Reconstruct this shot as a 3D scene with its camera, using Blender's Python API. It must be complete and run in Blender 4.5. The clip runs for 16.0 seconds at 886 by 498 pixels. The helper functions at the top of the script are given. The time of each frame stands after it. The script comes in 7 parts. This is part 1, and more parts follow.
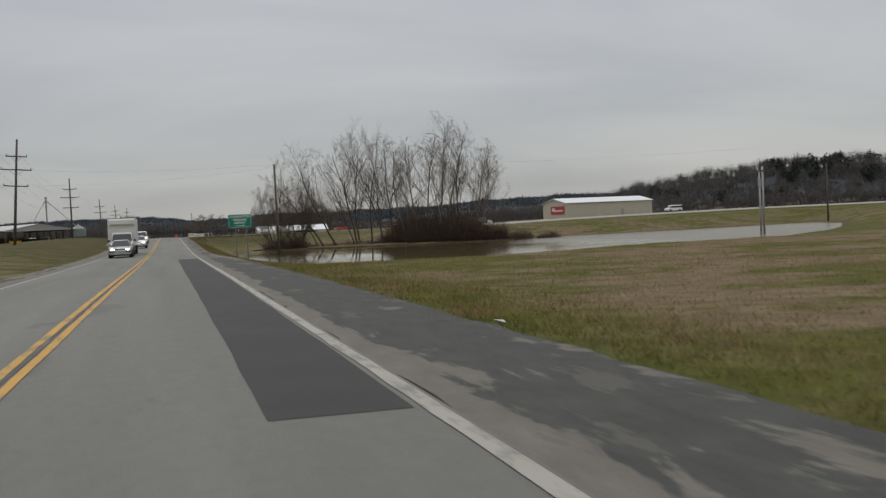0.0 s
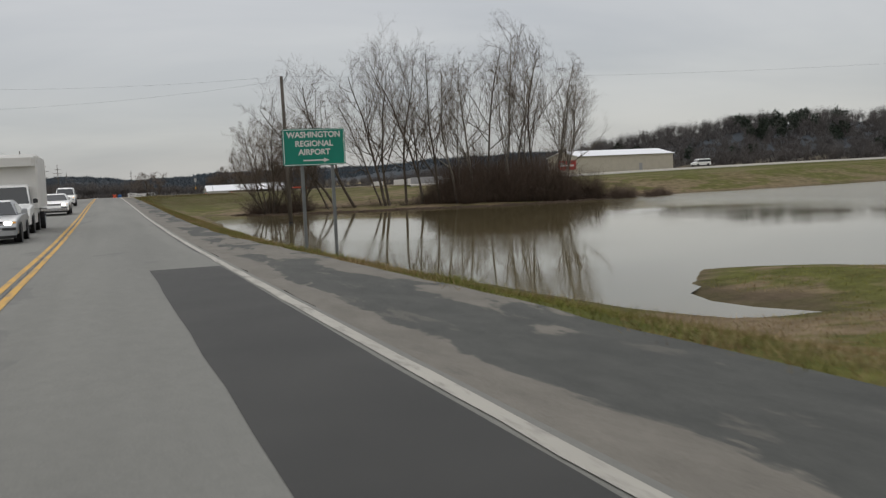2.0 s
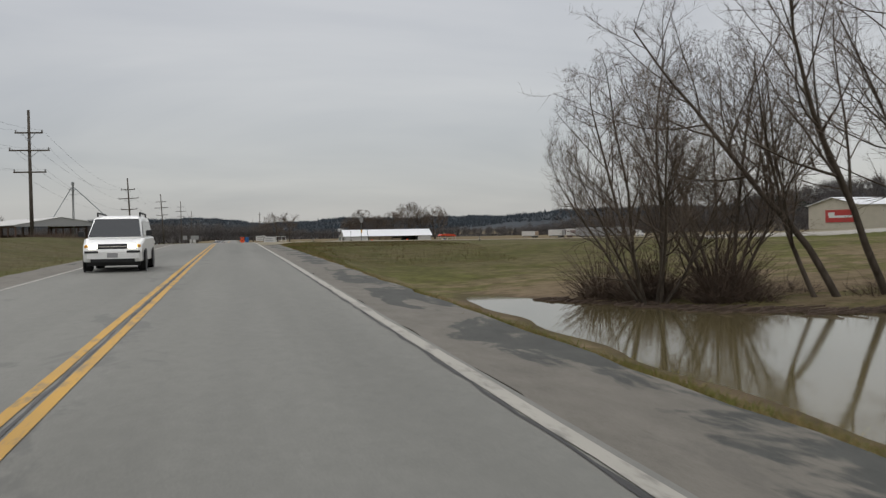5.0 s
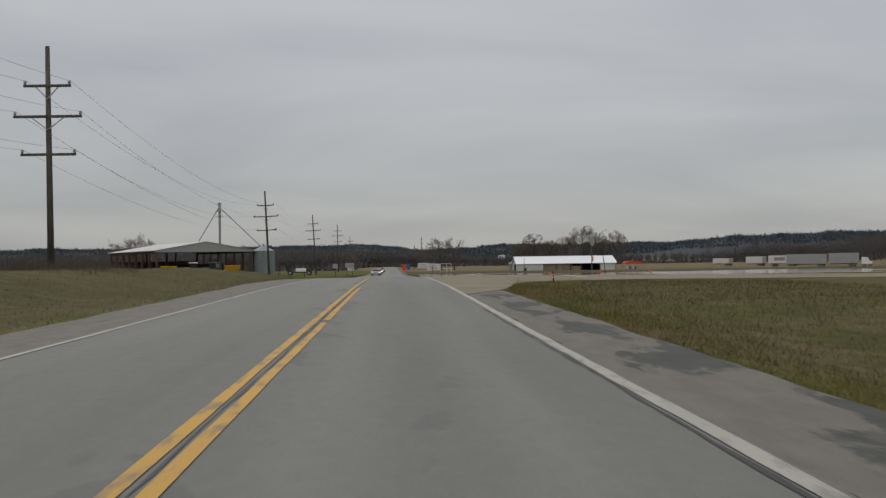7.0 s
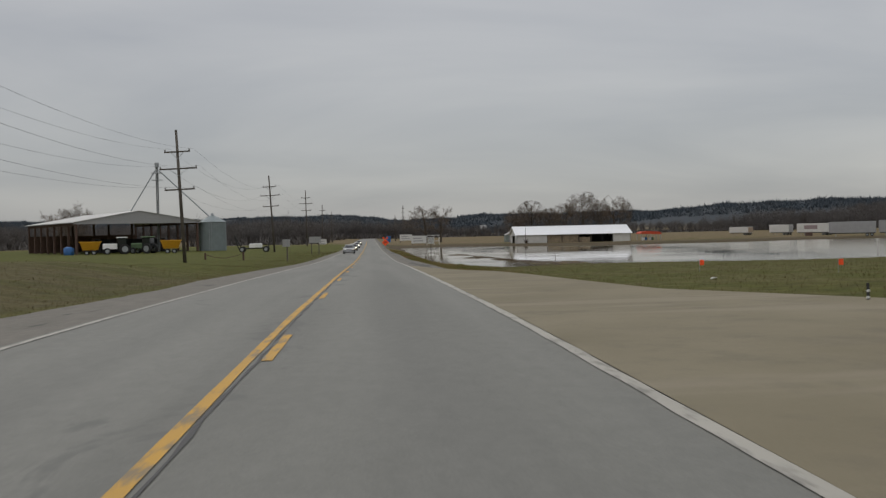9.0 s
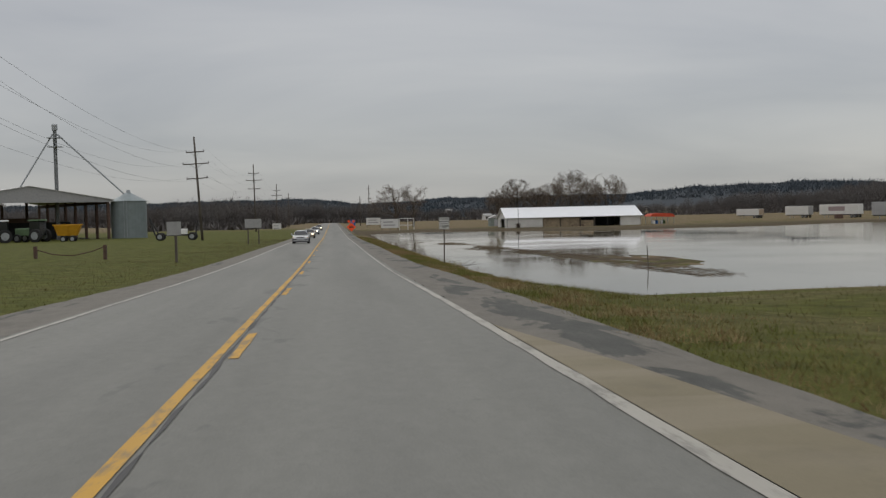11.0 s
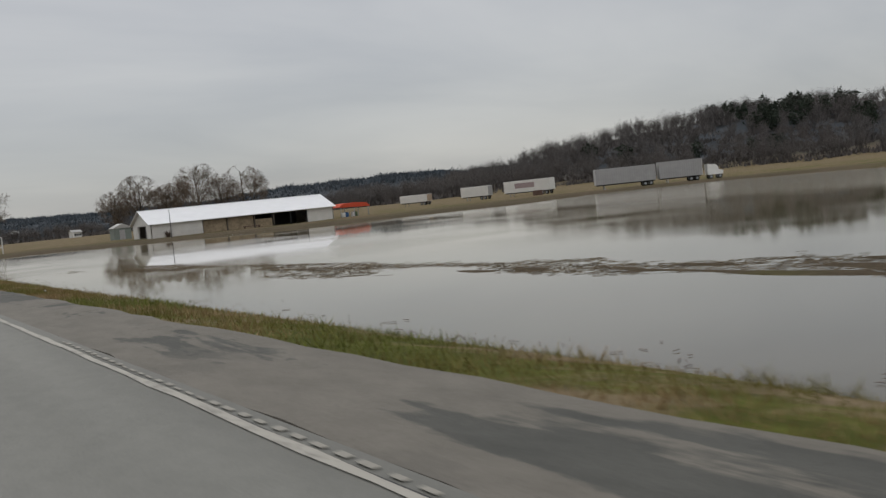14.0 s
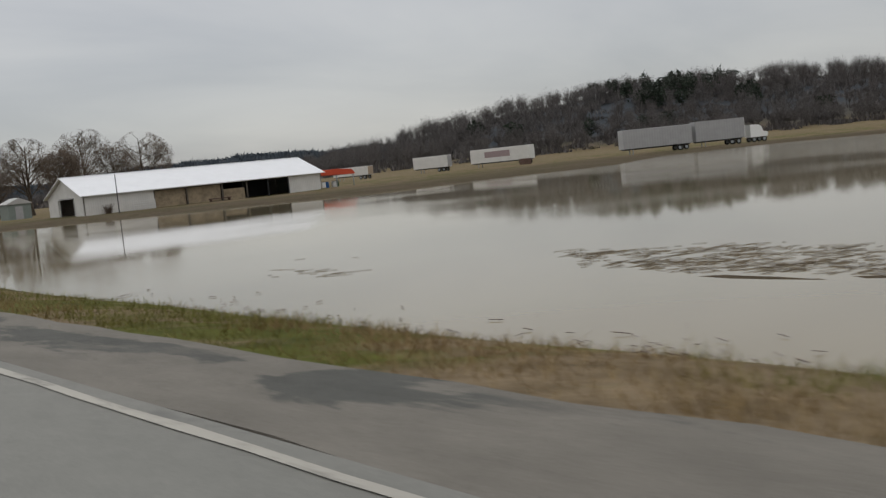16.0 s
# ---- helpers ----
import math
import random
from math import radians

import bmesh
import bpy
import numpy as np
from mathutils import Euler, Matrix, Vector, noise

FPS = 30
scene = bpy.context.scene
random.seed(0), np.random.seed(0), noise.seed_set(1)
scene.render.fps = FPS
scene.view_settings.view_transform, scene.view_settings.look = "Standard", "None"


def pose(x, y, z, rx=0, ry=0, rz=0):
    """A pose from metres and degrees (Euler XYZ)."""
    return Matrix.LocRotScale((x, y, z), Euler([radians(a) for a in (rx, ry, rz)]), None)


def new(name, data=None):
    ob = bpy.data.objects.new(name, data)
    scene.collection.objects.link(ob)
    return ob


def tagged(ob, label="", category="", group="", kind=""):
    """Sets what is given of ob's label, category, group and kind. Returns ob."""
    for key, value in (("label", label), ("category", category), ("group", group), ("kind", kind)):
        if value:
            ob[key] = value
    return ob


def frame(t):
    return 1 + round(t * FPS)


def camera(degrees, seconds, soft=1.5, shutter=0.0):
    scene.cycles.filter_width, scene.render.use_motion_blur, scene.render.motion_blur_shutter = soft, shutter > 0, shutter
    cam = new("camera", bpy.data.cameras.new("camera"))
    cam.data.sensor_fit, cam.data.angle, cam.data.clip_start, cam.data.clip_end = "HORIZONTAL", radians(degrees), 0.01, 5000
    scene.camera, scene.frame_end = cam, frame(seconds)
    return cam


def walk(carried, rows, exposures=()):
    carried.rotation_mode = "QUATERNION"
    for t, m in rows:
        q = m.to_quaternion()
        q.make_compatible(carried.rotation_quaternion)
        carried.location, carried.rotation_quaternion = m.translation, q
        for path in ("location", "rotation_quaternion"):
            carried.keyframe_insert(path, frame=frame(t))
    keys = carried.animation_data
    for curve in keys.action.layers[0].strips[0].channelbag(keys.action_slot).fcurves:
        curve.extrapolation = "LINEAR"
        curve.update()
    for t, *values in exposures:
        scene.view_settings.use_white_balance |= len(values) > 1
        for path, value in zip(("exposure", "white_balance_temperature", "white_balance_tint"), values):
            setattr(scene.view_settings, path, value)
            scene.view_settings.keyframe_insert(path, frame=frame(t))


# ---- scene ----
# ---------------------------------------------------------------- camera
cam = camera(47.7, 16.0, soft=1.35, shutter=0.08)
# seconds, x, y, z, yaw to the left, pitch up, lean
PATH = [
    (0, 1.702, 0.000, 1.454, -15.25, -1.57, -2.61),
    (0.5, 1.659, 12.450, 1.392, -15.56, -2.43, -3.18),
    (1, 1.522, 24.598, 1.339, -18.02, -3.55, -3.22),
    (1.5, 1.471, 36.620, 1.275, -18.52, -4.12, -3.03),
    (2, 1.525, 48.442, 1.188, -18.42, -4.01, -2.67),
    (2.5, 1.573, 60.139, 1.151, -18.31, -3.70, -2.55),
    (3, 1.510, 71.564, 1.167, -18.26, -3.32, -2.04),
    (3.5, 1.512, 82.950, 1.165, -17.47, -2.40, -1.72),
    (4, 1.565, 94.226, 1.147, -15.68, -1.96, -2.58),
    (4.5, 1.467, 105.301, 1.171, -13.58, -1.09, -1.44),
    (5, 1.523, 116.237, 1.254, -11.88, -0.93, -0.98),
    (7.3, 1.382, 170.593, 1.636, -2.42, 0.89, -0.94),
    (7.5, 1.371, 175.684, 1.700, -2.31, 0.93, -1.03),
    (8, 1.368, 188.509, 1.842, -2.32, 0.56, -1.44),
    (8.5, 1.315, 201.673, 1.975, -3.11, -0.29, -1.36),
    (9, 1.303, 215.046, 1.971, -4.14, -0.99, -1.23),
    (9.5, 1.271, 228.391, 1.950, -5.06, -1.62, -1.23),
    (9.7, 1.257, 233.671, 1.916, -5.45, -1.78, -1.16),
    (12, 1.396, 287.837, 1.065, -7.86, -2.11, -2.25),
    (12.5, 1.415, 300.063, 0.827, -12.35, -2.36, -3.16),
    (13, 1.390, 312.597, 0.616, -17.88, -2.80, -3.80),
    (13.5, 1.516, 325.739, 0.411, -23.76, -2.85, -4.86),
    (14, 1.686, 339.212, 0.290, -29.87, -3.05, -5.86),
    (14.5, 1.721, 352.696, 0.168, -35.26, -3.74, -6.33),
    (15, 1.652, 366.064, 0.049, -37.88, -4.25, -6.48),
    (15.5, 1.502, 379.288, -0.042, -38.98, -4.59, -6.33),
    (16, 1.383, 392.461, -0.106, -38.71, -4.87, -5.87),
]


def carried_pose(x, y, z, yaw, pitch, lean):
    return pose(x, y, z, 90 + pitch, 0, yaw) @ pose(0, 0, 0, 0, 0, lean)


EXPOSURES = [(0, 0.02), (2.5, 0.2), (5, 0.18), (7.5, -0.08), (9.5, -0.08), (12.5, 0.03), (14, 0.06), (16, 0.11)]
walk(cam, [(t, carried_pose(*q)) for t, *q in PATH], EXPOSURES)

# ---------------------------------------------------------------- sky and light
world = bpy.data.worlds.new("overcast_sky")
scene.world = world
world.use_nodes = True
wn, wl = world.node_tree.nodes, world.node_tree.links
wn.clear()


def wnode(kind, **values):
    n = wn.new(kind)
    for key, value in values.items():
        n.inputs[key].default_value = value
    return n


def wmath(op, a, b=None):
    n = wn.new("ShaderNodeMath")
    n.operation = op
    for i, v in enumerate((a, b)):
        if v is None:
            continue
        if isinstance(v, (int, float)):
            n.inputs[i].default_value = v
        else:
            wl.new(v, n.inputs[i])
    return n.outputs[0]


w_out = wn.new("ShaderNodeOutputWorld")
w_bg = wn.new("ShaderNodeBackground")
w_bg.inputs["Strength"].default_value = 1.0
sky = wn.new("ShaderNodeTexSky")
sky.sky_type, sky.sun_disc = "NISHITA", False
sky.sun_elevation, sky.sun_rotation = radians(32), radians(200)
coord = wn.new("ShaderNodeTexCoord")
sep = wn.new("ShaderNodeSeparateXYZ")
wl.new(coord.outputs["Generated"], sep.inputs[0])
up = wmath("MAXIMUM", sep.outputs[2], 0.0)
# cloud sheet: the direction laid onto a flat layer
flat = wmath("ADD", up, 0.22)
comb = wn.new("ShaderNodeCombineXYZ")
wl.new(wmath("DIVIDE", sep.outputs[0], flat), comb.inputs[0])
wl.new(wmath("DIVIDE", sep.outputs[1], flat), comb.inputs[1])
stretch = wn.new("ShaderNodeVectorMath")
stretch.operation = "MULTIPLY"
stretch.inputs[1].default_value = (0.55, 0.8, 1.0)
wl.new(comb.outputs[0], stretch.inputs[0])
cloud = wnode("ShaderNodeTexNoise", Scale=1.3, Detail=6.0, Roughness=0.5, Distortion=0.5)
wl.new(stretch.outputs[0], cloud.inputs["Vector"])
broad = wnode("ShaderNodeTexNoise", Scale=0.45, Detail=3.0, Roughness=0.5)
wl.new(stretch.outputs[0], broad.inputs["Vector"])
mixn = wmath("ADD", wmath("MULTIPLY", cloud.outputs[0], 0.6), wmath("MULTIPLY", broad.outputs[0], 0.5))
tone = wn.new("ShaderNodeValToRGB")
tone.color_ramp.elements[0].position, tone.color_ramp.elements[0].color = 0.40, (0.74, 0.755, 0.80, 1)
tone.color_ramp.elements[1].position, tone.color_ramp.elements[1].color = 0.70, (1.13, 1.115, 1.10, 1)
wl.new(mixn, tone.inputs[0])
# an overcast sky is about three times as bright overhead as at the horizon
level = wmath("ADD", wmath("MULTIPLY", up, 0.66), 0.345)
grade = wn.new("ShaderNodeVectorMath")
grade.operation = "SCALE"
wl.new(tone.outputs[0], grade.inputs[0])
wl.new(level, grade.inputs["Scale"])
thin = wn.new("ShaderNodeMixRGB")
thin.blend_type = "ADD"
thin.inputs[0].default_value = 0.012
wl.new(grade.outputs[0], thin.inputs[1])
wl.new(sky.outputs[0], thin.inputs[2])
wl.new(thin.outputs[0], w_bg.inputs["Color"])
wl.new(w_bg.outputs[0], w_out.inputs[0])

sun = new("sun", bpy.data.lights.new("sun", "SUN"))
sun.data.energy, sun.data.angle, sun.data.color = 0.55, radians(40), (1.0, 0.97, 0.93)
sun.matrix_world = pose(0, 0, 60, 58, 0, -160)

# ---------------------------------------------------------------- materials


class Mat:
    """A node material under construction."""

    def __init__(self, name, rough=0.8, metal=0.0, spec=0.3):
        self.m = bpy.data.materials.new(name)
        self.m.use_nodes = True
        self.n, self.l = self.m.node_tree.nodes, self.m.node_tree.links
        self.b = self.n["Principled BSDF"]
        self.b.inputs["Roughness"].default_value = rough
        self.b.inputs["Metallic"].default_value = metal
        self.b.inputs["Specular IOR Level"].default_value = spec
        self.pos = self.n.new("ShaderNodeNewGeometry").outputs["Position"]
        self.obj = None

    def local(self):
        if self.obj is None:
            self.obj = self.n.new("ShaderNodeTexCoord").outputs["Object"]
        return self.obj

    def scaled(self, vec, s):
        v = self.n.new("ShaderNodeVectorMath")
        v.operation = "MULTIPLY"
        v.inputs[1].default_value = s
        self.l.new(vec, v.inputs[0])
        return v.outputs[0]

    def noise(self, scale, detail=4.0, rough=0.55, vec=None, stretch=None, distort=0.0):
        t = self.n.new("ShaderNodeTexNoise")
        t.inputs["Scale"].default_value, t.inputs["Detail"].default_value = scale, detail
        t.inputs["Roughness"].default_value, t.inputs["Distortion"].default_value = rough, distort
        v = vec or self.pos
        if stretch:
            v = self.scaled(v, stretch)
        self.l.new(v, t.inputs["Vector"])
        return t.outputs[0]

    def ramp(self, fac, *stops):
        r = self.n.new("ShaderNodeValToRGB")
        e = r.color_ramp.elements
        while len(e) < len(stops):
            e.new(0.5)
        for i, (p, c) in enumerate(stops):
            e[i].position = p
            e[i].color = (c, c, c, 1) if isinstance(c, (int, float)) else (*c, 1)
        self.l.new(fac, r.inputs[0])
        return r.outputs[0]

    def mix(self, fac, a, b, blend="MIX"):
        x = self.n.new("ShaderNodeMixRGB")
        x.blend_type = blend
        for i, v in enumerate((fac, a, b)):
            if isinstance(v, (int, float)):
                x.inputs[i].default_value = v if i == 0 else (v, v, v, 1)
            elif isinstance(v, tuple):
                x.inputs[i].default_value = (*v, 1)
            else:
                self.l.new(v, x.inputs[i])
        return x.outputs[0]

    def attr(self, name):
        a = self.n.new("ShaderNodeAttribute")
        a.attribute_name = name
        return a.outputs["Fac"]

    def axis(self, i):
        s = self.n.new("ShaderNodeSeparateXYZ")
        self.l.new(self.pos, s.inputs[0])
        return s.outputs[i]

    def calc(self, op, a, b=0.0):
        n = self.n.new("ShaderNodeMath")
        n.operation = op
        for i, v in enumerate((a, b)):
            if isinstance(v, (int, float)):
                n.inputs[i].default_value = v
            else:
                self.l.new(v, n.inputs[i])
        return n.outputs[0]

    def rand(self):
        return self.n.new("ShaderNodeObjectInfo").outputs["Random"]

    def island(self):
        return self.n.new("ShaderNodeNewGeometry").outputs["Random Per Island"]

    def color(self, c):
        if isinstance(c, tuple):
            self.b.inputs["Base Color"].default_value = (*c, 1)
        else:
            self.l.new(c, self.b.inputs["Base Color"])
        return self

    def rough(self, r):
        self.l.new(r, self.b.inputs["Roughness"])
        return self

    def bump(self, height, strength=0.3, dist=0.02):
        b = self.n.new("ShaderNodeBump")
        b.inputs["Strength"].default_value, b.inputs["Distance"].default_value = strength, dist
        self.l.new(height, b.inputs["Height"])
        self.l.new(b.outputs[0], self.b.inputs["Normal"])
        return self


def plain(name, c, rough=0.6, metal=0.0, var=0.12, scale=3.0, bump=0.0, spec=0.4):
    m = Mat(name, rough, metal, spec)
    lo, hi = tuple(v * (1 - var) for v in c), tuple(min(1, v * (1 + var)) for v in c)
    n1 = m.noise(scale, 5, 0.6, vec=m.local())
    m.color(m.ramp(n1, (0.3, lo), (0.7, hi)))
    if bump:
        m.bump(m.noise(scale * 12, 3, vec=m.local()), bump, 0.01)
    return m.m


def glow(name, c, strength, tint=(0.9, 0.9, 0.9)):
    m = Mat(name, 0.2)
    m.color(tint)
    m.b.inputs["Emission Color"].default_value = (*c, 1)
    m.b.inputs["Emission Strength"].default_value = strength
    return m.m


# lane surface: worn grey asphalt with wheel tracks, smudges and fine grit
m = Mat("lane_asphalt", 0.8, 0, 0.28)
grit = m.noise(60, 4, 0.7)
streak = m.noise(0.9, 4, 0.5, stretch=(1.0, 0.035, 1))
big = m.noise(0.25, 3, 0.5, stretch=(1, 0.2, 1))
c = m.ramp(streak, (0.32, (0.178, 0.177, 0.158)), (0.68, (0.238, 0.236, 0.211)))
c = m.mix(m.ramp(big, (0.35, 0.0), (0.7, 0.55)), c, (0.252, 0.249, 0.222))
# oil-dark strip down the middle of each lane
drip = m.calc("ABSOLUTE", m.calc("SUBTRACT", m.calc("ABSOLUTE", m.axis(0)), 1.8))
drip = m.calc("MULTIPLY", m.ramp(drip, (0.1, 1.0), (0.75, 0.0)), m.ramp(m.noise(0.4, 4, 0.6, stretch=(1, 0.15, 1)), (0.35, 0.1), (0.65, 0.75)))
c = m.mix(m.calc("MULTIPLY", drip, 0.55), c, (0.175, 0.174, 0.159))
c = m.mix(0.18, c, m.ramp(m.noise(6, 5, 0.7, stretch=(1, 0.5, 1)), (0.3, 0.3), (0.7, 0.7)), "OVERLAY")
c = m.mix(0.45, c, m.ramp(grit, (0.3, 0.10), (0.7, 0.34)), "OVERLAY")
# dark smudges, most of them beside the centre lines
side = m.ramp(m.calc("ABSOLUTE", m.axis(0)), (0.25, 0.12), (1.3, 0.0))
blot = m.calc("ADD", m.calc("ADD", m.noise(0.9, 5, 0.62, stretch=(1, 0.42, 1), distort=0.6), side), m.calc("MULTIPLY", m.noise(7, 3, 0.6), 0.06))
c = m.mix(m.ramp(blot, (0.69, 0.0), (0.74, 0.7)), c, (0.118, 0.117, 0.108))
c = m.mix(1.0, c, m.ramp(m.calc("MULTIPLY", m.axis(1), 0.002), (0.14, 1.0), (0.20, 1.10), (0.30, 1.10), (0.35, 0.96), (0.40, 1.0), (0.45, 1.08), (0.60, 1.13)), "MULTIPLY")
m.color(c).bump(grit, 0.25, 0.01)
LANE = m.m

# shoulder: pale tan-grey old surface, worn through to dark tar down its middle
m = Mat("shoulder_asphalt", 0.86, 0, 0.22)
grit = m.noise(45, 4, 0.7)
middle = m.ramp(m.calc("ABSOLUTE", m.calc("SUBTRACT", m.calc("ABSOLUTE", m.axis(0)), 4.55)), (0.1, 0.075), (0.85, 0.0))
stretchy = m.noise(0.055, 3, 0.5, stretch=(0.3, 1, 1))
wear = m.noise(0.75, 6, 0.6, stretch=(1.2, 0.36, 1), distort=0.5)
wear = m.calc("ADD", m.calc("ADD", wear, middle), m.calc("MULTIPLY", m.calc("SUBTRACT", stretchy, 0.5), 0.45))
wear = m.calc("ADD", wear, m.calc("MULTIPLY", m.noise(9, 4, 0.65), 0.07))
wear = m.calc("ADD", wear, m.calc("MULTIPLY", m.calc("SUBTRACT", m.noise(3.5, 4, 0.6, stretch=(1.6, 0.16, 1)), 0.5), 0.16))
early = m.ramp(m.calc("MULTIPLY", m.axis(1), 0.002), (0.06, 0.25), (0.115, 0.21), (0.135, 0.13), (0.158, 0.065), (0.19, 0.10), (0.28, 0.085), (0.60, 0.055), (0.645, 0.05), (0.665, 0.0), (0.70, 0.0), (0.72, 0.06), (0.79, 0.06))
early = m.calc("MULTIPLY", early, m.ramp(m.calc("SUBTRACT", m.calc("ABSOLUTE", m.axis(0)), 3.72), (0.25, 0.1), (0.75, 1.0)))
wear = m.calc("ADD", wear, m.calc("ADD", early, m.ramp(m.calc("SUBTRACT", m.calc("ABSOLUTE", m.axis(0)), 3.72), (0.12, 0.0), (0.45, 0.16))))
wear = m.calc("SUBTRACT", wear, m.calc("MULTIPLY", m.calc("LESS_THAN", m.axis(0), 0.0), 0.13))
fine = m.noise(3.0, 5, 0.65, stretch=(1, 0.35, 1))
pale = m.ramp(fine, (0.3, (0.195, 0.18, 0.152)), (0.7, (0.265, 0.244, 0.207)))
tar = m.ramp(fine, (0.3, (0.080, 0.082, 0.075)), (0.7, (0.118, 0.119, 0.108)))
tar = m.mix(m.ramp(m.calc("MULTIPLY", m.axis(1), 0.002), (0.2, 0.0), (0.6, 0.6)), tar, m.ramp(fine, (0.3, (0.105, 0.104, 0.091)), (0.7, (0.158, 0.154, 0.136))))
c = m.mix(m.ramp(wear, (0.815, 0.0), (0.857, 1.0)), pale, tar)
c = m.mix(m.ramp(m.noise(1.6, 5, 0.65, stretch=(1, 0.25, 1)), (0.60, 0.0), (0.64, 0.6)), c, (0.185, 0.172, 0.148))
c = m.mix(0.5, c, m.ramp(grit, (0.3, 0.08), (0.7, 0.32)), "OVERLAY")
m.color(c).bump(grit, 0.4, 0.015)
SHOULDER = m.m

m = Mat("new_tar_patch", 0.8, 0, 0.3)
grit = m.noise(70, 3, 0.7)
c = m.ramp(m.noise(0.6, 4), (0.3, (0.046, 0.046, 0.043)), (0.7, (0.066, 0.065, 0.06)))
m.color(m.mix(0.4, c, m.ramp(grit, (0.3, 0.03), (0.7, 0.16)), "OVERLAY")).bump(grit, 0.3, 0.01)
PATCH = m.m

m = Mat("side_road_concrete", 0.9, 0, 0.2)
grit = m.noise(40, 4, 0.7)
c = m.ramp(m.noise(0.3, 5, 0.6), (0.3, (0.220, 0.190, 0.125)), (0.7, (0.275, 0.240, 0.165)))
c = m.mix(m.ramp(m.noise(0.9, 5, 0.65), (0.52, 0.0), (0.72, 0.6)), c, (0.170, 0.146, 0.108))
c = m.mix(m.ramp(m.noise(0.35, 4, 0.6, stretch=(0.25, 1, 1)), (0.56, 0.0), (0.62, 0.55)), c, (0.315, 0.275, 0.205))
m.color(m.mix(0.3, c, m.ramp(grit, (0.3, 0.15), (0.7, 0.36)), "OVERLAY")).bump(grit, 0.3, 0.012)
CONCRETE = m.m


def line_paint(name, c, under):
    p = Mat(name, 0.7, 0, 0.3)
    w = p.noise(5.0, 6, 0.7, stretch=(1, 0.25, 1))
    p.color(p.mix(p.ramp(w, (0.36, 0.85), (0.50, 0.0)), p.mix(p.ramp(p.noise(0.5, 3), (0.3, 0.0), (0.7, 0.25)), c, under), under))
    return p.m


YELLOW = line_paint("yellow_road_paint", (0.55, 0.30, 0.028), (0.18, 0.15, 0.10))
WHITE_LINE = line_paint("white_road_paint", (0.40, 0.38, 0.33), (0.20, 0.192, 0.168))
SEALER = plain("crack_sealer", (0.035, 0.034, 0.033), 0.7)

# grass ground with green and straw patches, mud by the water
m = Mat("winter_grass_ground", 1.0, 0, 0.1)
patchy = m.noise(0.15, 6, 0.62, stretch=(0.8, 1.2, 1))
tuft = m.noise(1.3, 5, 0.65)
fine = m.noise(14, 4, 0.7)
green = m.ramp(tuft, (0.3, (0.064, 0.072, 0.013)), (0.7, (0.150, 0.158, 0.033)))
straw = m.ramp(tuft, (0.3, (0.155, 0.115, 0.066)), (0.7, (0.315, 0.238, 0.150)))
c = m.mix(m.ramp(patchy, (0.48, 0.0), (0.54, 1.0)), green, straw)
c = m.mix(m.ramp(m.noise(0.45, 4), (0.52, 0.0), (0.60, 0.8)), c, straw)
c = m.mix(m.ramp(m.noise(0.08, 5, 0.6, stretch=(0.7, 1.3, 1)), (0.54, 0.0), (0.62, 0.28)), c, (0.175, 0.112, 0.06))
c = m.mix(m.attr("dry"), c, straw)
c = m.mix(m.calc("MULTIPLY", m.attr("lush"), m.ramp(tuft, (0.35, 1.0), (0.7, 0.85))), c, green)
mud = m.ramp(m.noise(2.0, 5, 0.7), (0.3, (0.062, 0.046, 0.028)), (0.7, (0.135, 0.105, 0.068)))
c = m.mix(m.attr("mud"), c, mud)
c = m.mix(0.5, c, m.ramp(fine, (0.25, 0.10), (0.75, 0.42)), "OVERLAY")
# wooded hill ground has distance haze painted in as a blue-grey tint
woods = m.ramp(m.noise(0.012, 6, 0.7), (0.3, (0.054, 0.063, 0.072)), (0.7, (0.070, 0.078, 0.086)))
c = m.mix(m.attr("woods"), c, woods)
m.color(c).bump(m.mix(0.5, tuft, fine), 0.5, 0.10)
GRASS = m.m

m = Mat("grass_blades", 0.9, 0, 0.15)
r = m.island()
green = m.ramp(r, (0.0, (0.22, 0.185, 0.07)), (0.3, (0.155, 0.158, 0.034)), (1.0, (0.225, 0.228, 0.05)))
straw = m.ramp(r, (0.0, (0.23, 0.16, 0.085)), (0.7, (0.36, 0.275, 0.155)), (1.0, (0.19, 0.18, 0.06)))
patchy = m.noise(0.15, 6, 0.62, stretch=(0.8, 1.2, 1))
c = m.mix(m.ramp(patchy, (0.455, 0.0), (0.53, 1.0)), green, straw)
m.color(m.mix(m.ramp(m.noise(0.6, 3), (0.54, 0.0), (0.62, 0.6)), c, (0.24, 0.155, 0.07)))
BLADES = m.m
m = Mat("verge_grass_blades", 0.9, 0, 0.15)
r = m.island()
green = m.ramp(r, (0.0, (0.16, 0.13, 0.05)), (0.3, (0.10, 0.115, 0.026)), (1.0, (0.165, 0.185, 0.042)))
straw = m.ramp(r, (0.0, (0.15, 0.098, 0.045)), (0.5, (0.24, 0.17, 0.08)), (1.0, (0.36, 0.275, 0.15)))
c = m.mix(m.ramp(m.noise(0.42, 5, 0.6, stretch=(1, 0.7, 1)), (0.46, 0.0), (0.56, 1.0)), green, straw)
m.color(m.mix(m.ramp(m.noise(0.13, 3), (0.50, 0.0), (0.62, 0.3)), c, (0.20, 0.125, 0.055)))
VERGE_BLADES = m.m
m = Mat("bank_grass_blades", 0.9, 0, 0.15)
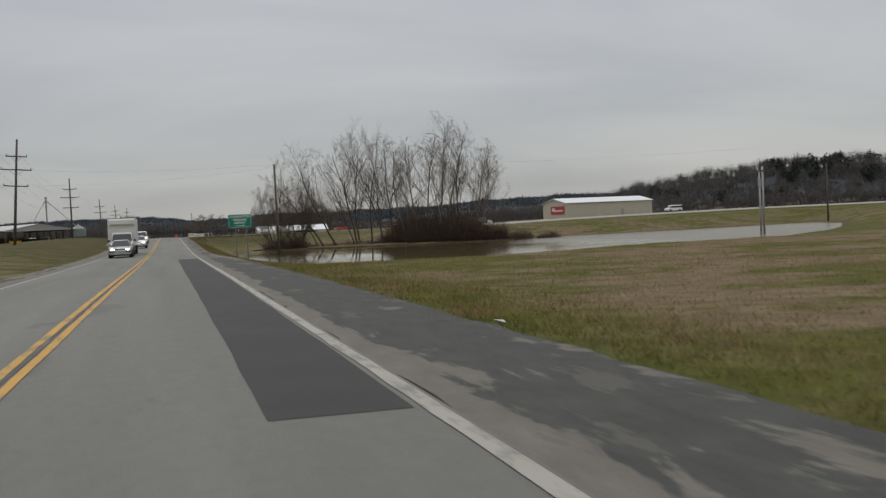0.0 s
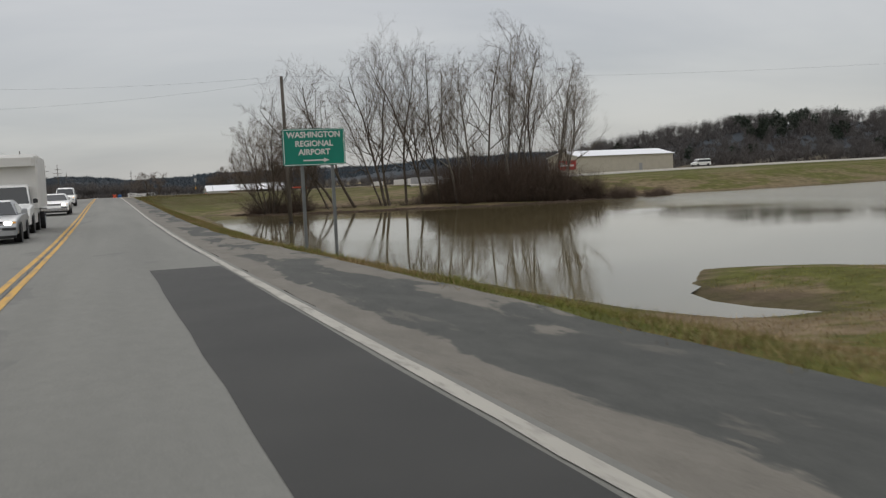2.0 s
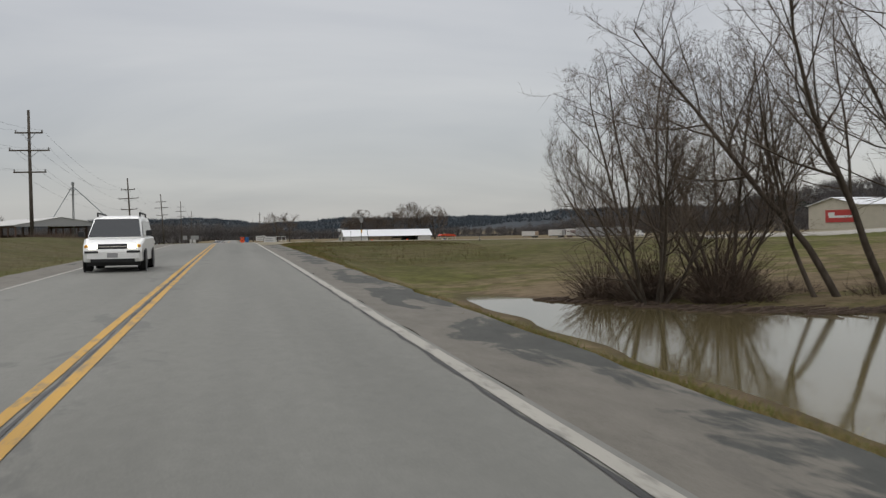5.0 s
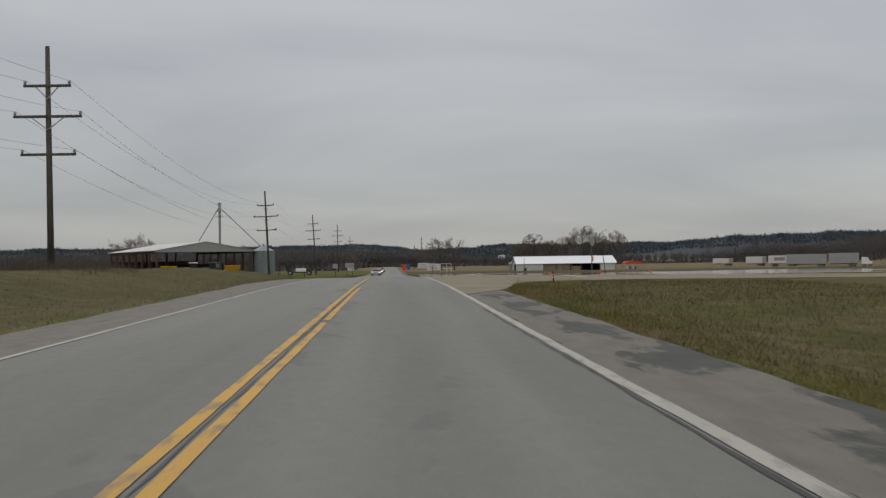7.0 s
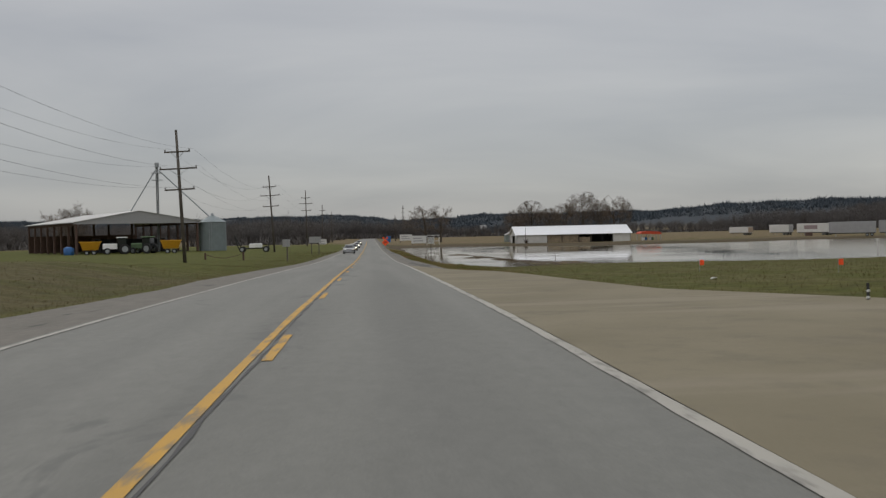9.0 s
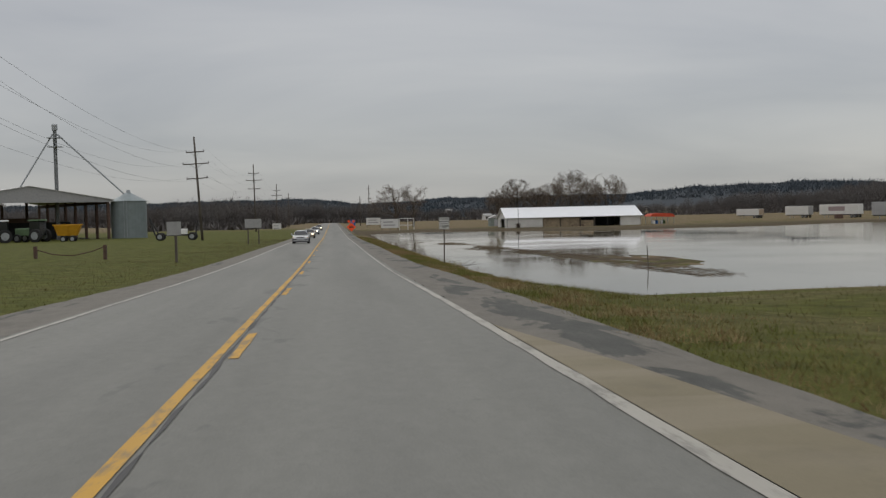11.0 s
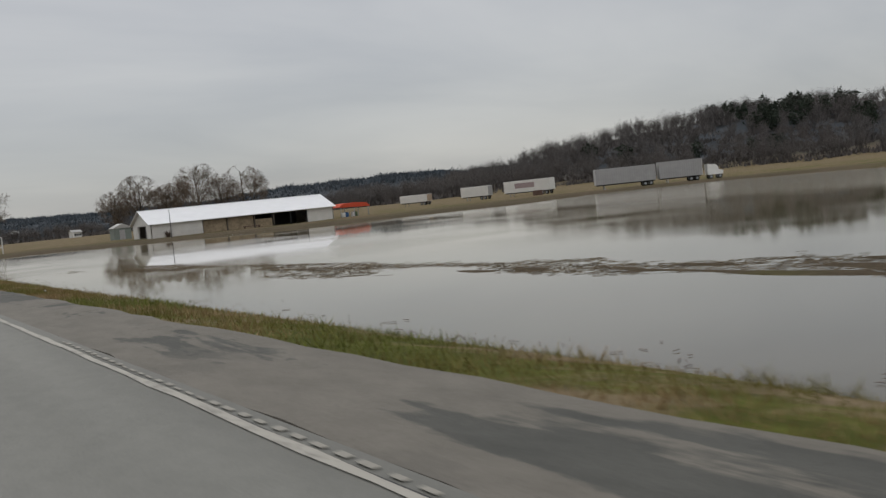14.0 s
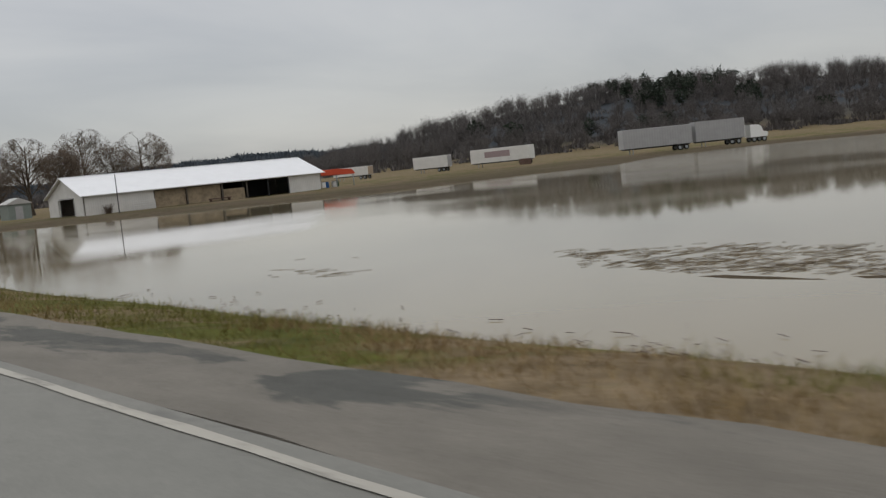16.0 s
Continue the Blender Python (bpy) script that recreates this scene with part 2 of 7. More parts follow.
c = m.ramp(m.island(), (0.0, (0.15, 0.105, 0.052)), (0.45, (0.105, 0.082, 0.036)), (0.6, (0.066, 0.072, 0.018)), (1.0, (0.096, 0.105, 0.027)))
m.color(m.mix(m.ramp(m.noise(0.4, 3), (0.48, 0.0), (0.6, 0.7)), c, (0.12, 0.078, 0.04)))
BANK_BLADES = m.m

# muddy flood water: near-mirror with faint ripples over a brown body
def flood_water(name, lo, hi, open_x, strength, ruffled):
    w = Mat(name, 0.035, 0, 0.5)
    w.b.inputs["IOR"].default_value = 1.33
    # body colour goes from lo to hi along y, with drifting clouds of hi
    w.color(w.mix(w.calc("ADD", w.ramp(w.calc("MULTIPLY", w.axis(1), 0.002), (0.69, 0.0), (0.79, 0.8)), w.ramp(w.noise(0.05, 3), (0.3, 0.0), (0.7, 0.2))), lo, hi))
    rip = w.noise(2.2, 4, 0.6, stretch=(1.0, 0.6, 1))
    calm = w.ramp(w.noise(0.045, 3, 0.5), (0.40, 0.15), (0.62, 1.0))
    # wind ruffles the open water away from the sheltering bank
    wind = w.ramp(w.calc("MULTIPLY", w.axis(0), 0.01), (open_x, 1.0 / 6), (open_x + 0.15, 1.0))
    w.bump(w.mix(1.0, w.mix(1.0, rip, calm, "MULTIPLY"), wind, "MULTIPLY"), strength, 0.10)
    w.rough(w.mix(w.ramp(w.calc("MULTIPLY", w.axis(0), 0.01), (open_x, 0.0), (open_x + 0.15, 1.0)), w.ramp(w.noise(0.06, 2), (0.4, 0.02), (0.65, 0.09)), ruffled))
    return w.m


POND_WATER = flood_water("brown_pond_water", (0.125, 0.103, 0.050), (0.165, 0.138, 0.070), 0.42, 0.13, 0.26)
LAKE_WATER = flood_water("silty_flood_water", (0.075, 0.066, 0.043), (0.270, 0.228, 0.147), 0.62, 0.11, 0.11)


def bark(name, lo, hi):
    b = Mat(name, 0.95, 0, 0.1)
    b.color(b.ramp(b.noise(3, 5, 0.6, stretch=(1, 1, 0.3)), (0.3, lo), (0.7, hi)))
    b.bump(b.noise(25, 3, 0.6, stretch=(1, 1, 0.2)), 0.4, 0.02)
    return b.m


BARK = bark("grey_brown_bark", (0.055, 0.045, 0.035), (0.125, 0.105, 0.085))
PALE_BARK = bark("pale_bark", (0.13, 0.115, 0.095), (0.25, 0.225, 0.19))
TWIG = bark("brown_twigs", (0.105, 0.083, 0.065), (0.175, 0.14, 0.112))
BUSH = bark("bush_stems", (0.075, 0.056, 0.044), (0.145, 0.108, 0.084))
m = Mat("bare_woods", 1.0, 0, 0.05)
c = m.ramp(m.island(), (0.0, (0.085, 0.080, 0.079)), (0.6, (0.125, 0.117, 0.114)), (1.0, (0.20, 0.188, 0.180)))
c = m.mix(m.ramp(m.noise(0.02, 4, 0.6), (0.35, 0.0), (0.65, 0.5)), c, (0.098, 0.083, 0.074))
m.color(c)
WOODS = m.m
# far woods: the bluish base colour holds the haze of distance
m = Mat("hazed_hill_woods", 1.0, 0, 0.05)
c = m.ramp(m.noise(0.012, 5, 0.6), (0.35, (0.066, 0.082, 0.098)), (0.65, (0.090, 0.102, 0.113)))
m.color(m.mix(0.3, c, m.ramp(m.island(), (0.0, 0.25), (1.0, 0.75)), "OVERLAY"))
HAZED_WOODS = m.m
EVERGREEN = plain("evergreen_needles", (0.022, 0.032, 0.02), 0.95, var=0.4, scale=1.0)
POLE_WOOD = bark("weathered_pole_wood", (0.075, 0.065, 0.055), (0.14, 0.123, 0.105))
WIRE = plain("dark_wire", (0.04, 0.04, 0.042), 0.5)
STEEL = plain("galvanised_steel", (0.32, 0.34, 0.35), 0.5, 0.6, var=0.15)
# near-black colour that stands in for the shade inside open buildings and trailers
SHADE_BLACK = plain("interior_shade_black", (0.02, 0.02, 0.021), 0.8)
TYRE = plain("tyre_rubber", (0.02, 0.02, 0.02), 0.85)
CHROME = plain("chrome", (0.65, 0.65, 0.66), 0.18, 1.0, var=0.05)
GLASS = plain("dark_car_glass", (0.018, 0.021, 0.022), 0.06, 0.0, spec=0.6, var=0.05)
WHITE_PAINT = plain("white_car_paint", (0.8, 0.8, 0.78), 0.25, var=0.04, spec=0.5)
SILVER_PAINT = plain("silver_car_paint", (0.36, 0.37, 0.38), 0.28, 0.5, var=0.05)
TAN_PAINT = plain("tan_car_paint", (0.30, 0.26, 0.2), 0.3, 0.3, var=0.05)
BLACK_PLASTIC = plain("black_plastic", (0.025, 0.025, 0.026), 0.6)
HEADLAMP = glow("lit_headlamp", (1.0, 0.90, 0.66), 7.0)
AMBER = plain("amber_lens", (0.75, 0.36, 0.05), 0.3)
TAIL = plain("red_lens", (0.35, 0.02, 0.02), 0.3)


def ribbed(name, c, pitch, axis, rough=0.45, metal=0.0, var=0.08):
    """Painted corrugated metal sheet: fine ribs across one local axis."""
    r = Mat(name, rough, metal, 0.4)
    wv = r.n.new("ShaderNodeTexWave")
    wv.bands_direction = axis
    wv.inputs["Scale"].default_value = 0.314 / pitch * 1.0
    r.l.new(r.local(), wv.inputs["Vector"])
    dirt = r.noise(0.7, 5, 0.6, vec=r.local())
    r.color(r.ramp(dirt, (0.3, tuple(v * (1 - var) for v in c)), (0.7, tuple(min(1, v * (1 + var)) for v in c))))
    r.bump(wv.outputs[1], 0.5, 0.02)
    return r.m


ROOF_WHITE = ribbed("white_metal_roof", (0.80, 0.81, 0.82), 0.3, "X", 0.4, 0.0, 0.03)
WALL_WHITE = ribbed("white_metal_wall", (0.58, 0.57, 0.54), 0.3, "X", 0.5, 0.0, 0.08)
WALL_CREAM = ribbed("cream_metal_wall", (0.46, 0.42, 0.34), 0.3, "X", 0.55, 0.0, 0.06)
ROOF_GREY = ribbed("grey_metal_roof", (0.36, 0.355, 0.34), 0.4, "X", 0.55, 0.1, 0.1)
SILO_STEEL = ribbed("corrugated_bin_steel", (0.20, 0.235, 0.24), 0.1, "Z", 0.5, 0.4, 0.12)
TRAILER_WHITE = ribbed("white_trailer_panel", (0.62, 0.61, 0.58), 0.5, "X", 0.45, 0.0, 0.06)
TRAILER_GREY = ribbed("grey_trailer_panel", (0.35, 0.35, 0.35), 0.5, "X", 0.45, 0.2, 0.08)
RUST_WOOD = plain("brown_stained_timber", (0.10, 0.062, 0.048), 0.9, var=0.3)
HAY = plain("straw_boards", (0.27, 0.215, 0.145), 0.95, var=0.3, scale=1.5, bump=0.3)
GREEN_SIGN = plain("green_sign_sheet", (0.002, 0.19, 0.135), 0.45, var=0.06)
SIGN_WHITE = plain("white_sign_sheet", (0.62, 0.62, 0.60), 0.5, var=0.06)
SIGN_GREY = plain("grey_sign_back", (0.33, 0.33, 0.33), 0.5, 0.3, var=0.1)
SIGN_BLACK = plain("black_sign_paint", (0.02, 0.02, 0.02), 0.6)
ORANGE = plain("fluorescent_orange", (0.95, 0.10, 0.02), 0.6, var=0.06)
ORANGE_CANOPY = plain("red_orange_tarpaulin", (0.52, 0.07, 0.03), 0.8, var=0.12)
RED = plain("red_paint", (0.40, 0.035, 0.03), 0.5)
YELLOW_PAINT = plain("yellow_machine_paint", (0.58, 0.30, 0.02), 0.5)
BLUE = plain("blue_plastic", (0.03, 0.12, 0.32), 0.5)
GREENISH = plain("faded_green_paint", (0.10, 0.16, 0.08), 0.6)
GALV_POST = plain("sign_post_steel", (0.16, 0.17, 0.17), 0.6, 0.4)
FACE_PINK = plain("faded_panel_print", (0.30, 0.23, 0.23), 0.6)

WRACK = plain("wet_reed_stems", (0.125, 0.094, 0.060), 0.8, var=0.5, scale=0.8)

# ---------------------------------------------------------------- building helpers
rng = random.Random(7)


class MB:
    """A mesh under construction: vertices and faces."""

    def __init__(self):
        self.v, self.f = [], []

    def add(self, verts, faces):
        o = len(self.v)
        self.v += [tuple(p) for p in verts]
        self.f += [tuple(i + o for i in f) for f in faces]
        return self

    def box(self, x0, y0, z0, x1, y1, z1, m=None):
        p = [Vector((x, y, z)) for z in (z0, z1) for y in (y0, y1) for x in (x0, x1)]
        if m is not None:
            p = [m @ q for q in p]
        return self.add(p, [(0, 2, 3, 1), (4, 5, 7, 6), (0, 1, 5, 4), (2, 6, 7, 3), (0, 4, 6, 2), (1, 3, 7, 5)])

    def soft_box(self, x0, y0, z0, x1, y1, z1, r=0.04):
        """A box with chamfered upright edges and a chamfered top."""
        ring = [(x0 + r, y0), (x1 - r, y0), (x1, y0 + r), (x1, y1 - r), (x1 - r, y1), (x0 + r, y1), (x0, y1 - r), (x0, y0 + r)]
        cx, cy = (x0 + x1) / 2, (y0 + y1) / 2
        sx, sy = 1 - 2 * r / max(x1 - x0, 1e-6), 1 - 2 * r / max(y1 - y0, 1e-6)
        top = [(cx + (x - cx) * sx, cy + (y - cy) * sy) for x, y in ring]
        v = [(x, y, z0) for x, y in ring] + [(x, y, z1 - r) for x, y in ring] + [(x, y, z1) for x, y in top]
        f = [tuple(reversed(range(8)))] + [(i, (i + 1) % 8, 8 + (i + 1) % 8, 8 + i) for i in range(8)]
        f += [(8 + i, 8 + (i + 1) % 8, 16 + (i + 1) % 8, 16 + i) for i in range(8)] + [tuple(range(16, 24))]
        return self.add(v, f)

    def tube(self, pts, radii, n=6, cap=True):
        """A tapered tube along points."""
        pts = [Vector(p) for p in pts]
        o = len(self.v)
        for i, p in enumerate(pts):
            d = (pts[min(i + 1, len(pts) - 1)] - pts[max(i - 1, 0)]).normalized()
            a = d.orthogonal().normalized() if i == 0 else (a - d * a.dot(d)).normalized()
            b = d.cross(a)
            for k in range(n):
                w = 2 * math.pi * k / n
                q = p + (a * math.cos(w) + b * math.sin(w)) * radii[i]
                self.v.append((q.x, q.y, q.z))
        for i in range(len(pts) - 1):
            for k in range(n):
                k2 = (k + 1) % n
                self.f.append((o + i * n + k, o + i * n + k2, o + (i + 1) * n + k2, o + (i + 1) * n + k))
        if cap and n > 3:
            self.f.append(tuple(o + k for k in reversed(range(n))))
            self.f.append(tuple(o + (len(pts) - 1) * n + k for k in range(n)))
        return self

    def cyl(self, x, y, z0, z1, r0, r1=None, n=12):
        return self.tube([(x, y, z0), (x, y, z1)], [r0, r0 if r1 is None else r1], n)

    def bar(self, a, b, w=0.1, h=None):
        """A straight square bar between two points."""
        a, b = Vector(a), Vector(b)
        d = (b - a).normalized()
        s = d.cross(Vector((0, 0, 1)))
        s = s.normalized() if s.length > 1e-3 else Vector((1, 0, 0))
        u = s.cross(d)
        h = h or w
        p = [e + s * i * w / 2 + u * j * h / 2 for e in (a, b) for i, j in ((-1, -1), (1, -1), (1, 1), (-1, 1))]
        return self.add(p, [(0, 1, 2, 3), (7, 6, 5, 4), (0, 4, 5, 1), (1, 5, 6, 2), (2, 6, 7, 3), (3, 7, 4, 0)])

    def prism(self, outline, y0, y1, shrink=None):
        """An outline in x and z, drawn out along y; shrink scales the two ends' width (list of y, scale about z)."""
        n = len(outline)
        v = [(x, y0, z) for x, z in outline] + [(x, y1, z) for x, z in outline]
        f = [tuple(range(n)), tuple(reversed(range(n, 2 * n)))]
        f += [(i, i + n, (i + 1) % n + n, (i + 1) % n) for i in range(n)]
        return self.add(v, f)

    def mesh(self, name):
        me = bpy.data.meshes.new(name)
        me.from_pydata(self.v, [], self.f)
        me.update()
        return me


def obj(name, mb, material, parent=None, label="", smooth=False):
    me = mb.mesh(name) if isinstance(mb, MB) else mb
    if material:
        me.materials.append(material)
    if smooth:
        me.polygons.foreach_set("use_smooth", [True] * len(me.polygons))
    ob = new(name, me)
    if parent:
        ob.parent = parent
    if label:
        ob["label"] = label
    return ob


def part(name, mb, material, parent, label="", smooth=False):
    return obj(name, mb, material, parent, label, smooth)


def thing(name, label, category, m=None, group="", kind=""):
    """An empty at a thing's base, to hold its parts."""
    ob = new(name)
    ob.empty_display_size = 0.2
    if m is not None:
        ob.matrix_world = m
    return tagged(ob, label, category, group, kind)


def mended(ob):
    """Consistent outward normals."""
    bm = bmesh.new()
    bm.from_mesh(ob.data)
    bmesh.ops.recalc_face_normals(bm, faces=bm.faces)
    bm.to_mesh(ob.data)
    bm.free()
    return ob


def writing(name, text, size, material, parent, m, bold=0.0):
    """Letters of the built-in font as a flat mesh."""
    cu = bpy.data.curves.new(name, "FONT")
    cu.body, cu.size, cu.align_x, cu.align_y, cu.offset = text, size, "CENTER", "CENTER", bold
    cu.extrude = 0.002
    tmp = new(name + "_tmp", cu)
    me = bpy.data.meshes.new_from_object(tmp.evaluated_get(bpy.context.evaluated_depsgraph_get()))
    bpy.data.objects.remove(tmp)
    bpy.data.curves.remove(cu)
    me.materials.clear()
    me.materials.append(material)
    ob = new(name, me)
    ob.parent = parent
    ob.matrix_local = m
    return ob


# ---------------------------------------------------------------- the lie of the land
ROAD_Y = np.array([-400, -20, 5, 30, 55, 80, 105, 130, 155, 180, 205, 230, 255, 280, 305, 330, 355, 380, 405, 430, 480, 1600.0])
ROAD_Z = np.array([0, 0, 0.04, -0.03, -0.19, -0.30, -0.20, 0.03, 0.26, 0.42, 0.60, 0.56, 0.22, -0.18, -0.60, -0.86, -1.02, -1.24, -1.45, -1.55, -1.6, -1.6])
_fine = np.arange(-420, 1620, 1.0)
_z = np.interp(_fine, ROAD_Y, ROAD_Z)
_k = np.hanning(27)
ROAD_FINE = np.convolve(np.pad(_z, 13, mode="edge"), _k / _k.sum(), mode="valid")


def road_z(y):
    return np.interp(y, _fine, ROAD_FINE)


POND_Z, LAKE_Z = -1.7, -2.45
POND = [(11.5, 71), (10.5, 78), (9.7, 83), (9.5, 95), (9.6, 108), (10, 124), (10.6, 138), (11.3, 154), (12.4, 163), (15, 157), (18, 150.5), (21, 148), (25, 146), (30, 144.5), (37, 140.5),
        (45, 141), (54, 146), (62, 147), (78, 147), (96, 151), (114, 157), (106, 138), (82, 108), (62, 91), (50, 81), (43, 72.5), (37, 71), (31, 69.5), (27, 67.2), (23.5, 68.8), (20.2, 71.8), (17.2, 72.8), (15.2, 70.6), (14.8, 69.2), (14.9, 67.9), (15.5, 66.4), (14.4, 64.4), (12.6, 64.6), (11.9, 67)]
LAKE = [(14, 302.5), (12.3, 306), (12.0, 312), (11.6, 327), (10.9, 343), (10.2, 362), (9.6, 390), (9.3, 410), (9.3, 450), (9.6, 486), (13, 505), (24, 510), (37, 500),
        (50, 484), (64, 478), (95, 474), (126, 492), (150, 486), (148, 450), (126, 420), (120, 380), (112, 345), (96, 322), (70, 309), (45, 304), (25, 302)]
ISLE = [(26, 331), (30.5, 338), (31.5, 347), (27.5, 356), (23.5, 367), (18.5, 376), (18.5, 389), (19, 397), (17, 403.5), (13.8, 409), (13.2, 402), (14.2, 395), (15.9, 387), (17.6, 372), (19.2, 358), (20.0, 348), (21.4, 339), (23.2, 332)]
SIDE = [(-2, 216), (14, 214.5), (30, 216), (52, 224), (80, 245), (110, 270), (140, 282), (180, 287), (260, 290), (420, 290)]


def signed(poly, x, y):
    """Distance to a polygon's edge, negative inside."""
    d, inside = np.full(x.shape, 1e9), np.zeros(x.shape, bool)
    for (x0, y0), (x1, y1) in zip(poly, poly[1:] + poly[:1]):
        ex, ey = x1 - x0, y1 - y0
        t = np.clip(((x - x0) * ex + (y - y0) * ey) / (ex * ex + ey * ey), 0, 1)
        d = np.minimum(d, np.hypot(x - x0 - t * ex, y - y0 - t * ey))
        hit = ((y0 > y) != (y1 > y)) & (x < ex * (y - y0) / (ey if ey else 1e-9) + x0)
        inside ^= hit
    return np.where(inside, -d, d)


def along(line, x, y):
    """Distance to a line of points."""
    d = np.full(x.shape, 1e9)
    for (x0, y0), (x1, y1) in zip(line, line[1:]):
        ex, ey = x1 - x0, y1 - y0
        t = np.clip(((x - x0) * ex + (y - y0) * ey) / (ex * ex + ey * ey), 0, 1)
        d = np.minimum(d, np.hypot(x - x0 - t * ex, y - y0 - t * ey))
    return d


def smooth(a, b, v):
    t = np.clip((v - a) / (b - a), 0, 1)
    return t * t * (3 - 2 * t)


_rs = np.random.RandomState(5)
_waves = [(_rs.uniform(-1, 1), _rs.uniform(-1, 1), _rs.uniform(0, 6.28)) for _ in range(14)]


def ripple(x, y, size):
    """Smooth pseudo-random bumps of about that size, from -1 to 1."""
    out = 0
    for a, b, p in _waves:
        out = out + np.sin((a * x + b * y) * 6.28 / size + p)
    return out / 5.0


def edge_r(y):
    """Outer edge of the right shoulder."""
    return np.interp(y, [-400, 0, 60, 72, 80, 95, 120, 180, 300, 312, 330, 345, 380, 900], [5.9, 5.95, 5.85, 5.5, 5.12, 4.98, 5.12, 5.2, 5.4, 5.12, 5.15, 5.2, 5.02, 5.1])


def edge_l(y):
    """Outer edge of the left shoulder."""
    return np.interp(y, [-400, 170, 205, 213, 230, 247, 256, 275, 300, 900], [-5.1, -5.1, -5.5, -6.0, -6.0, -5.4, -5.7, -5.5, -5.0, -5.0])


def side_z(x):
    return np.interp(x, [0, 14, 40, 80, 120, 180, 420], [0.58, 0.55, 0.42, 0.5, 0.95, 1.45, 2.0])


def hill_z(x, y):
    # the wooded bluff: along its foot and back from it
    u = (x - 340) * 0.809 - (y - 930) * 0.588
    s = (x - 340) * 0.588 + (y - 930) * 0.809
    bluff = np.interp(u, [-150, -60, 10, 40, 65, 100, 140, 190, 290, 400, 500, 620, 900], [0, 3, 8, 13, 19, 27, 34, 39.5, 44.5, 42, 35, 38, 30])
    bluff = (bluff + 1.6 * np.sin(u / 31.0) + 1.0 * np.sin(u / 12.0 + 1.0)) * smooth(-10, 215, s) * smooth(560, 330, s) * smooth(-160, -20, u)
    r, az = np.hypot(x, y - 350), np.degrees(np.arctan2(x, y - 350))
    wave = 1.4 * np.sin(az * 0.9 + 1.0) + 1.1 * np.sin(az * 2.1 + 0.4) + 0.6 * np.sin(az * 4.7)
    far = np.interp(az, [-60, -40, -24, -19, -8, -5, -2.5, -1, 0.4, 1.5, 3.8, 5.4, 7, 9.5, 12.5, 16, 25, 60], [30, 36, 38, 40, 41, 42, 45, 43, 35, 29, 33, 37, 39, 38, 40, 39, 42, 40])
    far = (far + wave) * smooth(1350, 2250, r)
    middle = np.interp(az, [11, 14, 16.5, 18.5, 21, 24.5, 28, 31, 36, 45, 70], [0, 10, 22, 29, 32.5, 37, 37.5, 35, 31, 29, 25])
    middle = (middle + 0.8 * wave * smooth(11, 16, az)) * smooth(980, 1480, r) * smooth(2100, 1700, r)
    left = 22 * smooth(900, 1500, r) * (0.5 + 0.5 * np.sin(az * 0.227 + 2.2)) * smooth(-11, -34, az)
    return np.maximum(np.maximum(bluff, far), np.maximum(middle, left))


